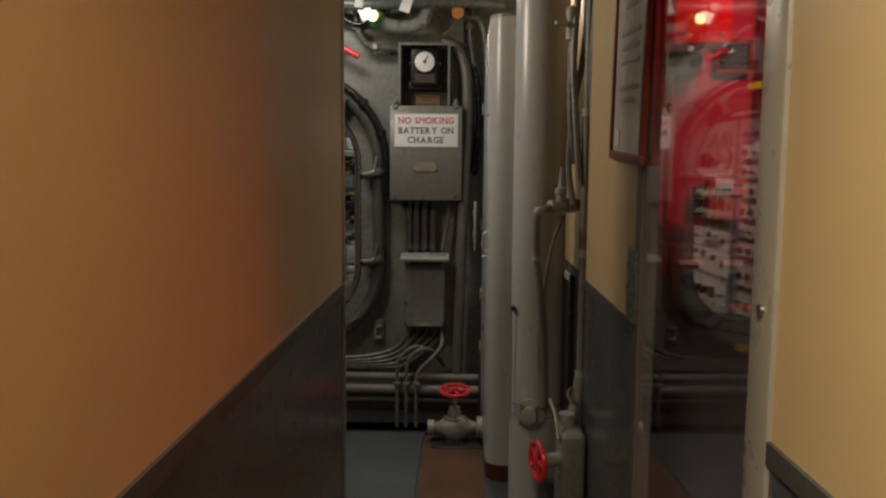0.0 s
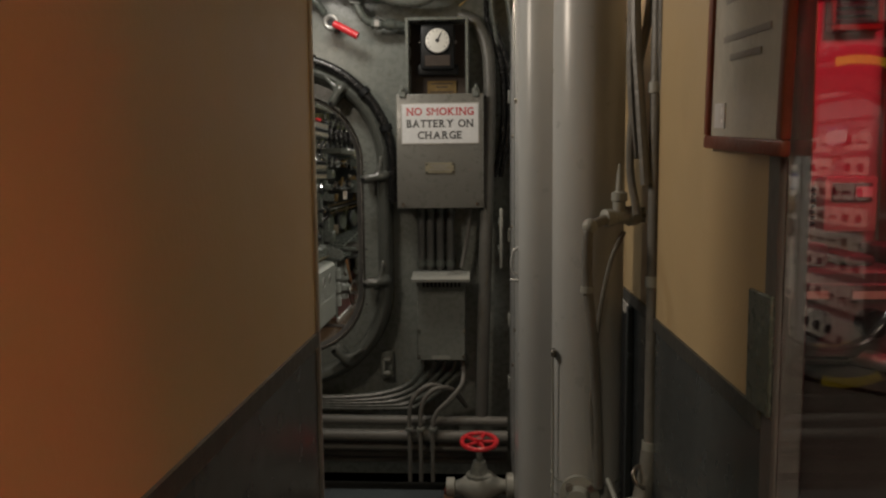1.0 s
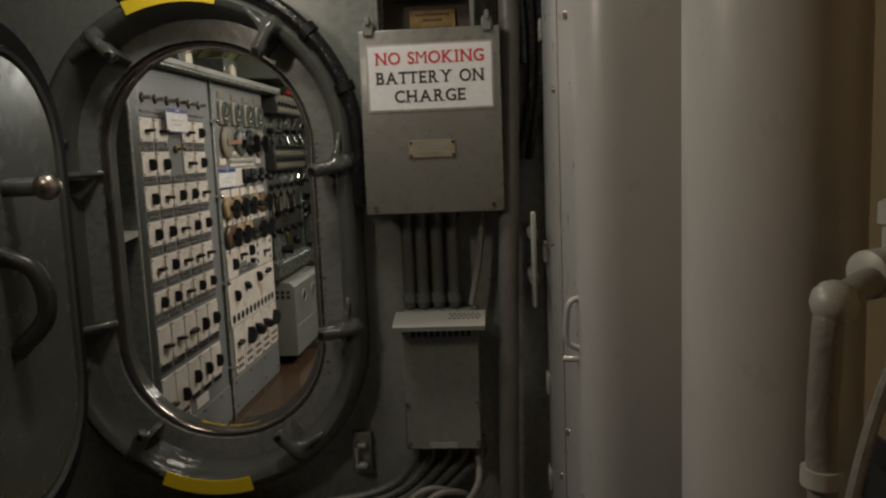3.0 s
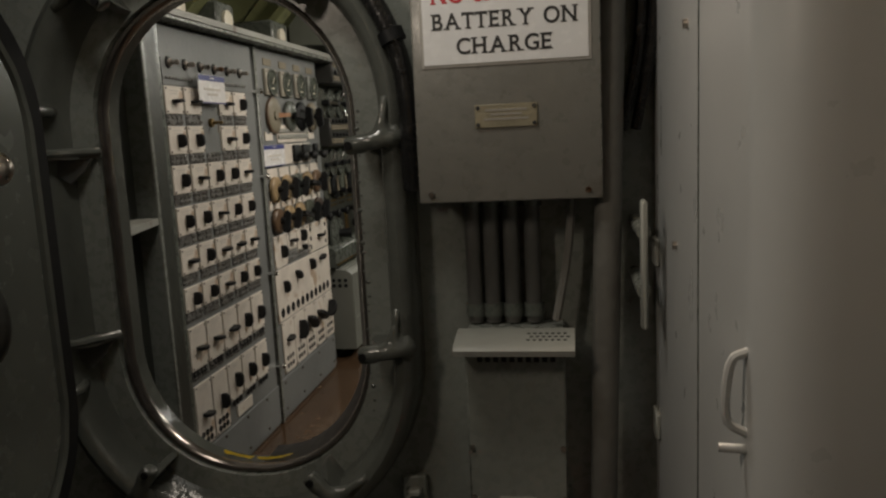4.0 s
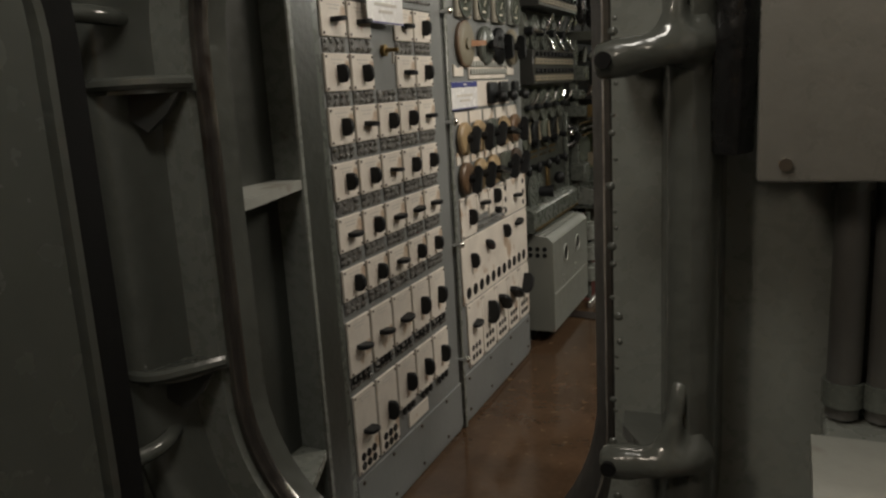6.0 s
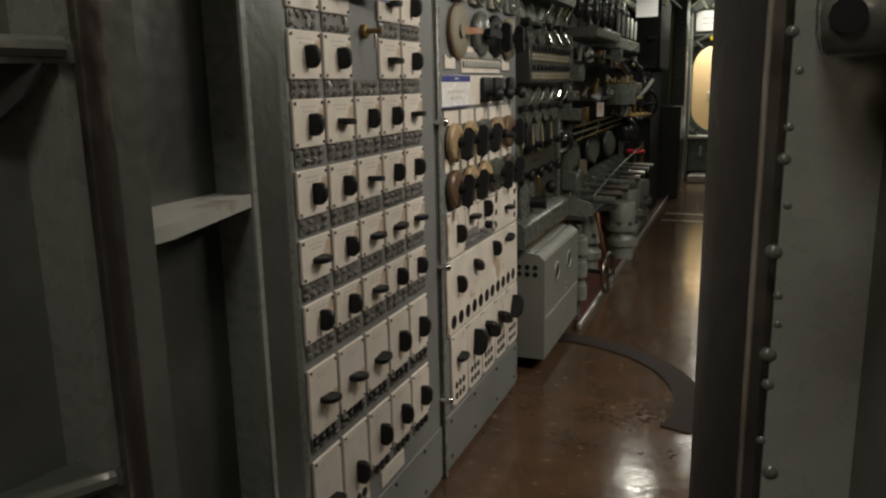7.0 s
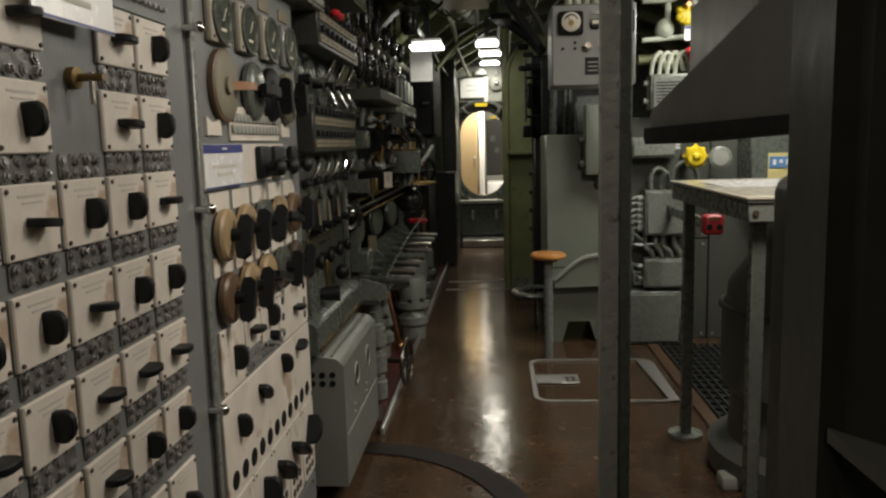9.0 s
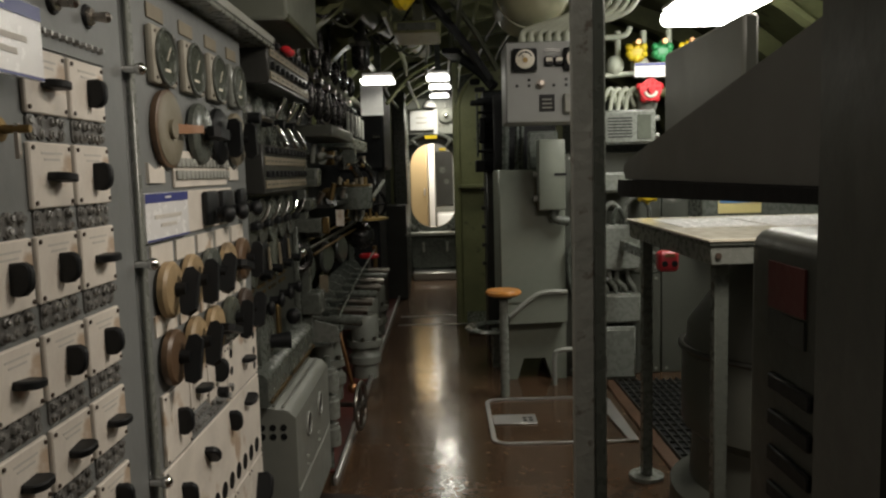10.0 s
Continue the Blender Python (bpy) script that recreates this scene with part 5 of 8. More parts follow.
def switchboard_a():
    s = thing("switchboard", -1.5, 5.05, 0.0, "tall grey switchboard with rows of white plates and black knobs", "switchboard")
    part("case", box(B(), (-1.75, 4.65, 0.0), (PX, 5.445, 1.66), 0.006), PANEL_G, s)
    part("edge_flange", box(B(), (PX, 4.652, 0.0), (PX + 0.012, 4.672, 1.66), 0.003), GREY_L, s)
    part("kick_panel", box(B(), (PX, 4.69, 0.02), (PX + 0.006, 5.44, 0.185), 0.002), PANEL_G, s)
    tops = (1.458, 1.326, 1.194, 1.054, 0.915, 0.778, 0.638, 0.431)
    highs = (0.092, 0.094, 0.096, 0.096, 0.092, 0.085, 0.153, 0.232)
    rows = ("HH.HV", "VV.HV", "VHVVH", "VVHVV", "HVHHH", "VVHVV", "HHHVV", "HVVVV")
    sizes = {}
    for top, high, kinds in zip(tops, highs, rows):
        for c, kind in enumerate(kinds):
            if kind == ".":
                continue
            h = high if (high < 0.2 or c < 2) else 0.150
            if h not in sizes:
                sizes[h] = plate_mesh("plate", 0.119, h)
            y0, z0 = 4.698 + 0.1315 * c, top - h
            p = shared("switch_plate", sizes[h], (PX, y0, z0), s)
            big = h > 0.12
            data = {"V": KNOB_VB if big else KNOB_V, "H": KNOB_HB if big else KNOB_H}[kind]
            tilt = Matrix.Rotation(radians(RNG.uniform(-7, 7)), 4, "X")
            shared("knob", data, (PX + 0.008, y0 + 0.064, z0 + (h * 0.47 if h < 0.2 else 0.115)), p, tilt)
            for yy in (0.008, 0.111):
                for zz in (0.008, h - 0.008):
                    shared("screw", SCREW, (PX, y0 + yy, z0 + zz), p)
            bm = B()
            for j, w in enumerate((0.06, 0.045)):
                box(bm, (PX + 0.0081, y0 + 0.06 - w / 2, z0 + h - 0.017 - 0.009 * j), (PX + 0.0086, y0 + 0.06 + w / 2, z0 + h - 0.014 - 0.009 * j))
            part("text_bar", bm, GREY_INK, p)
            if h > 0.2 or (top < 0.45):
                for i in range(3):
                    for j in range(2 if h > 0.2 else 1):
                        shared("socket_hole", HOLE_S, (PX + 0.007, y0 + 0.028 + 0.03 * i, z0 + 0.02 + 0.028 * j if h > 0.2 else z0 - 0.012), p)
            elif h > 0.14:
                for i in range(4):
                    shared("socket_hole", HOLE_S, (PX + 0.004, y0 + 0.02 + 0.026 * i, z0 - 0.014), p)
        gap = 0.038
        if high < 0.2:
            for c in range(5):
                if kinds[c] == "." and top > 1.4:
                    continue
                y0 = 4.698 + 0.1315 * c
                block = shared("fuse_block", FUSE_BLOCK, (PX, y0, top - high - gap / 2), s)
                for r_ in range(2):
                    for k in range(4):
                        if RNG.random() > 0.03:
                            shared("fuse", FUSE, (PX + 0.002, y0 + 0.0165 + 0.0287 * k + RNG.uniform(-0.002, 0.002), top - high - gap * (0.27 + 0.46 * r_)), block, Matrix.Rotation(RNG.uniform(0, 3.1), 4, "X") @ Matrix.Rotation(RNG.uniform(-0.25, 0.25), 4, "Z") @ Matrix.Diagonal((RNG.uniform(0.7, 1.8), RNG.uniform(0.8, 1.25), RNG.uniform(0.8, 1.2), 1)))
    part("number_strip", box(B(), (PX, 4.70, 1.462), (PX + 0.004, 5.36, 1.55), 0.001), PANEL_G, s)
    for k in range(6):
        y = 4.745 + 0.112 * k
        t = part("toggle", lathe(B(), [(0.014, 0), (0.014, 0.01), (0.007, 0.012), (0.009, 0.035), (0.004, 0.04)], facing(PX + 0.004, y, 1.535, (1, 0.05, -0.05)), 12), STEEL, s)
        part("toggle_base", torus(B(), facing(PX + 0.005, y, 1.535, (1, 0, 0)), 0.016, 0.004, 14, 6), BLACK, t)
    bm = B()
    for k in range(30):
        y = 4.72 + 0.62 * k / 29
        if 4.9 < y < 5.08:
            continue
        cyl(bm, (PX, y, 1.485), (PX + 0.014, y, 1.485), 0.0065, 0.004, seg=7)
    part("fuse_strip", bm, SHADE, s)["kind"] = "stuff"
    key = part("key_switch", lathe(B(), [(0.016, 0), (0.016, 0.012), (0.006, 0.014), (0.005, 0.05)], facing(PX, 5.02, 1.338, (1, 0, 0)), 12), BRASS_D, s)
    part("key", box(B(), (PX + 0.03, 5.016, 1.30), (PX + 0.035, 5.024, 1.345)), STEEL, key)
    placard(s, 4.885, 5.095, 1.405, 1.505, PX + 0.035)
    part("blank_plate", box(B(), (PX, 5.02, 0.20), (PX + 0.006, 5.16, 0.245), 0.001), PLATE, s)
    studs("bolt", s, BOLT, [(PX + 0.006, y, z) for y in (4.72, 4.9, 5.1, 5.3) for z in (0.17, 0.04)])
    return s


switchboard_a()


def disc_selector(parent, y, z, r, body, pointer=BLACK, x=PX, angle=0.0, spread=1.0, reach=1.0):
    m = facing(x, y, z, (1, 0, 0))
    d = part("selector_disc", lathe(B(), [(r * 0.35, 0), (r, 0.008), (r, 0.02), (r * 0.9, 0.026), (r * 0.35, 0.028)], m, 26), body, parent)
    bm = cyl(B(), (x + 0.025, y, z), (x + 0.05, y, z), 0.015, seg=12)
    c, s_ = math.cos(angle), math.sin(angle)
    rot = Matrix.Translation((x + 0.072, y, z)) @ Matrix.Rotation(angle, 4, "X")
    T = 0.008 * spread
    leaf = [(-0.034, -0.45), (-0.030, -0.88), (-0.014, -0.95), (0.0, -0.75), (0.0, 0.6), (-0.012, 0.8), (-0.028, 0.75), (-0.034, 0.35)]
    prism(bm, [rot @ Vector((px, -T, pz * r * reach)) for px, pz in leaf], rot.to_3x3() @ Vector((0, 2 * T, 0)))
    part("pointer_knob", bm, pointer, d)
    return d


def switchboard_b():
    s = thing("switchboard", -1.5, 5.87, 0.0, "grey switchboard with round meters, wooden selector discs and white panels", "switchboard")
    part("case", box(B(), (-1.75, 5.455, 0.0), (PX, 6.285, 1.66), 0.006), PANEL_G, s)
    part("edge_flange", box(B(), (PX, 5.458, 0.0), (PX + 0.01, 5.478, 1.66), 0.003), GREY, s)
    for z in (1.47, 1.112, 0.69, 0.27):
        part("door_pin", ball(cyl(B(), (PX, 5.45, z), (PX + 0.026, 5.45, z), 0.008), (PX + 0.030, 5.45, z), 0.012), CHROME, s, "small bright door pin")
    # round meters
    for k in range(4):
        y0 = 5.556 + 0.187 * k
        m = part("meter", box(B(), (PX, y0, 1.458), (PX + 0.018, y0 + 0.132, 1.574), 0.008, 2), METER_F if k < 3 else GREY, s, "square-flanged meter with a round glass")
        c = facing(PX + 0.018, y0 + 0.066, 1.516, (1, 0, 0))
        part("dial", lathe(B(), [(0.054, 0), (0.054, 0.003), (0.03, 0.003)], c, 24), DIAL_M, m)
        part("bezel", torus(B(), facing(PX + 0.021, y0 + 0.066, 1.516, (1, 0, 0)), 0.055, 0.004, 24, 6), GREY_D, m)
        bm = box(B(), (PX + 0.0215, y0 + 0.048, 1.486), (PX + 0.0225, y0 + 0.080, 1.492))
        cyl(bm, (PX + 0.022, y0 + 0.064, 1.508), (PX + 0.022, y0 + 0.088, 1.538), 0.0013, seg=5)
        part("needle", bm, DIAL, m)
        part("name_plate", box(B(), (PX, y0 + 0.015, 1.588), (PX + 0.004, y0 + 0.105, 1.618), 0.001), PLATE_D, m)
        studs("screw", m, SCREW, [(PX + 0.010, y0 + yy, zz) for yy in (0.012, 0.120) for zz in (1.47, 1.56)])
    # big discs
    d = part("selector_disc", lathe(B(), [(0.03, 0), (0.082, 0.004), (0.084, 0.028), (0.078, 0.032), (0.02, 0.034)], facing(PX, 5.632, 1.372, (1, 0, 0)) @ Matrix.Diagonal((0.96, 0.96, 0.5, 1)), 34), WOOD_B, s, "large disc with a brown edge")
    part("disc_face", lathe(B(), [(0.03, 0.034), (0.076, 0.034), (0.074, 0.0365), (0.034, 0.0365)], facing(PX, 5.632, 1.372, (1, 0, 0)) @ Matrix.Diagonal((0.98, 0.98, 0.5, 1)), 34), DISC_F, d, "tan-grey printed face")
    part("pointer", prism(B(), [(PX + 0.018, 5.62, 1.366), (PX + 0.018, 5.64, 1.362), (PX + 0.06, 5.70, 1.366), (PX + 0.06, 5.70, 1.382), (PX + 0.018, 5.64, 1.384)], (0, 0.012, 0)), POINTER, d, "thin wooden pointer")
    part("hub", cyl(B(), (PX + 0.017, 5.632, 1.372), (PX + 0.026, 5.632, 1.372), 0.02), DISC_F, d)
    for k, (y, mt) in enumerate(((5.83, GREY_D), (5.98, BLACK), (6.14, DISC_F))):
        disc_selector(s, y, 1.372, 0.070, mt, BLACK, angle=(1.5, 0.05, 0.1)[k], spread=1.5, reach=0.8)
    # fuse strip
    part("fuse_base", box(B(), (PX, 5.665, 1.250), (PX + 0.006, 6.06, 1.330), 0.002), PLATE, s)
    bm = B()
    for k in range(14):
        for j in range(2):
            y, z = 5.683 + 0.0285 * k, 1.277 + 0.027 * j
            box(bm, (PX + 0.006, y - 0.0115, z - 0.010), (PX + 0.013, y + 0.0115, z + 0.010), 0.002)
    part("fuse_strip", bm, GREY_L, s, "double row of grey fuse clips")["kind"] = "stuff"
    for y in (5.525, 6.09):
        part("bracket", prism(B(), [(PX, y, 1.262), (PX, y + 0.085, 1.262), (PX, y + 0.085, 1.302), (PX, y + 0.055, 1.29), (PX, y + 0.03, 1.29), (PX, y, 1.302)], (0.006, 0, 0)), PLATE, s)
    placard(s, 5.478, 5.722, 1.148, 1.243, PX + 0.012)
    # black switches
    part("switch_base", box(B(), (PX, 5.725, 1.150), (PX + 0.005, 6.10, 1.243), 0.001), PLATE, s)
    for k in range(3):
        y = (5.885, 6.015, 6.17)[k]
        b = part("rotary_switch", box(B(), (PX + 0.004, y - 0.048 + 0.018 * (k == 2), 1.156 + 0.02 * (k == 2)), (PX + 0.022, y + 0.048 - 0.018 * (k == 2), 1.238), 0.008, 2), BLACK, s)
        part("grip", ball(cyl(B(), (PX + 0.03, y, 1.185), (PX + 0.05, y, 1.185), 0.014), (PX + 0.055, y, 1.182), 0.03, (0.55, 0.9, 0.75)), BLACK, b)
    # two rows of selector discs
    looks = ((WOODK, WOODK, GREY_D, WOODK, WOOD_B), (WOOD_B, WOODK, WOODK, DIAL_D, STAIN))
    for r, z in enumerate((1.045, 0.905)):
        for k in range(5):
            y = 5.575 + 0.142 * k
            disc_selector(s, y, z, 0.058, looks[r][k], BLACK, angle=RNG.uniform(-0.2, 0.2) + (1.3 if (k + r) % 4 == 3 else -0.35))
            part("name_plate", prism(B(), [(PX, y - 0.06, z + 0.052), (PX, y + 0.06, z + 0.052), (PX, y + 0.06, z + 0.094), (PX, y - 0.06, z + 0.094)], (0.004, 0, 0)), PLATE, s)
    # white panels
    def panel(y0, y1, z0, z1, mt=PLATE):
        p = part("white_panel", box(B(), (PX, y0, z0), (PX + 0.008, y1, z1), 0.002), mt, s)
        for yy in (y0 + 0.008, y1 - 0.008):
            for zz in (z0 + 0.008, z1 - 0.008):
                shared("screw", SCREW, (PX, yy, zz), p)
        return p
    def knob(p, y, z, kind, ang=0.0):
        shared("knob", KNOB_VB if kind == "V" else KNOB_HB, (PX + 0.008, y, z), p, Matrix.Rotation(ang, 4, "X"))
    def holes(p, pts, r):
        data = HOLE_L if r > 0.02 else HOLE_S
        for y, z in pts:
            shared("socket_hole", data, (PX + 0.006, y, z), p)
    a = panel(5.52, 5.672, 0.692, 0.838)
    knob(a, 5.60, 0.762, "V")
    a = panel(5.68, 5.80, 0.752, 0.838)
    knob(a, 5.735, 0.795, "H")
    part("fuse_strip", fuse_row(5.68, 5.98, 0.695, 0.748), SHADE, s)["kind"] = "stuff"
    a = panel(5.81, 5.955, 0.725, 0.838)
    knob(a, 5.87, 0.80, "V")
    part("push_button", cyl(B(), (PX + 0.008, 5.88, 0.742), (PX + 0.03, 5.88, 0.742), 0.014), BLACK, a)
    a = panel(5.965, 6.275, 0.692, 0.838)
    knob(a, 6.13, 0.765, "H")
    holes(a, [(6.0, 0.81), (6.0, 0.765), (6.0, 0.72), (6.235, 0.81), (6.235, 0.765), (6.235, 0.72)], 0.013)
    a = panel(5.505, 6.275, 0.449, 0.686)
    for y, z, kind, g in ((5.60, 0.60, "V", 0.2), (5.77, 0.625, "V", 0.8), (5.97, 0.64, "V", 0.3), (6.13, 0.65, "H", 0.3)):
        knob(a, y, z, kind, g)
    holes(a, [(5.555 + 0.066 * k, 0.487) for k in range(11)], 0.022)
    for k in range(5):
        a = panel(5.535 + 0.15 * k, 5.678 + 0.15 * k, 0.205, 0.443)
        if k:
            shared("knob", KNOB_XL, (PX + 0.008, 5.60 + 0.15 * k, 0.36), a, Matrix.Rotation((0, -0.15, 0.75, 0.95, -0.5)[k], 4, "X"))
        else:
            knob(a, 5.60, 0.36, "H", 0.2)
        holes(a, [(5.57 + 0.15 * k + 0.033 * i, 0.235 + 0.036 * j) for i in range(3) for j in range(2)], 0.0125)
    part("kick_panel", box(B(), (PX, 5.475, 0.02), (PX + 0.006, 6.28, 0.19), 0.002), PANEL_G, s)
    studs("bolt", s, BOLT, [(PX + 0.006, y, z) for y in (5.52, 5.75, 6.0, 6.24) for z in (0.17, 0.05)])


switchboard_b()

ledge = thing("drip_ledge", -1.45, 5.5, 1.66, "long thin grey ledge over the switchboards", "ledge")
part("shelf", box(B(), (-1.75, 4.64, 1.662), (-1.31, 6.48, 1.676), 0.003), GREY, ledge)
part("lip", box(B(), (-1.318, 4.64, 1.676), (-1.308, 6.48, 1.70), 0.002), GREY_L, ledge)
for y, w in ((4.95, 0.12), (5.35, 0.16), (5.95, 0.2)):
    b = thing("relay_box", -1.5, y, 1.676, "small grey relay box above the switchboards", "relay box", "boxes above the switchboards")
    part("body", box(B(), (-1.62, y - w / 2, 1.676), (-1.42, y + w / 2, 1.82), 0.008), GREY_D, b)
    part("dial", lathe(B(), [(0.04, 0), (0.04, 0.012), (0.02, 0.014)], facing(-1.42, y, 1.75, (1, 0, 0)), 18), DIAL, b)


# ---- frame side between the door and the switchboards ----
def frame_bay():
    f = thing("frame_bay", -1.3, 4.3, 0.0, "grey stiffened plating between the door and the switchboard", "hull frame")
    # back plate darker than the flanges: the bay's shade as colour
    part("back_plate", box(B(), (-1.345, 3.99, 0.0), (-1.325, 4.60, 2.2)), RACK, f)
    part("flange", box(B(), (-1.345, 4.40, 0.0), (-1.258, 4.42, 2.2), 0.004), GREY, f)
    part("side_plate", box(B(), (-1.36, 4.60, 0.0), (-1.338, 4.645, 2.2), 0.003), GREY_D, f)
    part("near_flange", box(B(), (-1.215, 4.06, 0.45), (-1.19, 4.10, 2.2), 0.004), GREY, f)
    part("stiffener", prism(B(), [(-1.326, 4.10, 1.035), (-1.20, 4.09, 1.035), (-1.20, 4.15, 1.035), (-1.26, 4.40, 1.035), (-1.326, 4.40, 1.035)], (0, 0, 0.02)), GREY_L, f, "horizontal bracket with chipped paint")
    part("stiffener", prism(B(), [(-1.326, 4.0, 0.42), (-1.15, 4.0, 0.42), (-1.15, 4.12, 0.42), (-1.26, 4.40, 0.42), (-1.326, 4.40, 0.42)], (0, 0, 0.02)), GREY, f)
    part("stiffener", prism(B(), [(-1.326, 4.10, 1.70), (-1.20, 4.09, 1.70), (-1.26, 4.40, 1.70), (-1.326, 4.40, 1.70)], (0, 0, 0.02)), GREY, f)
    return f


frame_bay()


# ---- interior communication rack, beyond the switchboards ----
JACK = mesh_of("jack_block", box(B(), (0, -0.012, -0.01), (0.012, 0.012, 0.01), 0.002), BLACK)


def comms_rack():
    X = -1.42
    r = thing("communication_rack", -1.55, 6.75, 0.55, "dark grey rack of discs, levers and label strips", "equipment rack")
    part("case", box(B(), (-1.75, 6.30, 0.0), (X, 7.22, 1.72), 0.006), RACK, r)
    def strip_box(y0, y1, z0, z1, x1, n=9):
        b = part("terminal_box", box(B(), (X, y0, z0), (x1, y1, z1), 0.004), DARK, r)
        for k in range(2):
            zz = z0 + (z1 - z0) * (0.10 + 0.48 * k)
            part("label_strip", box(B(), (x1, y0 + 0.02, zz), (x1 + 0.004, y1 - 0.01, zz + (z1 - z0) * 0.17), 0.001), PLATE_D, b)
            for i in range(n):
                y = y0 + 0.05 + (y1 - y0 - 0.09) * i / (n - 1)
                shared("jack", JACK, (x1, y, zz + (z1 - z0) * 0.30), b)
                part("text_bar", box(B(), (x1 + 0.004, y - 0.02, zz + (z1 - z0) * 0.07), (x1 + 0.0048, y + 0.018, zz + (z1 - z0) * 0.10)), INK, b)
        return b
    top = strip_box(6.42, 7.12, 1.555, 1.70, X + 0.10)
    for y in (6.63, 6.69):
        part("red_knob", ball(B(), (X + 0.115, y, 1.685), 0.02, (1, 1.5, 0.7)), RED_P, top)
    # discs with paired chrome levers
    for k in range(4):
        y = 6.46 + 0.18 * k
        d = part("selector_disc", lathe(B(), [(0.03, 0), (0.083, 0.006), (0.083, 0.018), (0.03, 0.022)], facing(X, y, 1.452, (1, 0, 0)), 28), GREY_D if k else CASTING, r)
        part("hub", cyl(B(), (X + 0.02, y, 1.452), (X + 0.06, y, 1.452), 0.018), BLACK, d)
        if k:
            for sg in (1, -1):
                m = Matrix.Translation((X + 0.065, y + 0.012, 1.452 + sg * 0.012)) @ Matrix.Rotation(radians(-sg * 12), 4, "X") @ Matrix.Rotation(radians(sg * 24), 4, "Y")
                part("lever", box(B(), (-0.008, -0.013, 0.0 if sg > 0 else -0.078), (0.008, 0.013, 0.078 if sg > 0 else 0.0), 0.004, 2, m=m), CHROME, d, "bright chrome lever")
        else:
            part("arm", tube(B(), [(X + 0.02, y, 1.452), (X + 0.055, y + 0.03, 1.454), (X + 0.065, y + 0.12, 1.452)], 0.009), STEEL, d)
    strip_box(6.40, 7.12, 1.215, 1.37, X + 0.075, 11)
    # discs joined by a bar, with tilted handles
    for k in range(5):
        y = 6.44 + 0.155 * k
        d = part("selector_disc", lathe(B(), [(0.03, 0), (0.078, 0.006), (0.078, 0.02), (0.03, 0.022)], facing(X, y, 1.120, (1, 0, 0)), 28), CASTING if k < 2 else GREY_D, r)
        part("handle", tube(B(), [(X + 0.045, y + 0.01, 1.125), (X + 0.060, y + 0.03, 1.145), (X + 0.065, y + 0.055, 1.175)], 0.006, 8), CHROME if k == 3 else STEEL_D, d, "tilted steel handle")
        part("hub", box(B(), (X + 0.02, y - 0.03, 1.102), (X + 0.048, y + 0.05, 1.127), 0.006, 2), BLACK, d)
        part("label_plate", box(B(), (X, y - 0.045, 1.03), (X + 0.004, y + 0.045, 1.04)), PLATE_D, r)
    # dark dials with pale pointers
    for k in range(4):
        y = 6.44 + 0.165 * k
        d = part("dial", lathe(B(), [(0.03, 0), (0.068, 0.008), (0.068, 0.022), (0.058, 0.026), (0.02, 0.026)], facing(X, y, 0.985, (1, 0, 0)), 24), BLACK if k % 2 else DIAL_D, r)
        m = Matrix.Translation((X + 0.032, y, 0.985)) @ Matrix.Rotation(radians(12), 4, "X")
        part("pointer", prism(B(), [m @ Vector(q) for q in ((0, -0.014, -0.03), (0, 0.014, -0.03), (0, 0.004, 0.05), (0, -0.004, 0.05))], (0.005, 0, 0)), PLATE_D, d)
        part("crank", cyl(B(), (X + 0.03, y + 0.03, 0.96), (X + 0.07, y + 0.03, 0.955), 0.013, 0.016, seg=14), BLACK, d)
        for z in (0.872, 0.898):
            part("label_card", box(B(), (X, y - 0.055, z), (X + 0.004, y + 0.05, z + 0.010)), BRASS_D, r)
    for k in range(5):
        y = 6.40 + 0.165 * k
        part("knob", ball(cyl(B(), (X, y, 0.83), (X + 0.035, y, 0.83), 0.014, seg=12), (X + 0.04, y, 0.83), 0.024, (0.6, 0.8, 1.1)), BLACK, r)
    d = part("large_disc", lathe(B(), [(0.05, 0), (0.115, 0.008), (0.115, 0.022), (0.05, 0.026)], facing(X, 6.58, 0.70, (1, 0, 0)), 32), GREY_D, r)
    part("knob", cyl(B(), (X + 0.02, 6.60, 0.71), (X + 0.09, 6.62, 0.71), 0.022, 0.03), BLACK, d)
    part("tag", box(B(), (X, 6.80, 0.68), (X + 0.01, 6.85, 0.81), 0.002), BRASS_D, r)
    part("side_knob", ball(B(), (X + 0.045, 6.90, 0.74), 0.032, (0.9, 1, 1)), BLACK, r)
    part("side_frame", box(B(), (X, 7.17, 0.60), (X + 0.02, 7.20, 1.06), 0.004), GREY_D, r)
    # sloping ledge
    part("ledge", prism(B(), [(X, 6.38, 0.545), (X, 6.38, 0.66), (X + 0.045, 6.38, 0.65), (X + 0.06, 6.38, 0.635), (X + 0.06, 6.38, 0.545)], (0, 0.83, 0)), GREY_D, r)
    part("ledge_strip", box(B(), (X + 0.061, 6.40, 0.552), (X + 0.068, 7.2, 0.562)), BRASS_D, r)


comms_rack()


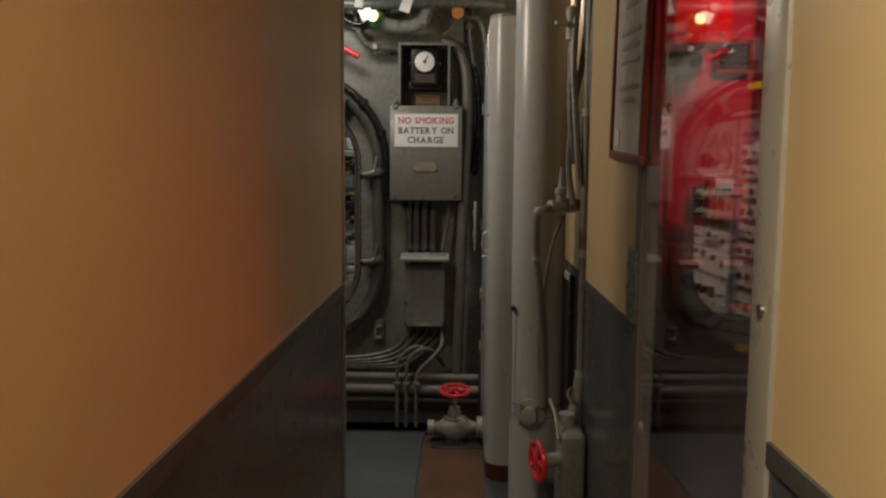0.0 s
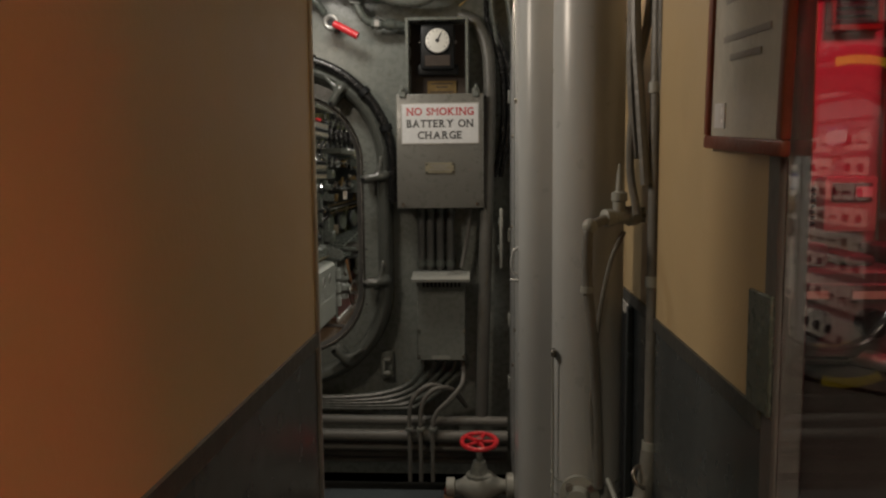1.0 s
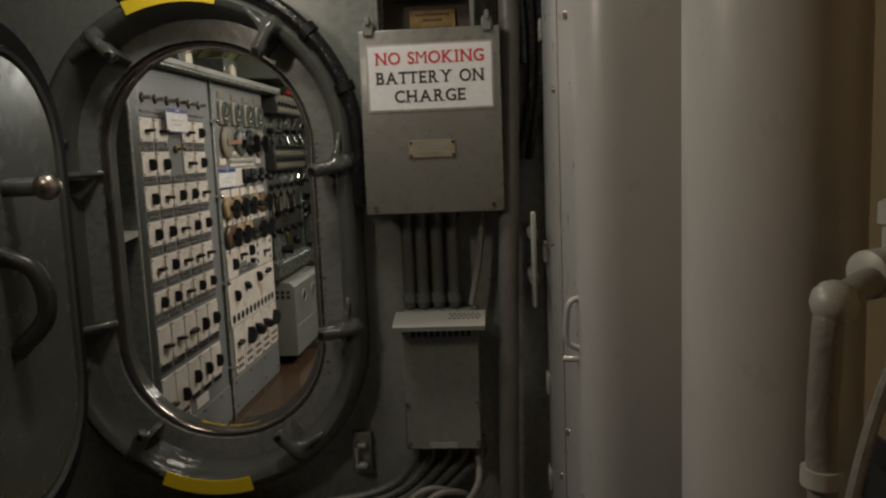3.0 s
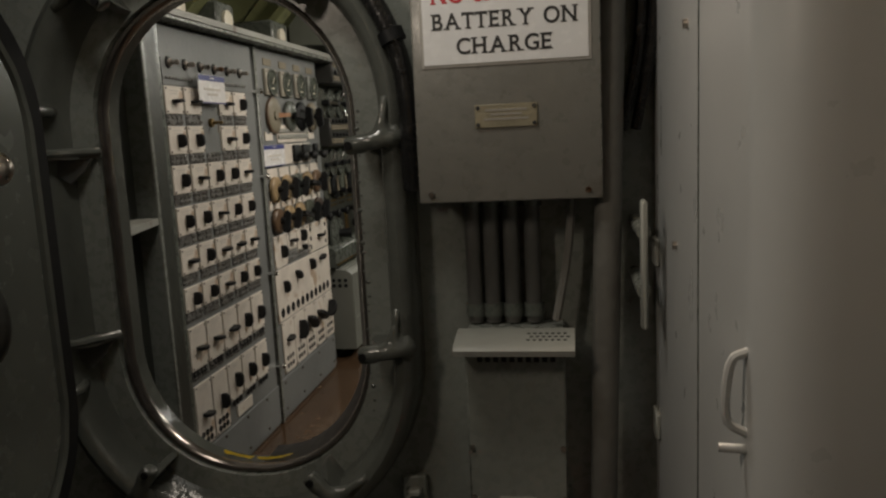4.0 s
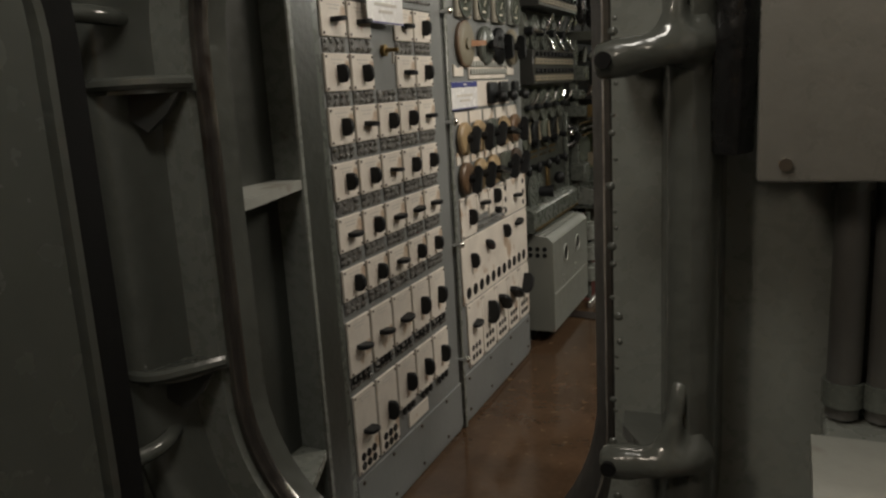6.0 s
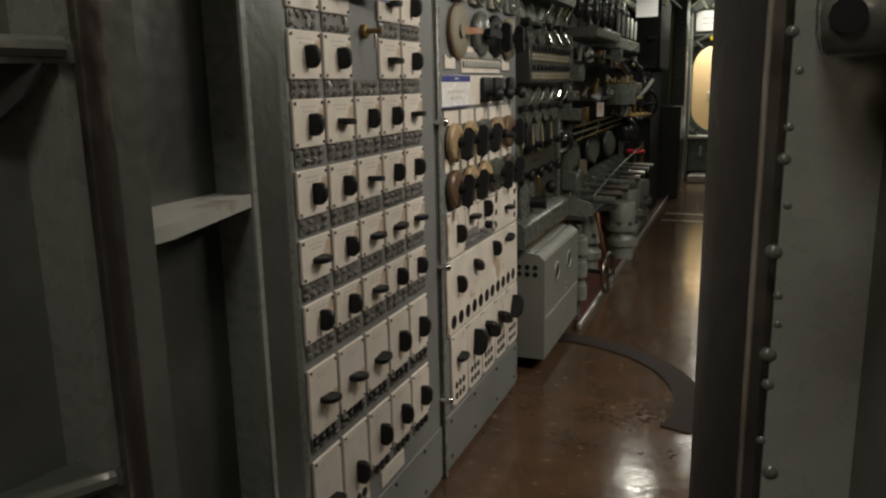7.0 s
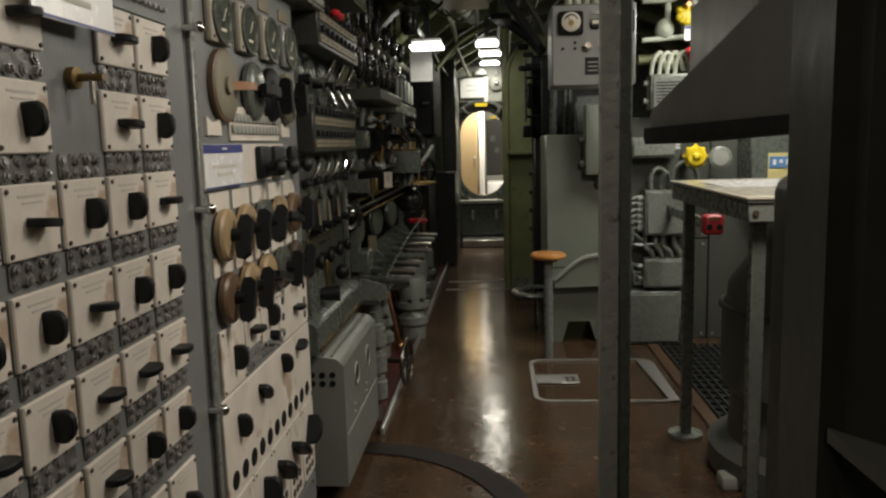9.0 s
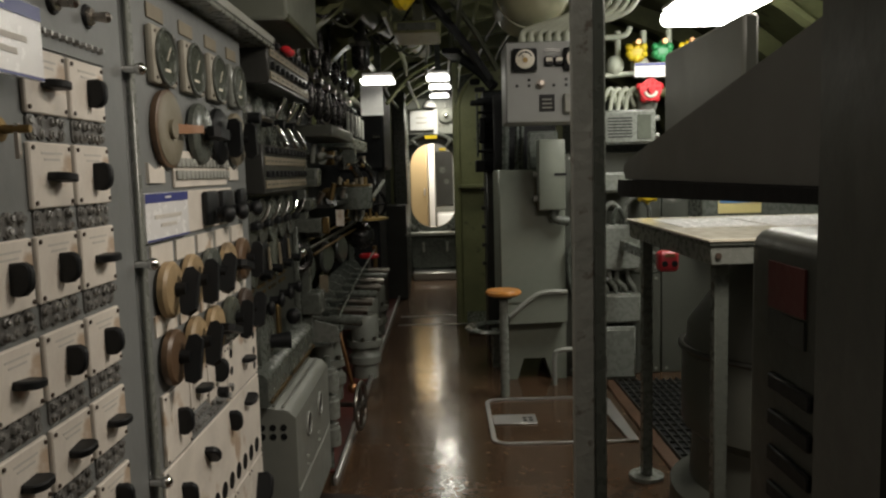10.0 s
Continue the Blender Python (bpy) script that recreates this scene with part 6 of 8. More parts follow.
def heater():
    h = thing("deck_heater", -1.36, 6.8, 0.0, "grey sheet-metal heater with ribbed sloping top", "heater")
    pts = [(-1.47, 6.44, 0.06), (-1.29, 6.44, 0.06), (-1.29, 6.44, 0.49), (-1.315, 6.44, 0.515), (-1.47, 6.44, 0.535)]
    part("case", prism(B(), pts, (0, 0.69, 0)), HEAT, h)
    bm = B()
    for k in range(5):
        x = -1.46 + 0.03 * k
        box(bm, (x, 6.46, 0.534 - 0.004 * k), (x + 0.012, 7.12, 0.541 - 0.0045 * k), 0.002)
    part("rib", bm, HEAT, h)
    for y in (6.66, 6.90):
        d = part("port", cyl(B(), (-1.291, y, 0.40), (-1.288, y, 0.40), 0.038, seg=20), BLACK, h)
        part("port_rim", torus(B(), facing(-1.288, y, 0.40, (1, 0, 0)), 0.04, 0.005, 20, 6), GREY_L, d)
        for z in (0.30, 0.27):
            part("rivet", cyl(B(), (-1.29, y - 0.05, z), (-1.284, y - 0.05, z), 0.006, seg=8), GREY_L, h)
    bm = B()
    for i in range(3):
        for j in range(2):
            cyl(bm, (-1.40 + 0.035 * i, 6.441, 0.46 - 0.03 * j), (-1.40 + 0.035 * i, 6.438, 0.46 - 0.03 * j), 0.011, seg=10)
    part("vent_hole", bm, BLACK, h)
    part("seam", box(B(), (-1.2895, 6.45, 0.235), (-1.286, 7.12, 0.243)), GREY_L, h)
    part("foot", box(B(), (-1.46, 6.46, 0.0), (-1.42, 7.10, 0.06)), GREY_D, h)
    for k, z in enumerate((0.40, 0.28, 0.16)):
        v = thing("relief_valve", -1.30, 7.24, 0.0 if k == 2 else z - 0.05, "stubby grey relief valve beside the heater", "valve", "relief valves")
        part("body", lathe(B(), [(0.02, -0.05), (0.04, -0.045), (0.04, 0.03), (0.032, 0.035), (0.032, 0.05), (0.015, 0.052)], pose(-1.30, 7.23, z), 18), GREY, v)
    p = thing("riser", -1.30, 7.23, 0.0, "thin grey pipe behind the relief valves", "pipe")
    part("run", cyl(B(), (-1.31, 7.24, 0.0), (-1.31, 7.24, 0.5), 0.015), GREY_D, p)


heater()


# ---- manifolds and levers further along ----
FLANGE_BOLT = mesh_of("flange_bolt", cyl(B(), (0, 0, 0), (0, 0, 0.07), 0.013, seg=6), STEEL_D)


def big_valve(y, x=-1.42):
    v = thing("manifold_valve", x, y, 0.0, "flanged grey hydraulic valve body on the manifold", "valve", "manifold valves")
    part("barrel", lathe(B(), [(0.08, 0.0), (0.08, 0.08), (0.10, 0.10), (0.10, 0.14), (0.08, 0.16), (0.075, 0.20), (0.112, 0.205), (0.112, 0.245), (0.09, 0.25), (0.09, 0.385), (0.08, 0.40), (0.03, 0.405)], pose(x, y, 0.0), 24), HEAT, v)
    studs("bolt", v, FLANGE_BOLT, [(x + 0.098 * math.cos(a), y + 0.098 * math.sin(a), 0.20) for a in [2 * math.pi * k / 8 for k in range(8)]])


for y, x in ((8.28, -1.47), (8.75, -1.31), (9.4, -1.36), (10.0, -1.36)):
    big_valve(y, x)


def lever_bank():
    b = thing("lever_bank", -1.45, 8.6, 0.45, "bank of grey control levers on a slotted frame", "lever bank")
    part("front_plate", prism(B(), [(-1.52, 7.52, 0.50), (-1.29, 7.52, 0.50), (-1.30, 7.52, 0.57), (-1.40, 7.52, 0.60), (-1.52, 7.52, 0.60)], (0, 0.02, 0)), GREY, b)
    part("tray", box(B(), (-1.55, 7.54, 0.47), (-1.33, 9.9, 0.49), 0.004), GREY_D, b)
    part("rail", tube(B(), [(-1.30, 7.55, 0.60), (-1.31, 8.5, 0.66), (-1.32, 9.8, 0.70)], 0.006), GREY_D, b)
    part("rail_post", cyl(B(), (-1.32, 9.78, 0.48), (-1.32, 9.78, 0.73), 0.018), BRASS_D, b)
    for k in range(8):
        y = 7.72 + 0.27 * k
        l = part("lever", tube(B(), [(-1.60, y, 0.50), (-1.52, y, 0.57), (-1.33, y + 0.01, 0.565)], 0.013, 8), GREY_D, b)
        part("grip", cyl(B(), (-1.36, y, 0.566), (-1.205, y + 0.01, 0.556), 0.021, 0.024, seg=12), STEEL_D if k % 3 else GREY_D, l, "bare steel lever end")
        part("quadrant", lathe(B(), [(0.02, -0.008), (0.085, -0.006), (0.085, 0.006), (0.02, 0.008)], facing(-1.50, y + 0.09, 0.55, (0, 1, 0)), 20), GREY_D, b)
    part("base_disc", lathe(B(), [(0.03, 0), (0.125, 0.004), (0.125, 0.028), (0.03, 0.032)], pose(-1.39, 8.25, 0.425), 26), DARK, b)
    w = thing("steel_handwheel", -1.22, 8.1, 0.05, "bare steel handwheel standing on edge", "handwheel")
    handwheel(w, facing(-1.215, 7.6, 0.17, (1, -0.12, 0)), 0.11, 0.010, 4, STEEL_D, "wheel")
    part("spindle", cyl(B(), (-1.19, 7.6, 0.17), (-1.42, 7.64, 0.17), 0.012), STEEL_D, w)
    w = thing("red_handwheel", -1.42, 9.75, 0.5, "small red handwheel on the manifold", "handwheel")
    handwheel(w, pose(-1.36, 9.72, 0.66), 0.06, 0.016)
    part("spindle", cyl(B(), (-1.36, 9.72, 0.66), (-1.36, 9.72, 0.49), 0.012), STEEL_D, w)
    r = thing("copper_rod", -1.33, 7.6, 0.0, "copper pipe slanting in front of the valves", "pipe")
    part("run", tube(B(), [(-1.375, 8.12, 0.42), (-1.35, 8.11, 0.30), (-1.315, 8.12, 0.12)], 0.011), COPPER, r)
    part("joint", ball(B(), (-1.315, 8.12, 0.11), 0.03), COPPER, r)
    d = thing("bilge_pan", -1.6, 9.2, 0.0, "dark red painted deck strip under the manifold", "deck strip")
    part("pan", box(B(), (-2.0, 7.2, 0.001), (-1.275, 12.0, 0.008)), DEEP_RED, d)
    k = thing("deck_kerb", -1.265, 9.5, 0.0, "narrow bare metal kerb along the deck edge", "kerb")
    part("bar", box(B(), (-1.275, 7.06, 0.0), (-1.258, 12.0, 0.035), 0.003), ALU, k)


lever_bank()


def vent_levers():
    rng = random.Random(5)
    r = thing("vent_lever_shelf", -1.5, 8.4, 1.45, "grey shelf carrying rows of glossy black vent levers", "lever shelf")
    part("shelf", box(B(), (-1.50, 7.45, 1.440), (-1.278, 8.25, 1.492), 0.006), GYRO, r)
    part("rear_shelf", box(B(), (-1.50, 8.40, 1.42), (-1.325, 9.5, 1.49), 0.006), GREY_D, r)
    for k in range(8):
        y = 7.34 + 0.235 * k
        g = part("lever", tube(B(), [(-1.40, y, 1.49), (-1.385, y, 1.60), (-1.395, y + 0.01, 1.80), (-1.40, y + 0.01, 2.0)], 0.009, 8), BLACK_G, r, "black lever rod")
        part("grip", ball(B(), (-1.355, y, 1.60), 0.085, (0.34, 0.14, 1.0), 16), BLACK_G, g, "glossy black oval grip")
        part("trim", torus(B(), facing(-1.352, y - 0.012, 1.60, (0.25, -1, 0)) @ Matrix.Diagonal((0.36, 1.02, 1, 1)), 0.082, 0.004, 26, 5), STEEL_D if k % 2 == 0 else BLACK_G, g)
        part("clevis", box(B(), (-1.40, y - 0.012, 1.70), (-1.365, y + 0.012, 1.735), 0.004), STEEL_D, g)
    for k in range(5):
        y = 7.50 + 0.33 * k
        g = part("upper_lever", cyl(B(), (-1.375, y, 1.80), (-1.375, y, 2.05), 0.010, seg=10), BLACK_G, r)
        part("grip", ball(B(), (-1.350, y, 1.80), 0.062, (0.42, 0.20, 1.0), 14), BLACK_G, g, "glossy black oval grip")
        part("trim", torus(B(), facing(-1.348, y - 0.012, 1.80, (0.25, -1, 0)) @ Matrix.Diagonal((0.44, 1.02, 1, 1)), 0.060, 0.003, 24, 5), CHROME if k in (2, 3) else STEEL_D, g)
    for k in range(5):
        y = 8.45 + 0.2 * k
        part("indicator", box(B(), (-1.335, y, 1.50), (-1.32, y + 0.025, 1.62 + rng.uniform(-0.02, 0.02)), 0.003), GREY_L, r)
    # long black sheet in place of the shade behind the levers
    part("back", box(B(), (-1.75, 7.25, 0.9), (-1.64, 11.5, 2.1)), BLACK, r, "black sheet put in for the shade behind the levers")


vent_levers()


def instruments():
    rng = random.Random(3)
    p = thing("instrument_post", -1.48, 7.4, 0.55, "grey square post with brackets", "post")
    part("post", box(B(), (-1.43, 7.36, 0.55), (-1.39, 7.42, 1.44), 0.005), GREY_D, p)
    for z0, z1, x0, x1 in ((1.22, 1.30, -1.43, -1.335), (1.0, 1.08, -1.40, -1.325), (1.12, 1.17, -1.41, -1.36), (0.66, 0.76, -1.43, -1.34)):
        part("block", box(B(), (x0, 7.33, z0), (x1, 7.46, z1), 0.008), GREY_D, p)
    part("arm", box(B(), (-1.455, 7.28, 1.025), (-1.315, 7.33, 1.085), 0.006), GREY_D, p)
    part("arm_end", box(B(), (-1.314, 7.285, 1.02), (-1.285, 7.33, 1.09), 0.004), BRASS_D, p)
    part("name_card", box(B(), (-1.30, 7.62, 1.03), (-1.262, 7.624, 1.105)), PLATE, p, "white card")
    part("lower_card", box(B(), (-1.385, 7.60, 0.72), (-1.345, 7.604, 0.80)), PLATE_D, p)
    part("ball_knob", ball(B(), (-1.40, 7.26, 0.945), 0.022), CHROME, p, "bright ball knob")
    part("black_ring", torus(B(), facing(-1.42, 7.28, 0.92, (0.5, -1, 0)), 0.05, 0.018, 20, 8), BLACK_G, p)
    # trays of small brass and steel mechanisms under the lever shelf
    s = thing("brass_gear_stand", -1.45, 9.2, 0.0, "cluttered stand of brass gear wheels, rods and a grey drum", "instrument stand")
    part("leg", box(B(), (-1.58, 7.9, 0.0), (-1.54, 7.96, 1.02)), GREY_D, s)
    part("leg", box(B(), (-1.58, 10.3, 0.0), (-1.54, 10.36, 1.02)), GREY_D, s)
    part("top_tray", box(B(), (-1.60, 7.7, 1.355), (-1.36, 9.6, 1.37)), DARK, s)
    part("mid_tray", box(B(), (-1.60, 7.75, 1.11), (-1.345, 8.6, 1.125)), DARK, s)
    part("gear_tray", box(B(), (-1.60, 8.6, 1.085), (-1.26, 9.3, 1.10), 0.005), BRASS_D, s)
    looks = (BRASS_D, STEEL_D, GREY_D, BRASS_D, DARK, COPPER_D, STEEL, GREY)
    for k in range(46):
        y = 7.6 + 1.9 * (k % 23) / 23 + rng.uniform(-0.03, 0.03)
        low = k >= 23
        x = rng.uniform(-1.47, -1.33)
        z = rng.uniform(1.13, 1.17) if low else rng.uniform(1.30, 1.37)
        mt = looks[rng.randrange(8)]
        kind = rng.randrange(4)
        if kind == 0:
            bm = cyl(B(), (x, y, z), (x + rng.uniform(-0.02, 0.03), y, z + rng.uniform(0.04, 0.09)), rng.uniform(0.008, 0.016), rng.uniform(0.006, 0.018), seg=10)
            part("fitting", bm, mt, s)
        elif kind == 1:
            part("small_gear", lathe(B(), [(0.01, 0), (0.035, 0.003), (0.035, 0.012), (0.01, 0.014)], facing(x, y, z, (rng.uniform(0, 1), rng.uniform(-1, -0.2), rng.uniform(0, 1))), 16), mt, s)
        elif kind == 2:
            part("block", box(B(), (x, y, z - 0.02), (x + rng.uniform(0.03, 0.07), y + 0.05, z + rng.uniform(0.01, 0.06)), 0.004), mt, s)
        else:
            part("cap", ball(B(), (x, y, z + 0.02), rng.uniform(0.012, 0.024), seg=10), mt, s)
    part("drum", lathe(B(), [(0.11, 0.0), (0.115, 0.01), (0.115, 0.12), (0.10, 0.13), (0.03, 0.132)], pose(-1.32, 8.5, 1.07), 26), GREY_D, s, "grey drum")
    part("drum_rim", torus(B(), pose(-1.32, 8.5, 1.205), 0.10, 0.008, 26, 6), BRASS_D, s)
    for k in range(9):
        a = 2 * math.pi * k / 9
        part("stud", cyl(B(), (-1.32 + 0.075 * math.cos(a), 8.5 + 0.075 * math.sin(a), 1.20), (-1.32 + 0.075 * math.cos(a), 8.5 + 0.075 * math.sin(a), 1.20 + rng.uniform(0.02, 0.06)), 0.012, seg=8), (BRASS_D, STEEL, PLATE_D)[k % 3], s)
    part("gear_ring", lathe(B(), [(0.10, 0.0), (0.135, 0.004), (0.135, 0.016), (0.10, 0.018)], pose(-1.27, 8.75, 0.985), 30), BRASS, s, "brass gear ring")
    for k in range(10):
        a = rng.uniform(0, 6.28)
        q = Vector((-1.30 + rng.uniform(0.02, 0.12) * math.cos(a), 8.75 + 0.14 * math.sin(a), 0.99))
        part("pin", cyl(B(), q, q + Vector((rng.uniform(-0.02, 0.02), 0, rng.uniform(0.03, 0.10))), rng.uniform(0.006, 0.014), seg=8), (BRASS_D, STEEL_D, GREY)[k % 3], s)
    part("black_ball", ball(B(), (-1.33, 8.9, 0.88), 0.09, seg=16), BLACK_G, s)
    for k in range(3):
        z = 0.965 - 0.03 * k
        part("shaft", cyl(B(), (-1.44 + 0.02 * k, 7.55, z), (-1.36 + 0.01 * k, 9.0, z + 0.03), 0.007 + 0.002 * (k % 2), seg=10), (BRASS_D, STEEL_D, BRASS_D, GREY_D, BRASS_D)[k], s)
    part("curved_arm", tube(B(), [(-1.34, 9.3, 1.05), (-1.26, 9.3, 1.13), (-1.20, 9.35, 1.22)], 0.014, 8), GREY, s)
    part("hose", tube(B(), [(-1.40, 9.0, 1.35), (-1.34, 9.1, 1.24), (-1.32, 9.2, 1.14), (-1.36, 9.2, 1.02)], 0.026, 10), BLACK_G, s)
    part("hose", tube(B(), [(-1.36, 9.3, 1.36), (-1.29, 9.4, 1.27), (-1.27, 9.4, 1.16), (-1.31, 9.4, 1.05)], 0.022, 10), BLACK_G, s)
    for k, (y, z) in enumerate(((8.1, 0.78), (8.8, 0.76), (9.5, 0.74))):
        g = thing("gauge", -1.6, y, z - 0.1, "round dark gauge behind the shafts", "gauge", "gauges behind the shafts")
        part("body", lathe(B(), [(0.09, 0), (0.10, 0.05), (0.09, 0.06)], facing(-1.58, y, z, (1, -0.3, 0)), 24), DARK, g)
        part("dial", lathe(B(), [(0.08, 0.061), (0.08, 0.063), (0.02, 0.064)], facing(-1.58, y, z, (1, -0.3, 0)), 24), DIAL_D, g)
    # steering stand in the shade, which is put into the black of its cases
    h = thing("steering_stand", -1.5, 10.6, 0.0, "steering stand coloured near-black for its shade, with a small dark wheel", "steering stand")
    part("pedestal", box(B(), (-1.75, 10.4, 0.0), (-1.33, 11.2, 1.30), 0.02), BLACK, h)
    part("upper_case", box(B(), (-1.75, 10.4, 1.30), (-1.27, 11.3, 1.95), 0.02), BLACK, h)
    handwheel(h, facing(-1.40, 10.32, 1.02, (0.1, -1, 0)), 0.13, 0.014, 5, BLACK_G, "wheel")
    part("axle", cyl(B(), (-1.40, 10.32, 1.02), (-1.40, 10.42, 1.02), 0.025), STEEL_D, h)
    part("bracket", box(B(), (-1.36, 10.36, 1.56), (-1.30, 10.40, 1.58)), CHROME, h)
    c = thing("frame_post", -1.27, 12.0, 0.0, "dark grey deep frame post beside the far doorway", "post")
    part("post", box(B(), (-1.30, 12.0, 0.0), (-1.165, 12.3, 2.1), 0.01), GREY_D, c)
    part("lower_case", box(B(), (-1.40, 11.7, 0.0), (-1.17, 11.99, 0.95), 0.01), DARK, c)
    part("edge_strip", box(B(), (-1.335, 12.0, 0.9), (-1.305, 12.04, 2.0), 0.004), OLIVE, c, "olive edge strip")
    k = thing("hanging_card", -1.27, 9.45, 1.674, "blank white card hanging below the lamp", "card")
    part("sheet", box(B(), (-1.352, 9.45, 1.674), (-1.196, 9.454, 1.894)), WHITE, k)


instruments()


# ---- overhead in the control room ----
def tube_lamp(x, y, z, w, d, label="white fluorescent lamp box, lit", mat=TUBE):
    """z is the underside of the diffuser."""
    l = thing("ceiling_lamp", x, y, z, label, "lamp", "ceiling lamps")
    part("diffuser", box(B(), (x - w / 2, y - d / 2, z), (x + w / 2, y + d / 2, z + (0.085 if d > 0.5 else 0.022)), 0.038 if d > 0.5 else 0.006, 4), mat, l, "glowing white diffuser")
    part("housing", box(B(), (x - w / 2 + 0.01, y - d / 2 + 0.015, z + (0.086 if d > 0.5 else 0.034)), (x + w / 2 - 0.01, y + d / 2 - 0.015, z + (0.11 if d > 0.5 else 0.062)), 0.006), WHITE, l)
    part("spacer", box(B(), (x - 0.03, y - 0.03, z + 0.02), (x + 0.03, y + 0.03, z + 0.036)), GREY, l)
    part("stem", box(B(), (x - 0.02, y - 0.02, z + 0.06), (x + 0.02, y + 0.02, z + 0.30)), GREY_D, l)


tube_lamp(-1.19, 8.98, 1.838, 0.21, 0.16)
tube_lamp(-0.812, 9.9, 1.960, 0.17, 0.16)
tube_lamp(-0.80, 12.05, 2.125, 0.22, 0.18)
tube_lamp(-0.81, 13.08, 2.135, 0.22, 0.16)
tube_lamp(0.56, 7.75, 2.0, 0.36, 0.95, mat=TUBE_BIG)


def overhead():
    rng = random.Random(11)
    for k in range(11):
        x = -1.40 + 0.17 * k + rng.uniform(-0.03, 0.03)
        zc = 0.45 + math.sqrt(max(1.94 ** 2 - x * x, 0)) - rng.uniform(0.0, 0.04)
        y0 = 7.9 if k < 4 else 7.2
        p = thing("hull_pipe", x, 8.5, zc - 0.03, "olive or grey pipe running along the hull overhead", "pipe", "overhead pipes")
        part("run", tube(B(), [(x, y0, zc), (x + 0.02, 9.4, zc - 0.01), (x - 0.02, 11.0, zc + 0.01), (x, 13.5, zc)], rng.choice((0.012, 0.016, 0.022, 0.026)), 10), rng.choice((OLIVE, OLIVE_D, OLIVE, OLIVE_D, OLIVE_D)), p)
    # ribs of pipework slanting up beside the lamps
    for k, (a, b, r) in enumerate((((-1.21, 10.0, 1.80), (-0.80, 10.3, 2.17), 0.016), ((-1.17, 10.2, 1.88), (-0.86, 10.5, 2.17), 0.014), ((-1.24, 10.1, 1.92), (-0.98, 10.4, 2.16), 0.012))):
        q = thing("slanting_pipe", a[0], a[1], a[2], "olive pipe slanting up towards the overhead", "pipe", "slanting pipes")
        mid = ((a[0] + b[0]) / 2 - 0.03, (a[1] + b[1]) / 2, (a[2] + b[2]) / 2 + 0.03)
        part("run", tube(B(), [a, mid, b], r, 10), (OLIVE, OLIVE_D, OLIVE_D)[k], q)
    d = thing("air_duct", -1.0, 9.0, 1.95, "broad olive duct curving along the overhead", "duct")
    part("shell", tube(B(), [(-1.30, 7.3, 2.10), (-1.12, 8.2, 2.10), (-0.98, 9.2, 2.16), (-0.92, 10.2, 2.24)], 0.075, 16), OLIVE_D, d)
    for y, x, z in ((8.2, -1.12, 2.10), (9.2, -0.98, 2.16)):
        part("band", torus(B(), facing(x, y, z, (0.14, 1, 0.04)), 0.076, 0.008, 22, 6), OLIVE, d)
    for k in range(6):
        x, y = -1.36 + 0.07 * k, 7.35 + 0.25 * k
        c = thing("sagging_cable", x, y, 1.95, "dark cable sagging between the hull frames", "cable", "overhead cables")
        part("sheath", tube(B(), [(x - 0.1, y, 2.12), (x, y + 0.12, 1.99), (x + 0.09, y + 0.16, 1.98), (x + 0.2, y + 0.3, 2.18)], 0.008, 8), (BLACK_G, OLIVE_D, OLIVE_D)[k % 3], c)
    for k in range(7):
        y = 9.3 + 0.15 * k
        c = thing("cable_clamp", -0.73, y, 2.05, "small dark cable clamp on the overhead", "clamp", "cable clamps")
        part("body", box(B(), (-0.78 + 0.012 * k, y, 2.06 + 0.012 * k), (-0.66 + 0.012 * k, y + 0.05, 2.10 + 0.012 * k), 0.008), BLACK, c)
        part("stem", cyl(B(), (-0.72 + 0.012 * k, y + 0.02, 2.09 + 0.012 * k), (-0.72, y + 0.02, 2.36), 0.012), OLIVE_D, c)
    b = thing("overhead_case", -1.35, 6.75, 1.76, "grey-green box hung above the rack", "box")
    part("body", box(B(), (-1.60, 6.55, 1.77), (-1.28, 7.15, 1.98), 0.01), GREY_GN, b)
    part("frame", box(B(), (-1.295, 6.56, 1.765), (-1.275, 7.14, 1.79), 0.003), OLIVE_D, b)
    h = thing("pendant_lamp", -1.15, 8.0, 1.76, "dark glass pendant lamp, unlit", "lamp")
    part("globe", lathe(B(), [(0.01, 0.0), (0.035, 0.008), (0.047, 0.035), (0.047, 0.10), (0.044, 0.12)], pose(-1.195, 8.0, 1.79), 20), BLACK_G, h, "near-black glossy globe")
    part("cap", lathe(B(), [(0.05, 0.0), (0.055, 0.02), (0.03, 0.05), (0.02, 0.30)], pose(-1.195, 8.0, 1.91), 16), DARK, h)
    f = thing("ceiling_speaker", -0.9, 8.2, 1.97, "flat olive framed panel under the overhead", "panel")
    part("frame", box(B(), (-1.03, 8.0, 1.975), (-0.785, 8.4, 2.035), 0.01), OLIVE, f)
    part("face", box(B(), (-1.005, 7.994, 1.985), (-0.81, 7.999, 2.022)), GREY_D, f)
    part("hanger", box(B(), (-0.93, 8.18, 2.035), (-0.88, 8.22, 2.4)), OLIVE_D, f)
    y = thing("yellow_fitting", -0.95, 7.5, 1.98, "yellow painted fitting on the overhead", "fitting")
    part("body", lathe(B(), [(0.05, 0), (0.06, 0.03), (0.03, 0.09)], facing(-0.98, 7.5, 2.03, (0.7, -0.3, 0.2)), 14), YELLOW, y)
    part("arm", tube(B(), [(-1.0, 7.55, 2.03), (-1.1, 7.6, 2.10), (-1.2, 7.7, 2.2)], 0.018), OLIVE_D, y)
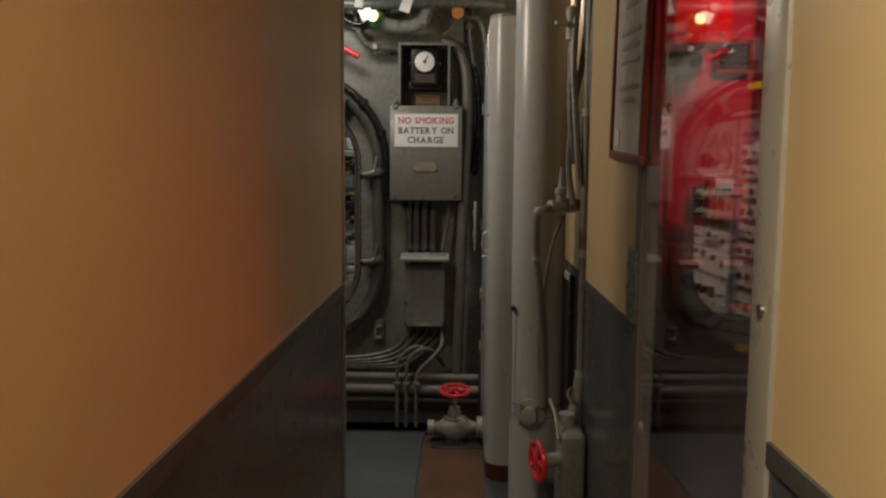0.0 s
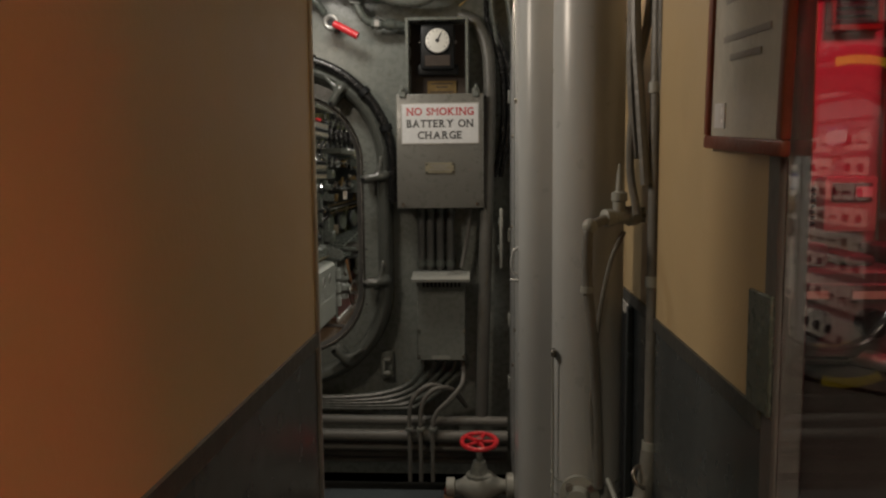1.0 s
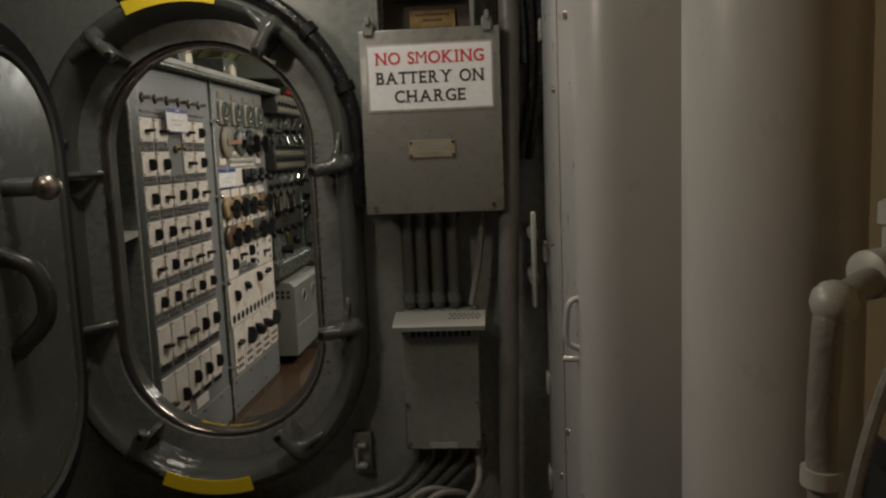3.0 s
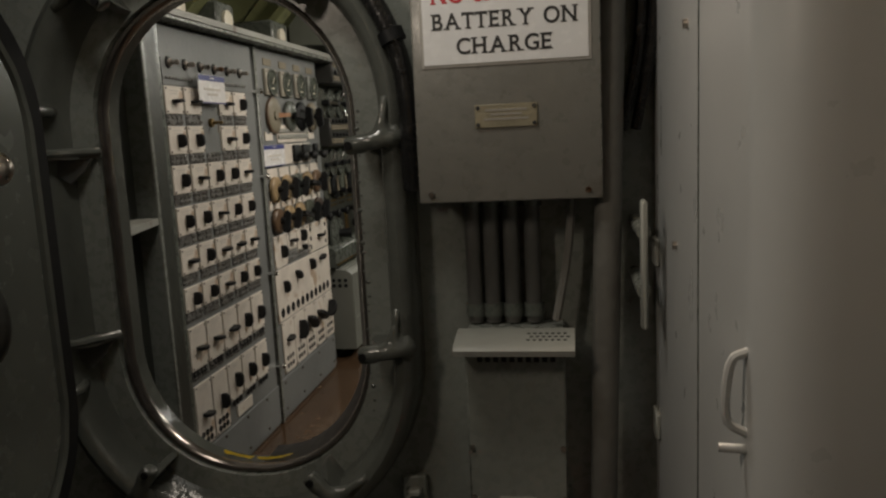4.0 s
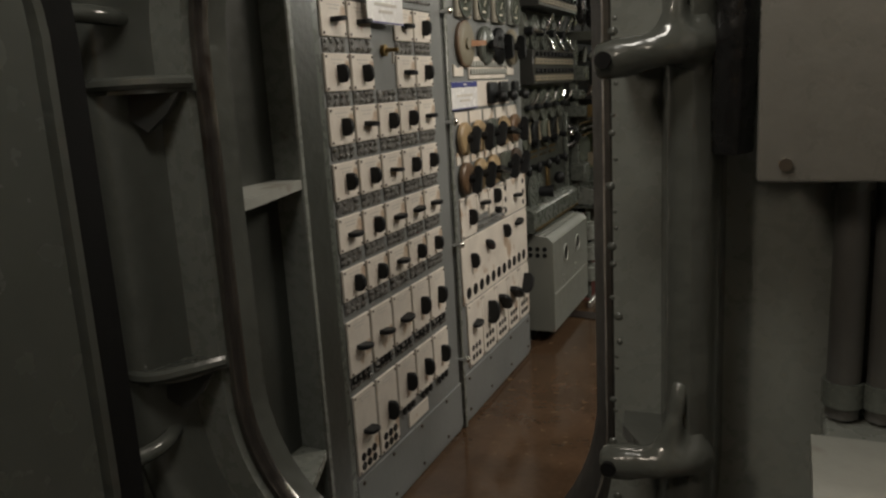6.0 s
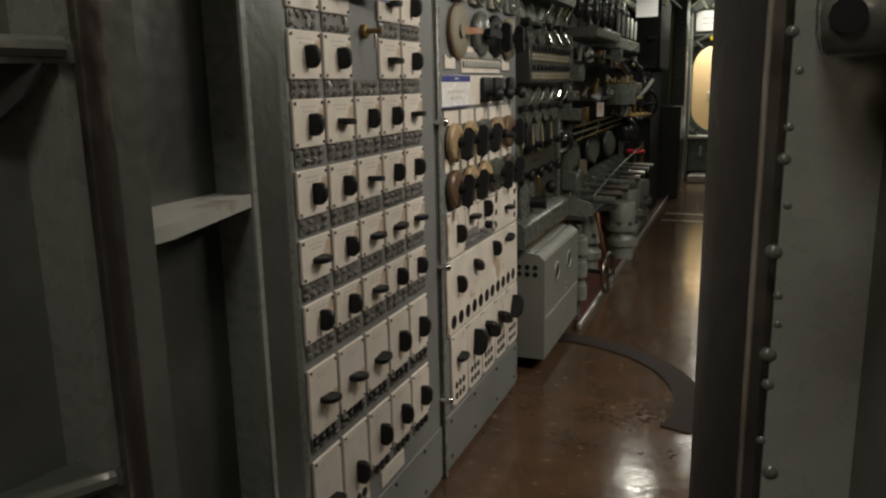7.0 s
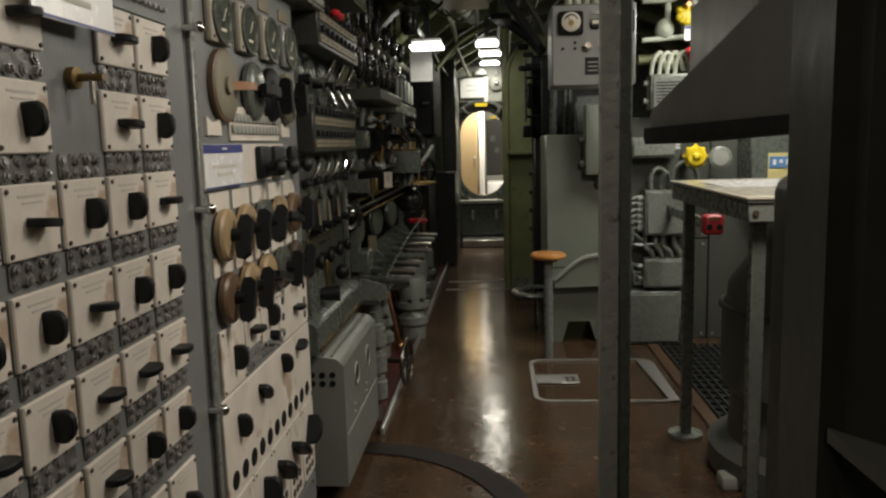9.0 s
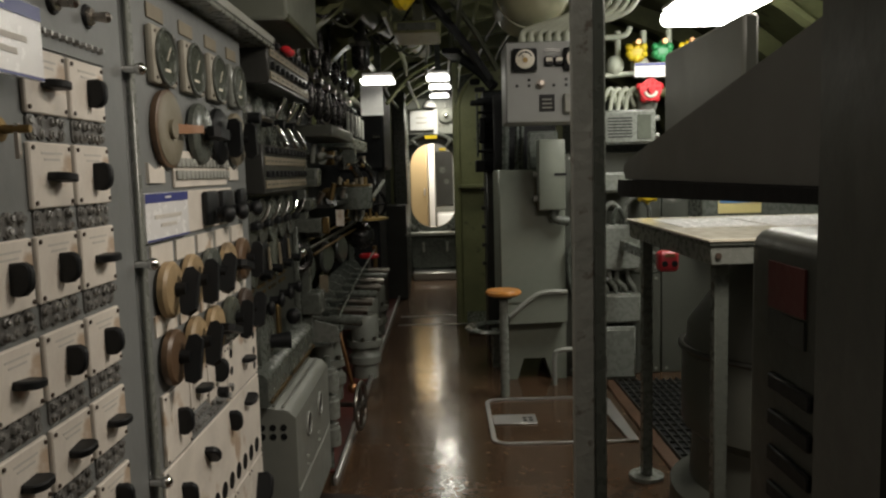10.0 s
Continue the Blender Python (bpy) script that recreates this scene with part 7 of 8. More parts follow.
    t = thing("overhead_tank", -0.4, 8.2, 1.95, "pale olive domed tank hung under the overhead", "tank")
    part("shell", lathe(B(), [(0.01, 0.0), (0.06, 0.01), (0.12, 0.045), (0.155, 0.10), (0.165, 0.16), (0.165, 0.45), (0.1, 0.52), (0.02, 0.54)], facing(-0.36, 7.50, 2.085, (0, 1, 0)), 32), TANK, t)
    part("hanger", box(B(), (-0.40, 7.75, 2.24), (-0.32, 7.80, 2.6), 0.004), OLIVE, t)
    part("seam", torus(B(), facing(-0.36, 7.66, 2.085, (0, 1, 0)), 0.166, 0.006, 32, 6), TANK, t)


overhead()


# ---- far bulkhead and the room beyond ----
bulkhead_door_frame(*FAR_HOLE[:5], 13.55, "far_door_frame", "grey cast frame of the far oval door")
def far_end():
    f = thing("far_door_surround", -0.9, 13.4, 0.0, "grey panelled surround below and beside the far door", "door surround")
    part("upright", box(B(), (-1.27, 13.30, 0.0), (-1.20, 13.5, 2.1), 0.01), GREY, f)
    part("upright", box(B(), (-0.63, 13.30, 0.0), (-0.58, 13.5, 2.1), 0.01), GREY_L, f)
    part("lower_panel", box(B(), (-1.20, 13.36, 0.10), (-0.63, 13.46, 0.50), 0.01), GREY_D, f)
    part("sill", box(B(), (-1.20, 13.33, 0.50), (-0.63, 13.48, 0.54), 0.006), GREY_L, f)
    part("step", box(B(), (-1.17, 13.0, 0.0), (-0.64, 13.34, 0.09), 0.01), ALU, f, "bare metal step")
    for x in (-1.05, -0.76):
        part("stud", box(B(), (x - 0.015, 13.33, 0.30), (x + 0.015, 13.36, 0.42), 0.005), GREY_L, f)
    part("mark", box(B(), (-1.0, 13.45, 1.675), (-0.85, 13.484, 1.715)), YELLOW, f, "yellow paint mark")
    part("upper_panel", box(B(), (-1.20, 13.49, 1.73), (-0.63, 13.52, 2.2), 0.006), GREY_L, f, "pale grey panel above the door")
    n = thing("notice_board", -1.03, 13.4, 1.78, "white notice board with lines of print", "notice")
    part("board", box(B(), (-1.174, 13.45, 1.78), (-0.892, 13.485, 2.015), 0.003), WHITE, n)
    for z in (1.86, 1.92):
        part("text_bar", box(B(), (-1.10, 13.446, z), (-0.97, 13.449, z + 0.015)), GREY_INK, n)
    part("side_strip", box(B(), (-0.89, 13.45, 1.73), (-0.84, 13.485, 2.03), 0.003), WHITE, n)
    g = thing("alarm_gauge", -0.74, 13.4, 1.88, "round grey alarm with a bright lens", "alarm")
    part("body", lathe(B(), [(0.085, 0), (0.09, 0.04), (0.06, 0.06)], facing(-0.74, 13.485, 1.955, (0, -1, 0)), 22), GREY_L, g)
    part("lens", ball(B(), (-0.735, 13.41, 1.945), 0.03), CHROME, g)
    part("lug", box(B(), (-0.76, 13.42, 2.04), (-0.72, 13.48, 2.10), 0.006), GREY_L, g)
    h = thing("horn", -0.93, 13.4, 2.03, "white bell-shaped horn above the notice board", "horn")
    part("bell", lathe(B(), [(0.08, 0.0), (0.075, 0.03), (0.04, 0.075), (0.01, 0.085)], pose(-0.926, 13.42, 2.05), 20), WHITE, h)
    part("stem", cyl(B(), (-0.926, 13.42, 2.12), (-0.926, 13.50, 2.16), 0.015), GREY, h)
    w = thing("far_locker", -1.2, 15.0, 0.0, "tan wooden locker in the room beyond", "locker")
    part("body", box(B(), (-1.9, 14.7, 0.0), (-1.01, 16.0, 2.1), 0.01), TAN, w)
    part("handle", box(B(), (-1.06, 14.68, 0.95), (-1.04, 14.70, 1.05), 0.004), ALU, w)
    w = thing("white_post", -0.95, 15.0, 0.0, "white painted post in the room beyond", "post")
    part("post", box(B(), (-0.995, 14.9, 0.0), (-0.91, 15.0, 2.24), 0.008), WHITE, w)
    w = thing("far_equipment_rack", -0.6, 16.0, 0.0, "grey equipment rack with a dark glazed panel", "equipment rack")
    part("body", box(B(), (-0.93, 16.0, 0.0), (-0.3, 16.3, 1.9), 0.01), GREY_L, w)
    d = part("panel", box(B(), (-0.90, 15.97, 0.75), (-0.64, 16.0, 1.58), 0.006), DARK, w, "dark panel")
    part("dial", cyl(B(), (-0.80, 15.97, 1.30), (-0.80, 15.96, 1.30), 0.05), GREY_D, d)
    part("lower_dial", cyl(B(), (-0.74, 15.97, 1.12), (-0.74, 15.96, 1.12), 0.04), GREY_D, d)
    part("yellow_tag", box(B(), (-0.84, 15.965, 1.60), (-0.74, 15.99, 1.64)), YELLOW, w)
    b = thing("white_bunk", -0.6, 15.6, 0.0, "pale bunk or bench in the room beyond", "bench")
    part("body", box(B(), (-0.89, 15.2, 0.0), (0.4, 15.9, 0.66), 0.03, 2), WHITE, b)


far_end()


def olive_trunk():
    t = thing("ladder_trunk", -0.55, 10.5, 0.0, "olive painted arched trunk with a shelf edge", "trunk")
    bm = B()
    pts = [(-0.655, 10.4, 0.0), (-0.655, 10.4, 1.75)]
    for k in range(9):
        a = radians(180 - 90 * k / 8)
        pts.append((-0.305 + 0.35 * math.cos(a), 10.4, 1.75 + 0.35 * math.sin(a)))
    pts += [(0.2, 10.4, 2.1), (0.2, 10.4, 0.0)]
    part("casing", prism(bm, pts, (0, 0.5, 0)), OLIVE, t)
    part("rim", tube(B(), [(p[0] - 0.005, 10.39, p[2]) for p in pts[:11]], 0.016, 8, 2), OLIVE, t)
    part("outer_post", box(B(), (-0.70, 10.42, 0.0), (-0.655, 10.6, 2.4), 0.006), OLIVE, t)
    part("ledge", box(B(), (-0.67, 10.3, 1.13), (0.2, 10.41, 1.16), 0.005), OLIVE, t)
    part("foot", box(B(), (-0.62, 9.9, 0.0), (-0.2, 10.4, 0.10), 0.01), GREY_D, t)
    s = thing("periscope_gear", -0.42, 9.4, 0.3, "black framed periscope hoist gear", "machinery")
    part("frame", box(B(), (-0.515, 9.2, 1.26), (-0.28, 9.5, 1.80), 0.01), BLACK, s)
    for z0, z1, x0 in ((1.26, 1.34, -0.575), (1.70, 1.735, -0.60), (1.79, 1.82, -0.57), (1.45, 1.62, -0.545)):
        part("bracket", box(B(), (x0, 9.17, z0), (-0.50, 9.22, z1), 0.008), BLACK, s)
    part("brace", tube(B(), [(-0.86, 9.0, 2.36), (-0.66, 9.05, 2.12), (-0.47, 9.12, 1.86)], 0.03, 8), NEARBLACK, s, "black diagonal brace")
    part("brace", tube(B(), [(-0.74, 9.0, 2.38), (-0.58, 9.05, 2.18), (-0.42, 9.12, 1.92)], 0.02, 8), OLIVE_D, s)
    for k in range(5):
        part("bar", cyl(B(), (-0.55, 9.2, 1.40 + 0.085 * k), (-0.30, 9.2, 1.40 + 0.085 * k), 0.010), BLACK, s)
    part("rail", cyl(B(), (-0.555, 9.2, 1.36), (-0.555, 9.2, 1.78), 0.008), GREY_D, s)
    part("arm", tube(B(), [(-0.64, 9.3, 2.02), (-0.52, 9.25, 1.92), (-0.44, 9.2, 1.82)], 0.035, 8), BLACK, s)
    part("arm_head", box(B(), (-0.60, 9.2, 1.84), (-0.53, 9.26, 1.88), 0.01), BLACK, s)
    part("column", box(B(), (-0.50, 9.3, 0.0), (-0.3, 9.6, 1.30), 0.01), DARK, s)
    studs("stud", s, mesh_of("column_stud", cyl(B(), (0, 0, 0), (-0.03, 0, 0), 0.014, seg=8), DARK), [(-0.50, 9.40, 0.62 + 0.13 * k) for k in range(5)])


olive_trunk()


# ---- starboard side ----
def meter_cabinet():
    c = thing("meter_box", -0.28, 7.6, 1.477, "pale grey meter box with square gauges and wires above", "meter box")
    part("case", box(B(), (-0.503, 7.5, 1.477), (-0.13, 7.75, 1.833), 0.006), BOX_G, c)
    for x in (-0.42, -0.195):
        g = part("gauge", box(B(), (x - 0.055, 7.462, 1.70), (x + 0.055, 7.5, 1.80), 0.01, 2), BLACK, c)
        part("dial", lathe(B(), [(0.042, 0), (0.042, 0.004), (0.02, 0.005)], facing(x, 7.462, 1.752, (0, -1, 0)), 22), DIAL, g, "cream dial")
        part("hub", cyl(B(), (x, 7.456, 1.747), (x, 7.452, 1.747), 0.012, seg=12), BRASS_D, g)
        part("scale", tube(B(), [(x + 0.030 * math.cos(radians(a)), 7.4565, 1.752 + 0.030 * math.sin(radians(a))) for a in range(20, 161, 20)], 0.003, 6, 2), INK, g)
        part("needle", cyl(B(), (x, 7.454, 1.747), (x - 0.016, 7.454, 1.772), 0.0016, seg=5), INK, g)
    for x in (-0.312, -0.268):
        g = part("small_gauge", box(B(), (x - 0.020, 7.475, 1.722), (x + 0.020, 7.5, 1.765), 0.006), BLACK, c)
        part("dial", box(B(), (x - 0.014, 7.472, 1.742), (x + 0.014, 7.475, 1.758)), DIAL, g)
    part("plate", box(B(), (-0.33, 7.494, 1.785), (-0.26, 7.499, 1.80)), GREY_D, c)
    part("switch", lathe(B(), [(0.02, 0), (0.02, 0.02), (0.01, 0.022), (0.008, 0.05)], facing(-0.35, 7.5, 1.645, (0, -1, 0)), 12), STEEL, c)
    for x, z in ((-0.454, 1.64), (-0.40, 1.64), (-0.40, 1.665), (-0.29, 1.64), (-0.235, 1.64), (-0.235, 1.665)):
        part("lamp_hole", cyl(B(), (x, 7.5, z), (x, 7.494, z), 0.007, seg=8), BLACK, c)
    p = part("label_plate", box(B(), (-0.355, 7.494, 1.525), (-0.287, 7.499, 1.60), 0.001), BLACK, c, "black label plate with lines of print")
    for k in range(3):
        part("text_bar", box(B(), (-0.343, 7.4925, 1.575 - 0.018 * k), (-0.299, 7.4935, 1.581 - 0.018 * k)), GREY_L, p)
    part("side_switch", box(B(), (-0.25, 7.46, 1.515), (-0.175, 7.5, 1.60), 0.006), GREY_L, c)
    for k in range(7):
        x = -0.42 + 0.04 * k
        w = thing("pale_cable", x, 7.6, 1.833, "pale green cable curving up from the meter box", "cable", "cables over the meter box")
        part("sheath", tube(B(), [(x, 7.58, 1.83), (x, 7.58, 1.87), (x + 0.02, 7.58, 1.895), (x + 0.10, 7.57, 1.92), (x + 0.19, 7.56, 1.945), (x + 0.26, 7.56, 1.99), (x + 0.31, 7.58, 2.1)], 0.0135, 8), WHITE_P, w)
        part("gland", cyl(B(), (x, 7.58, 1.833), (x, 7.58, 1.865), 0.018), WHITE_P, w)
    b = thing("equipment_cabinet", -0.2, 8.8, 0.0, "tall grey-green equipment cabinet on a footed base", "cabinet")
    part("body", box(B(), (-0.465, 8.6, 0.46), (-0.07, 9.1, 1.27), 0.01), GREY_GN, b)
    # flat near-black panel: the recess's shade is put into its colour
    part("back_panel", box(B(), (-0.46, 9.0, 1.27), (-0.06, 9.06, 1.75), 0.006), NEARBLACK, b, "near-black panel put in for the shade above the cabinet")
    part("upper_bracket", box(B(), (-0.27, 8.72, 1.27), (-0.09, 8.80, 1.50), 0.01), GREY_D, b)
    for x, r in ((-0.40, 0.022), (-0.33, 0.014), (-0.30, 0.014)):
        part("riser", cyl(B(), (x, 8.85, 1.26), (x + 0.01, 8.85, 1.75), r, seg=12), GREY_D, b)
    part("base", prism(B(), [(-0.44, 8.6, 0.0), (-0.37, 8.6, 0.0), (-0.33, 8.6, 0.13), (-0.20, 8.6, 0.13), (-0.16, 8.6, 0.0), (-0.07, 8.6, 0.0), (-0.07, 8.6, 0.46), (-0.44, 8.6, 0.46)], (0, 0.5, 0)), GREY_GN, b, "base with cut-out feet")
    part("ledge", prism(B(), [(-0.42, 8.5, 0.40), (-0.25, 8.5, 0.53), (-0.08, 8.5, 0.54), (-0.08, 8.5, 0.37), (-0.42, 8.5, 0.36)], (0, 0.1, 0)), GREY_GN, b, "sloping ledge")
    part("rail", tube(B(), [(-0.42, 8.49, 0.41), (-0.25, 8.49, 0.54), (-0.08, 8.49, 0.55)], 0.014, 8), GREY_L, b)
    w = part("wall_box", box(B(), (-0.24, 8.48, 1.03), (-0.085, 8.6, 1.44), 0.012, 2), GREY_GN, b)
    part("slot", box(B(), (-0.15, 8.476, 1.23), (-0.08, 8.48, 1.245)), BLACK, w)
    for z in (1.10, 1.24):
        part("lug", cyl(B(), (-0.24, 8.53, z), (-0.265, 8.53, z), 0.018), GREY_L, w)
    part("elbow", tube(B(), [(-0.14, 8.54, 1.04), (-0.14, 8.54, 0.98), (-0.06, 8.54, 0.96)], 0.028, 10), GREY_D, w)
    r = thing("grab_rail", -0.16, 7.7, 0.0, "bent grey pipe rail standing on the deck", "rail")
    part("rail", tube(B(), [(-0.165, 8.45, 0.0), (-0.165, 8.45, 0.17), (-0.13, 8.45, 0.21), (0.0, 8.45, 0.215)], 0.014, 8), GREY_L, r)
    s = thing("stool", -0.46, 8.2, 0.0, "round orange wooden stool seat on a grey swivel arm", "stool")
    part("seat", lathe(B(), [(0.02, 0.0), (0.08, 0.0), (0.10, 0.012), (0.10, 0.024), (0.09, 0.034), (0.01, 0.036)], pose(-0.475, 8.25, 0.575), 30), WOOD_O, s, "varnished orange wood")
    part("post", cyl(B(), (-0.475, 8.25, 0.0), (-0.475, 8.25, 0.575), 0.025), GREY, s)
    part("plate", cyl(B(), (-0.475, 8.25, 0.56), (-0.475, 8.25, 0.575), 0.05), GREY_D, s)
    o = thing("oval_plate", -0.62, 8.9, 0.2, "grey oval ring bracket near the deck", "bracket")
    part("ring", torus(B(), pose(-0.47, 8.98, 0.245) @ Matrix.Diagonal((1, 1, 0.35, 1)), 0.165, 0.042, 34, 10), GREY_D, o)
    part("foot", box(B(), (-0.50, 8.9, 0.0), (-0.45, 9.1, 0.22)), GREY_D, o)


meter_cabinet()


def floor_details():
    h = thing("deck_hatch", -0.25, 7.8, 0.0, "flush deck hatch with a pale metal rim and lifting plate", "hatch")
    x0, x1, y0, y1, w = -0.595, 0.085, 7.47, 8.19, 0.022
    bm = B()
    ring_o, ring_i = [], []
    for r, lst in ((0.0, ring_o), (-w, ring_i)):
        for sx, sy, a0 in ((1, 1, 0), (-1, 1, 90), (-1, -1, 180), (1, -1, 270)):
            for k in range(5):
                a = radians(a0 + 22.5 * k)
                rad = 0.08 + r
                lst.append(((x0 + x1) / 2 + sx * ((x1 - x0) / 2 - 0.08) + rad * math.cos(a), (y0 + y1) / 2 + sy * ((y1 - y0) / 2 - 0.08) + rad * math.sin(a)))
    rows = [[bm.verts.new((x, y, z)) for x, y in l] for l, z in ((ring_o, 0.001), (ring_o, 0.010), (ring_i, 0.010), (ring_i, 0.001))]
    n = len(ring_o)
    for a, b in zip(rows, rows[1:] + rows[:1]):
        for k in range(n):
            bm.faces.new((a[k], a[(k + 1) % n], b[(k + 1) % n], b[k]))
    part("rim", bm, ALU, h, "bare aluminium rim")
    part("wide_rim", prism(B(), [(0.0, 8.17, 0.006), (0.085, 8.12, 0.006), (0.085, 7.48, 0.006), (0.04, 7.48, 0.006)], (0, 0, 0.005)), ALU, h)
    p = part("lifting_plate", box(B(), (-0.57, 7.76, 0.004), (-0.35, 7.90, 0.009), 0.002), ALU, h, "recessed aluminium lifting plate")
    bm = B()
    for k in range(4):
        cyl(bm, (-0.41 + 0.03 * (k % 2), 7.80 + 0.04 * (k // 2), 0.009), (-0.41 + 0.03 * (k % 2), 7.80 + 0.04 * (k // 2), 0.0105), 0.012, seg=8)
    part("hole", bm, BLACK, p)
    for k, (y, x0, x1) in enumerate(((10.35, -1.2, -0.62), (10.72, -1.2, -0.62))):
        q = thing("deck_seam", -0.9, y, 0.0, "thin bright metal seam strip across the deck", "deck strip", "deck seams")
        part("strip", box(B(), (x0, y, 0.0), (x1, y + 0.014, 0.006), 0.002), ALU, q)
    a = thing("curved_deck_strip", -0.9, 6.5, 0.0, "dark curved metal strip let into the deck", "deck strip")
    bm = B()
    rows = []
    for k in range(19):
        t = radians(-18 + 112 * k / 18)
        rows.append([bm.verts.new((-1.36 + R * math.cos(t), 6.25 + R * math.sin(t), z)) for R, z in ((0.62, 0.001), (0.62, 0.006), (0.73, 0.006), (0.73, 0.001))])
    for p_, q_ in zip(rows, rows[1:]):
        for j in range(3):
            bm.faces.new((p_[j], p_[j + 1], q_[j + 1], q_[j]))
    bm.faces.new(rows[0])
    bm.faces.new(rows[-1])
    part("strip", bm, STRIP, a)
    g = thing("deck_grating", 0.4, 7.6, 0.0, "dark steel deck grating with a wooden edge", "grating")
    bar_a = mesh_of("grating_bar", box(B(), (0, 0, 0.002), (0.008, 1.3, 0.016)), DARK)
    bar_b = mesh_of("cross_bar", box(B(), (0, 0, 0.002), (0.46, 0.008, 0.013)), DARK)
    for k in range(12):
        shared("bar", bar_a, (0.20 + 0.04 * k, 7.2, 0.0), g)
    for k in range(16):
        shared("cross_bar", bar_b, (0.20, 7.2 + 0.08 * k, 0.0), g)
    part("pan", box(B(), (0.20, 7.2, 0.0005), (0.66, 8.5, 0.002)), BLACK, g)
    part("edge", box(B(), (0.13, 7.0, 0.001), (0.19, 8.5, 0.012), 0.002), LINO_R, g)


floor_details()


PLATE_SCREW = mesh_of("plate_screw", cyl(B(), (0, 0, 0), (0, -0.005, 0), 0.009, seg=8), GREY_L)


def wall_boxes():
    Y = 8.62
    for k, (x0, x1, z0, z1) in enumerate(((0.115, 0.36, 0.66, 0.93), (0.115, 0.367, 0.345, 0.52), (0.14, 0.45, 1.40, 1.60), (0.03, 0.29, 1.12, 1.24))):
        b = thing("junction_box", (x0 + x1) / 2, Y, z0, "grey cast junction box with screwed lid", "junction box", "boxes on the starboard side")
        part("body", box(B(), (x0, Y - 0.09, z0), (x1, Y + 0.05, z1), 0.01, 2), GREY, b)
        part("lid", box(B(), (x0 + 0.012, Y - 0.10, z0 + 0.012), (x1 - 0.012, Y - 0.09, z1 - 0.012), 0.004), GREY, b)
        for z in (z0 + 0.05, z1 - 0.05):
            part("lug", cyl(B(), (x0, Y - 0.04, z), (x0 - 0.03, Y - 0.04, z), 0.016), GREY_L, b)
            part("lug", cyl(B(), (x1, Y - 0.04, z), (x1 + 0.03, Y - 0.04, z), 0.016), GREY_L, b)
        if k == 2:
            bm = B()
            for j in range(7):
                box(bm, (x0 + 0.03, Y - 0.103, z0 + 0.04 + 0.018 * j), (x0 + 0.17, Y - 0.10, z0 + 0.047 + 0.018 * j))
            part("louvre", bm, BLACK, b)
            part("window", box(B(), (x1 - 0.11, Y - 0.104, z0 + 0.03), (x1 - 0.03, Y - 0.10, z1 - 0.03), 0.002), DIAL_D, b)
    b = thing("low_locker", 0.155, Y, 0.0, "plain grey-green metal locker below the boxes", "locker")
    part("body", box(B(), (-0.01, Y - 0.10, 0.0), (0.33, Y + 0.045, 0.325), 0.008), GREY, b)
    part("door", box(B(), (0.0, Y - 0.112, 0.02), (0.32, Y - 0.10, 0.31), 0.005), GREY, b)
    for k in range(6):
        z, lo = 0.88 - 0.036 * k, 0.50 - 0.022 * k
        xl = 0.02 - 0.012 * (5 - k) + 0.012 * (k % 3)
        c = thing("looping_cable", xl, Y, lo, "grey cable looping between the boxes", "cable", "cables between the boxes")
        if k in (1, 4):
            path = [(0.11, Y - 0.03, z), (0.05, Y - 0.05, z + 0.004), (xl, Y - 0.06, z - 0.05), (xl + 0.03, Y - 0.05, z - 0.13), (0.10 + 0.03 * k, Y - 0.05, 0.60), (0.14 + 0.03 * k, Y - 0.03, 0.52)]
        else:
            path = [(0.11, Y - 0.03, z), (0.05, Y - 0.05, z), (xl, Y - 0.06, z - 0.06), (xl - 0.02, Y - 0.06, 0.5 * (z + lo)), (xl + 0.01, Y - 0.05, lo + 0.03), (0.06, Y - 0.04, lo - 0.02), (0.11, Y - 0.03, lo - 0.025)]
        part("sheath", tube(B(), path, 0.0125, 8), GREY_D, c)
        part("gland", cyl(B(), (0.115, Y - 0.03, z), (0.075, Y - 0.042, z), 0.019, seg=10), GREY_L, c)
    for k, (x, top, wide) in enumerate(((0.16, 1.06, 0.10), (0.215, 1.03, 0.06), (0.29, 1.09, 0.13))):
        c = thing("looping_cable", x, Y, 0.92, "grey cable looping between the boxes", "cable", "cables between the boxes")
        part("sheath", tube(B(), [(x, Y - 0.03, 0.92), (x - 0.005, Y - 0.05, top - 0.05), (x + wide * 0.4, Y - 0.055 - 0.01 * k, top), (x + wide, Y - 0.04, top - 0.06), (x + wide + 0.01, Y, 0.92)], 0.013, 8), GREY_D if k % 2 else GREY, c)
    for k in range(4):
        x = 0.16 + 0.055 * k
        c = thing("looping_cable", x, Y, 0.52, "grey cable looping between the boxes", "cable", "cables between the boxes")
        part("sheath", tube(B(), [(x - 0.03, Y - 0.03, 0.66), (x - 0.04 + 0.015 * (k % 2), Y - 0.05, 0.60), (x, Y - 0.05, 0.56), (x + 0.02, Y - 0.02, 0.51)], 0.015, 8), GREY, c)
    w = thing("starboard_plating", 0.4, 8.7, 0.0, "grey-green plating behind the boxes", "panel")
    for x0, x1, z0, z1 in ((-0.06, 0.52, 0.0, 0.62), (-0.06, 0.52, 0.626, 1.36), (0.526, 1.1, 0.0, 1.36), (1.106, 1.7, 0.0, 1.36)):
        q = part("plate", box(B(), (x0, Y + 0.05, z0), (x1, Y + 0.09, z1), 0.004), GYRO, w)
        studs("screw", q, PLATE_SCREW, [(x, Y + 0.05, z) for x in (x0 + 0.03, x1 - 0.03) for z in (z0 + 0.03, z1 - 0.03)])
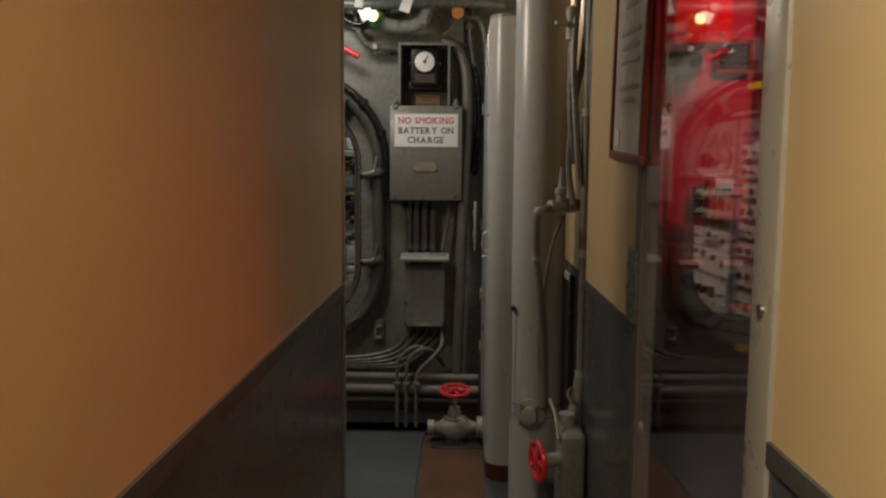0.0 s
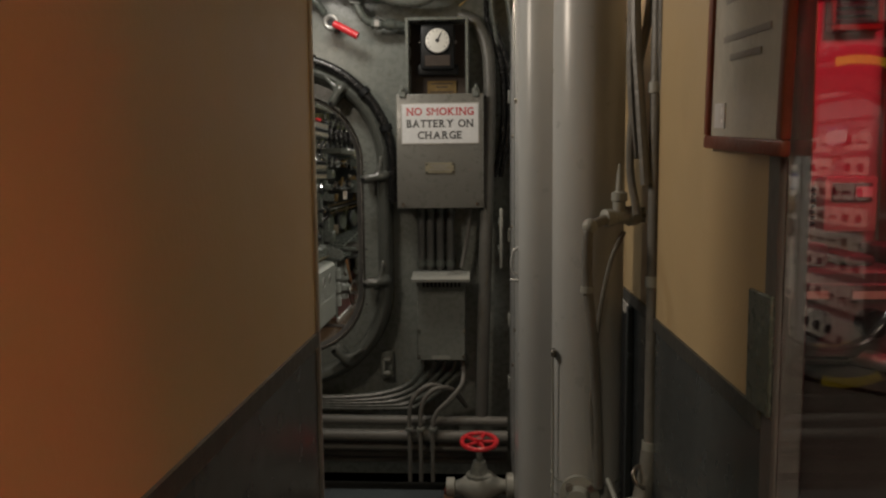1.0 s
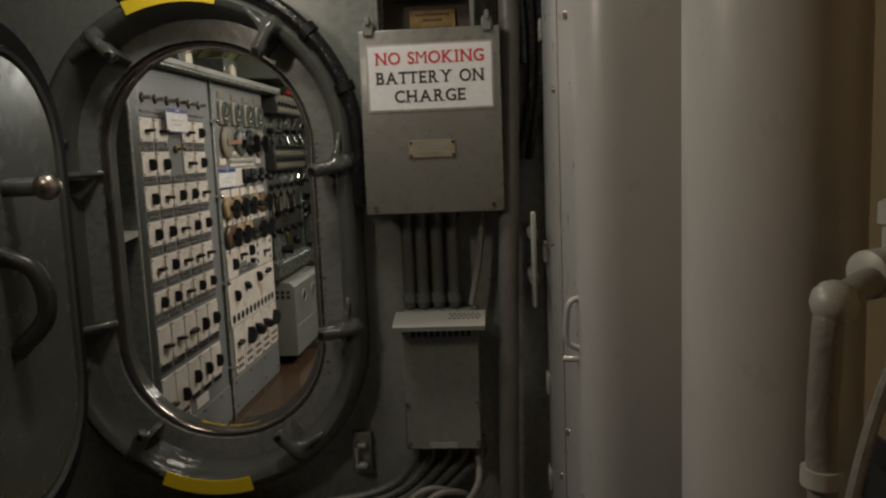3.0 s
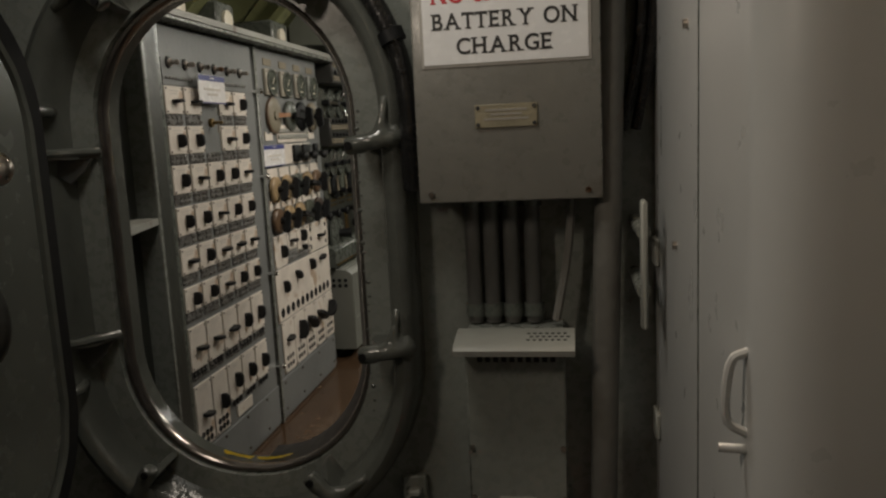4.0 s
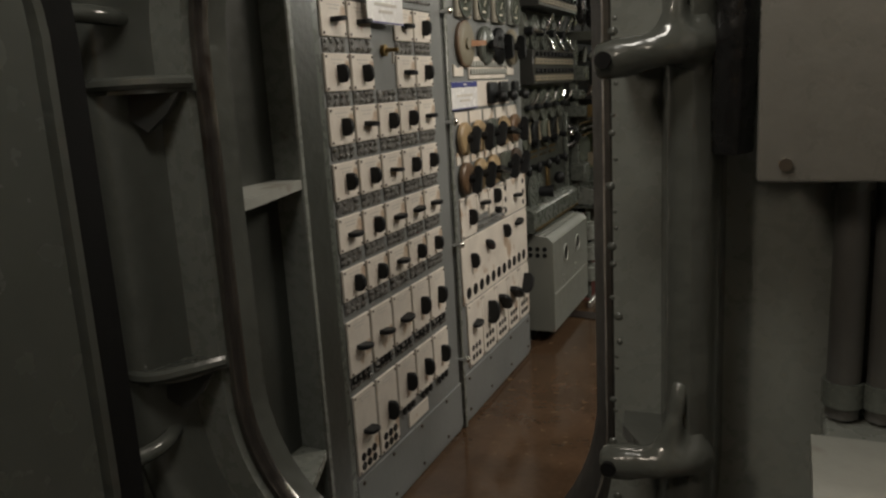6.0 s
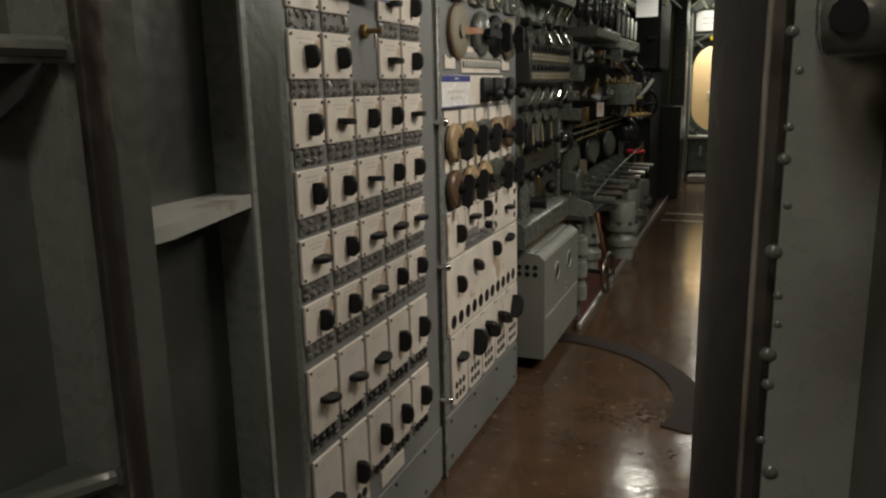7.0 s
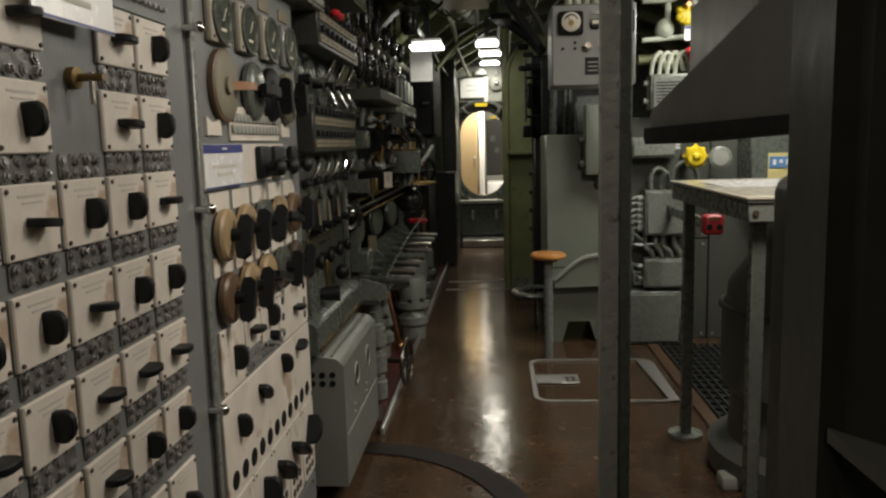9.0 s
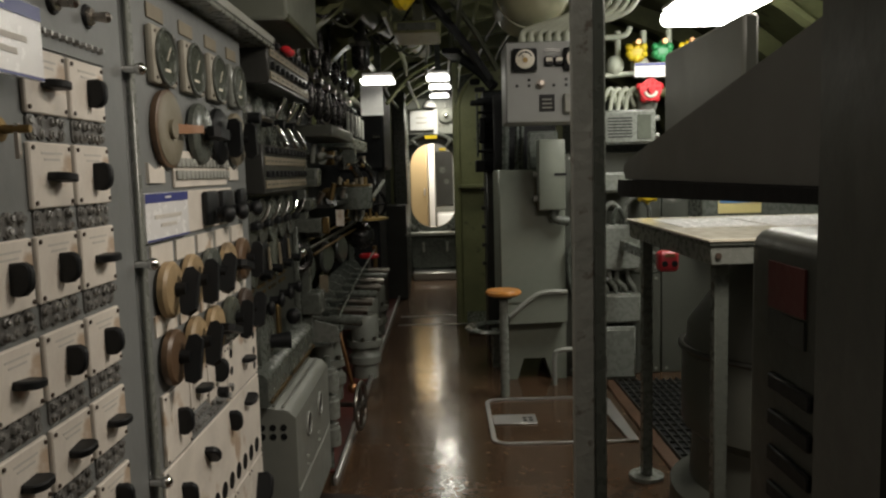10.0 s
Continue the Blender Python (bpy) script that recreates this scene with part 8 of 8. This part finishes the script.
    # salvage air valves
    v = thing("air_manifold", 0.5, Y, 1.6, "pale green air manifold pipes", "manifold")
    part("pipe", tube(B(), [(0.10, Y - 0.02, 1.80), (0.45, Y - 0.02, 1.815), (1.3, Y - 0.02, 1.82)], 0.016, 10), WHITE_P, v)
    part("pipe", tube(B(), [(0.10, Y + 0.1, 1.70), (0.5, Y + 0.1, 1.71), (1.3, Y + 0.1, 1.72)], 0.03, 10), OLIVE, v)
    part("pipe", tube(B(), [(0.10, Y - 0.02, 2.02), (0.28, Y - 0.02, 2.03), (0.32, Y - 0.02, 2.08)], 0.016, 10), WHITE_P, v)
    for k in range(4):
        part("loop", tube(B(), [(0.15 + 0.045 * k, Y - 0.04, 1.60), (0.16 + 0.045 * k, Y - 0.06, 1.68), (0.20 + 0.045 * k, Y - 0.06, 1.72), (0.24 + 0.05 * k, Y - 0.03, 1.62)], 0.013, 8), WHITE_P, v)
    for k in range(3):
        x = 0.23 + 0.15 * k
        part("bonnet", ball(B(), (x, Y - 0.01, 1.86), 0.055, (1, 1, 1.1), 14), WHITE_P, v)
        part("riser", cyl(B(), (x + 0.02, Y, 1.88), (x + 0.02, Y, 2.06), 0.018), WHITE_P, v)
    for x, mt, nm in ((0.335, YELLOW, "yellow"), (0.485, GREEN, "green"), (0.64, YELLOW, "yellow")):
        h = thing("valve_cover", x, Y - 0.08, 1.86, nm + " painted valve handle cover", "valve handle", "coloured valve handles")
        bm = box(B(), (x - 0.045, Y - 0.115, 1.875), (x + 0.045, Y - 0.06, 1.955), 0.016, 3)
        for a in (25, 155, 205, 335, 270):
            ball(bm, (x + 0.045 * math.cos(radians(a)), Y - 0.10, 1.93 + 0.045 * math.sin(radians(a))), 0.024, (1, 0.9, 1), 12)
        part("body", bm, mt, h, "thickly painted lobed cover")
        part("neck", cyl(B(), (x, Y - 0.09, 1.95), (x, Y - 0.09, 1.985), 0.024, 0.018), mt, h)
        part("nut", cyl(B(), (x, Y - 0.12, 1.975), (x, Y - 0.15, 1.975), 0.014), COPPER, h)
    r = thing("red_star_handle", 0.405, Y - 0.1, 1.62, "red lobed valve handwheel with a white band", "valve handle")
    bm = cyl(B(), (0.405, Y - 0.10, 1.705), (0.405, Y - 0.15, 1.705), 0.062, seg=20)
    for k in range(5):
        a = radians(90 + 72 * k)
        ball(bm, (0.405 + 0.062 * math.cos(a), Y - 0.125, 1.705 + 0.062 * math.sin(a)), 0.022, seg=10)
    part("wheel", bm, RED_P, r)
    part("hub", cyl(B(), (0.405, Y - 0.15, 1.705), (0.405, Y - 0.17, 1.705), 0.02), RED_P, r)
    part("band", tube(B(), [(0.405 + 0.034 * math.cos(radians(a)), Y - 0.152, 1.70 + 0.034 * math.sin(radians(a))) for a in range(190, 351, 20)], 0.009, 8, 2), PLATE, r, "pale band round the lower hub")
    part("stem", lathe(B(), [(0.05, 0), (0.06, 0.06), (0.045, 0.12), (0.02, 0.13)], facing(0.41, Y - 0.02, 1.58, (0, -0.4, 1)), 18), GREY_L, r)
    p = thing("placard_card", 0.43, Y - 0.15, 1.80, "white placard with a purple heading", "placard")
    part("sheet", box(B(), (0.31, Y - 0.155, 1.775), (0.56, Y - 0.152, 1.855)), WHITE, p)
    part("heading", box(B(), (0.311, Y - 0.157, 1.838), (0.559, Y - 0.1555, 1.854)), BLUE_INK, p)
    for z in (1.80, 1.815):
        part("text_bar", box(B(), (0.34, Y - 0.157, z), (0.53, Y - 0.1555, z + 0.006)), GREY_INK, p)
    t = thing("yellow_valve", 0.36, Y - 0.2, 1.05, "yellow painted valve behind the table", "valve")
    lobed = lathe(B(), [(0.02, 0.0), (0.054, 0.0), (0.060, 0.012), (0.060, 0.045), (0.048, 0.06), (0.01, 0.062)], facing(0.375, Y - 0.16, 1.125, (0, -1, 0)), 24)
    for k in range(8):
        a = radians(45 * k)
        ball(lobed, (0.375 + 0.060 * math.cos(a), Y - 0.19, 1.125 + 0.060 * math.sin(a)), 0.013, seg=10)
    part("body", lobed, YELLOW, t, "lobed yellow hand wheel")
    part("hub", ball(B(), (0.375, Y - 0.225, 1.125), 0.026, (1, 0.6, 0.8), 12), YELLOW, t)
    part("stem", cyl(B(), (0.375, Y - 0.15, 1.125), (0.375, Y + 0.05, 1.125), 0.03), GREY_D, t)
    g = thing("grey_gauge", 0.52, Y - 0.1, 1.05, "round grey gauge behind the table", "gauge")
    part("body", lathe(B(), [(0.10, 0), (0.11, 0.05), (0.08, 0.06)], facing(0.52, Y - 0.12, 1.115, (0, -1, 0)) @ Matrix.Diagonal((0.6, 0.6, 1, 1)), 24), GREY, g)
    part("dial", lathe(B(), [(0.075, 0.061), (0.075, 0.063), (0.02, 0.064)], facing(0.52, Y - 0.12, 1.115, (0, -1, 0)) @ Matrix.Diagonal((0.6, 0.6, 1, 1)), 24), GREY_L, g)
    b = thing("labelled_locker", 1.3, Y - 0.1, 1.0, "grey locker with a yellow and blue label", "locker")
    part("body", box(B(), (0.68, Y - 0.2, 0.95), (1.65, Y + 0.04, 1.32), 0.008), GREY_D, b)
    lab = part("label_sheet", box(B(), (0.775, Y - 0.204, 0.99), (1.022, Y - 0.201, 1.135)), LABEL_Y, b, "yellow label with a blue band")
    part("band", box(B(), (0.782, Y - 0.207, 1.05), (1.016, Y - 0.2045, 1.115)), LABEL_B, lab)
    for k in range(6):
        part("text_bar", box(B(), (0.80 + 0.036 * k, Y - 0.209, 1.068 + 0.01 * (k % 2)), (0.818 + 0.036 * k, Y - 0.2072, 1.098)), WHITE, lab)


wall_boxes()


def chart_table():
    t = thing("chart_table", 0.45, 6.7, 0.0, "chart table with pale varnished top and thin steel legs", "table")
    part("top", box(B(), (-0.05, 6.18, 1.050), (1.05, 7.16, 1.06), 0.003), TABLE_T, t, "pale glossy top")
    part("edge_band", box(B(), (-0.046, 6.184, 1.040), (1.046, 7.156, 1.0495), 0.002), GREY_D, t)
    apron = part("apron", box(B(), (-0.04, 6.19, 0.985), (1.04, 7.15, 1.039), 0.003), GREY, t)
    studs("bolt", apron, mesh_of("apron_bolt", cyl(B(), (0, 0, 0), (0, -0.006, 0), 0.009, seg=10), STAIN), [(x, 6.19, 1.012) for x in (-0.02, 0.09, 0.30, 0.6, 0.9)])
    for x, y in ((0.01, 7.07), (0.01, 6.26), (0.98, 7.07), (0.98, 6.26)):
        l = part("leg", box(B(), (x - 0.02, y - 0.02, 0.012), (x + 0.02, y + 0.02, 0.985), 0.003), GREY_D, t)
        part("foot", cyl(B(), (x, y, 0.0), (x, y, 0.014), 0.07, seg=22), GREY, l)
    s = thing("chart_sheet", 0.3, 6.7, 1.06, "white chart lying on the table", "paper")
    part("sheet", box(B(), (0.02, 6.62, 1.0605), (0.30, 7.02, 1.062)), WHITE, s)
    s = thing("chart_sheet", 0.5, 6.7, 1.06, "white chart lying on the table", "paper")
    part("sheet", box(B(), (0.315, 6.58, 1.0605), (0.85, 7.05, 1.0625)), WHITE, s)
    r = thing("red_telephone_box", 0.25, 7.62, 0.775, "small red box with two round sockets", "socket box")
    part("body", box(B(), (0.205, 7.58, 0.775), (0.30, 7.66, 0.872), 0.022, 4), RED_D, r)
    for x in (0.23, 0.275):
        part("socket", cyl(B(), (x, 7.58, 0.815), (x, 7.574, 0.815), 0.014), BLACK, r)
    part("name_plate", box(B(), (0.23, 7.576, 0.846), (0.277, 7.579, 0.86)), BRASS_D, r)
    part("bracket", box(B(), (0.24, 7.66, 0.79), (0.27, 8.66, 0.84)), GREY_D, r)
    g = thing("gyro_compass", 0.42, 6.75, 0.0, "dark grey gyrocompass drum with a conical hood", "gyrocompass")
    part("drum", lathe(B(), [(0.40, 0.0), (0.42, 0.02), (0.42, 0.10), (0.35, 0.13), (0.34, 0.30), (0.38, 0.34), (0.38, 0.62), (0.365, 0.64), (0.36, 0.70), (0.20, 0.93), (0.18, 0.97), (0.05, 0.975)], pose(0.44, 6.72, 0.0), 40), GYRO, g)
    part("band", torus(B(), pose(0.44, 6.72, 0.62), 0.382, 0.012, 40, 8), DARK, g)
    for a in (200, 250, 300):
        p = Vector((0.44 + 0.405 * math.cos(radians(a)), 6.72 + 0.405 * math.sin(radians(a)), 0.0))
        part("bolt_foot", box(B(), p + Vector((-0.05, -0.04, 0.0)), p + Vector((0.05, 0.04, 0.05)), 0.012, 2), GREY_L, g)
    part("handle", torus(B(), facing(0.24, 6.40, 0.66, (-0.5, -1, 0)), 0.035, 0.007, 16, 6), STEEL, g)


chart_table()


def stanchion():
    s = thing("stanchion", -0.56, 5.28, 0.0, "pitted grey steel stanchion of angle section", "post")
    part("face", box(B(), (-0.588, 5.26, 0.0), (-0.553, 5.275, 2.3), 0.003), PITTED, s, "paint-pitted pale face")
    part("web", box(B(), (-0.553, 5.262, 0.0), (-0.533, 5.33, 2.3), 0.003), GREY_D, s)


stanchion()


def near_starboard():
    c = thing("near_cabinet", -0.2, 4.35, 0.0, "dark grey steel cabinet beside the door", "cabinet")
    part("body", box(B(), (-0.528, 4.465, 0.0), (0.5, 4.552, 2.2), 0.01), GYRO, c)
    part("corner_post", prism(B(), [(-0.547, 4.455, 0.0), (-0.535, 4.56, 0.0), (-0.515, 4.56, 0.0), (-0.530, 4.455, 0.0)], (0, 0, 2.2)), VENTED, c)
    part("corner_plate", prism(B(), [(-0.545, 4.446, 1.026), (-0.537, 4.12, 1.026), (-0.31, 4.12, 1.026)], (0, 0, 0.010)), VENTED, c, "flat grey gusset plate")
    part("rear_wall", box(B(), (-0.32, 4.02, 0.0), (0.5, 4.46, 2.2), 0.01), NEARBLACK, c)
    h = thing("canopy_bracket", -0.45, 4.95, 1.22, "dark grey triangular bracket with a black rubber edge", "bracket")
    part("gusset", prism(B(), [(-0.50, 4.56, 1.25), (-0.50, 5.27, 1.25), (-0.50, 5.285, 1.262), (-0.50, 5.28, 1.272), (-0.50, 5.26, 1.280), (-0.50, 4.56, 1.392)], (0.05, 0, 0)), WEDGE, h)
    part("rubber_edge", prism(B(), [(-0.512, 4.56, 1.238), (-0.512, 5.262, 1.222), (-0.512, 5.276, 1.232), (-0.512, 5.272, 1.249), (-0.512, 4.56, 1.249)], (0.082, 0, 0)), RUBBER, h, "black rubber edge strip")
    part("back_plate", box(B(), (-0.449, 4.92, 1.25), (-0.43, 5.23, 1.44), 0.004), HEAT, h)
    v = thing("vented_cabinet", -0.15, 5.05, 0.0, "low dark cabinet with louvres and a maroon plate", "cabinet")
    part("body", box(B(), (-0.31, 4.75, 0.0), (0.35, 5.25, 1.17), 0.03, 3), VENTED, v)
    part("plate", box(B(), (-0.314, 5.045, 1.058), (-0.311, 5.16, 1.126)), STAIN_R, v, "maroon plate")
    part("lower_plate", box(B(), (-0.314, 5.045, 1.015), (-0.311, 5.16, 1.054)), DARK, v, "dark green plate")
    for k in range(6):
        part("louvre", box(B(), (-0.318, 5.02, 0.66 + 0.055 * k), (-0.309, 5.15, 0.685 + 0.055 * k), 0.003), BLACK, v)


near_starboard()
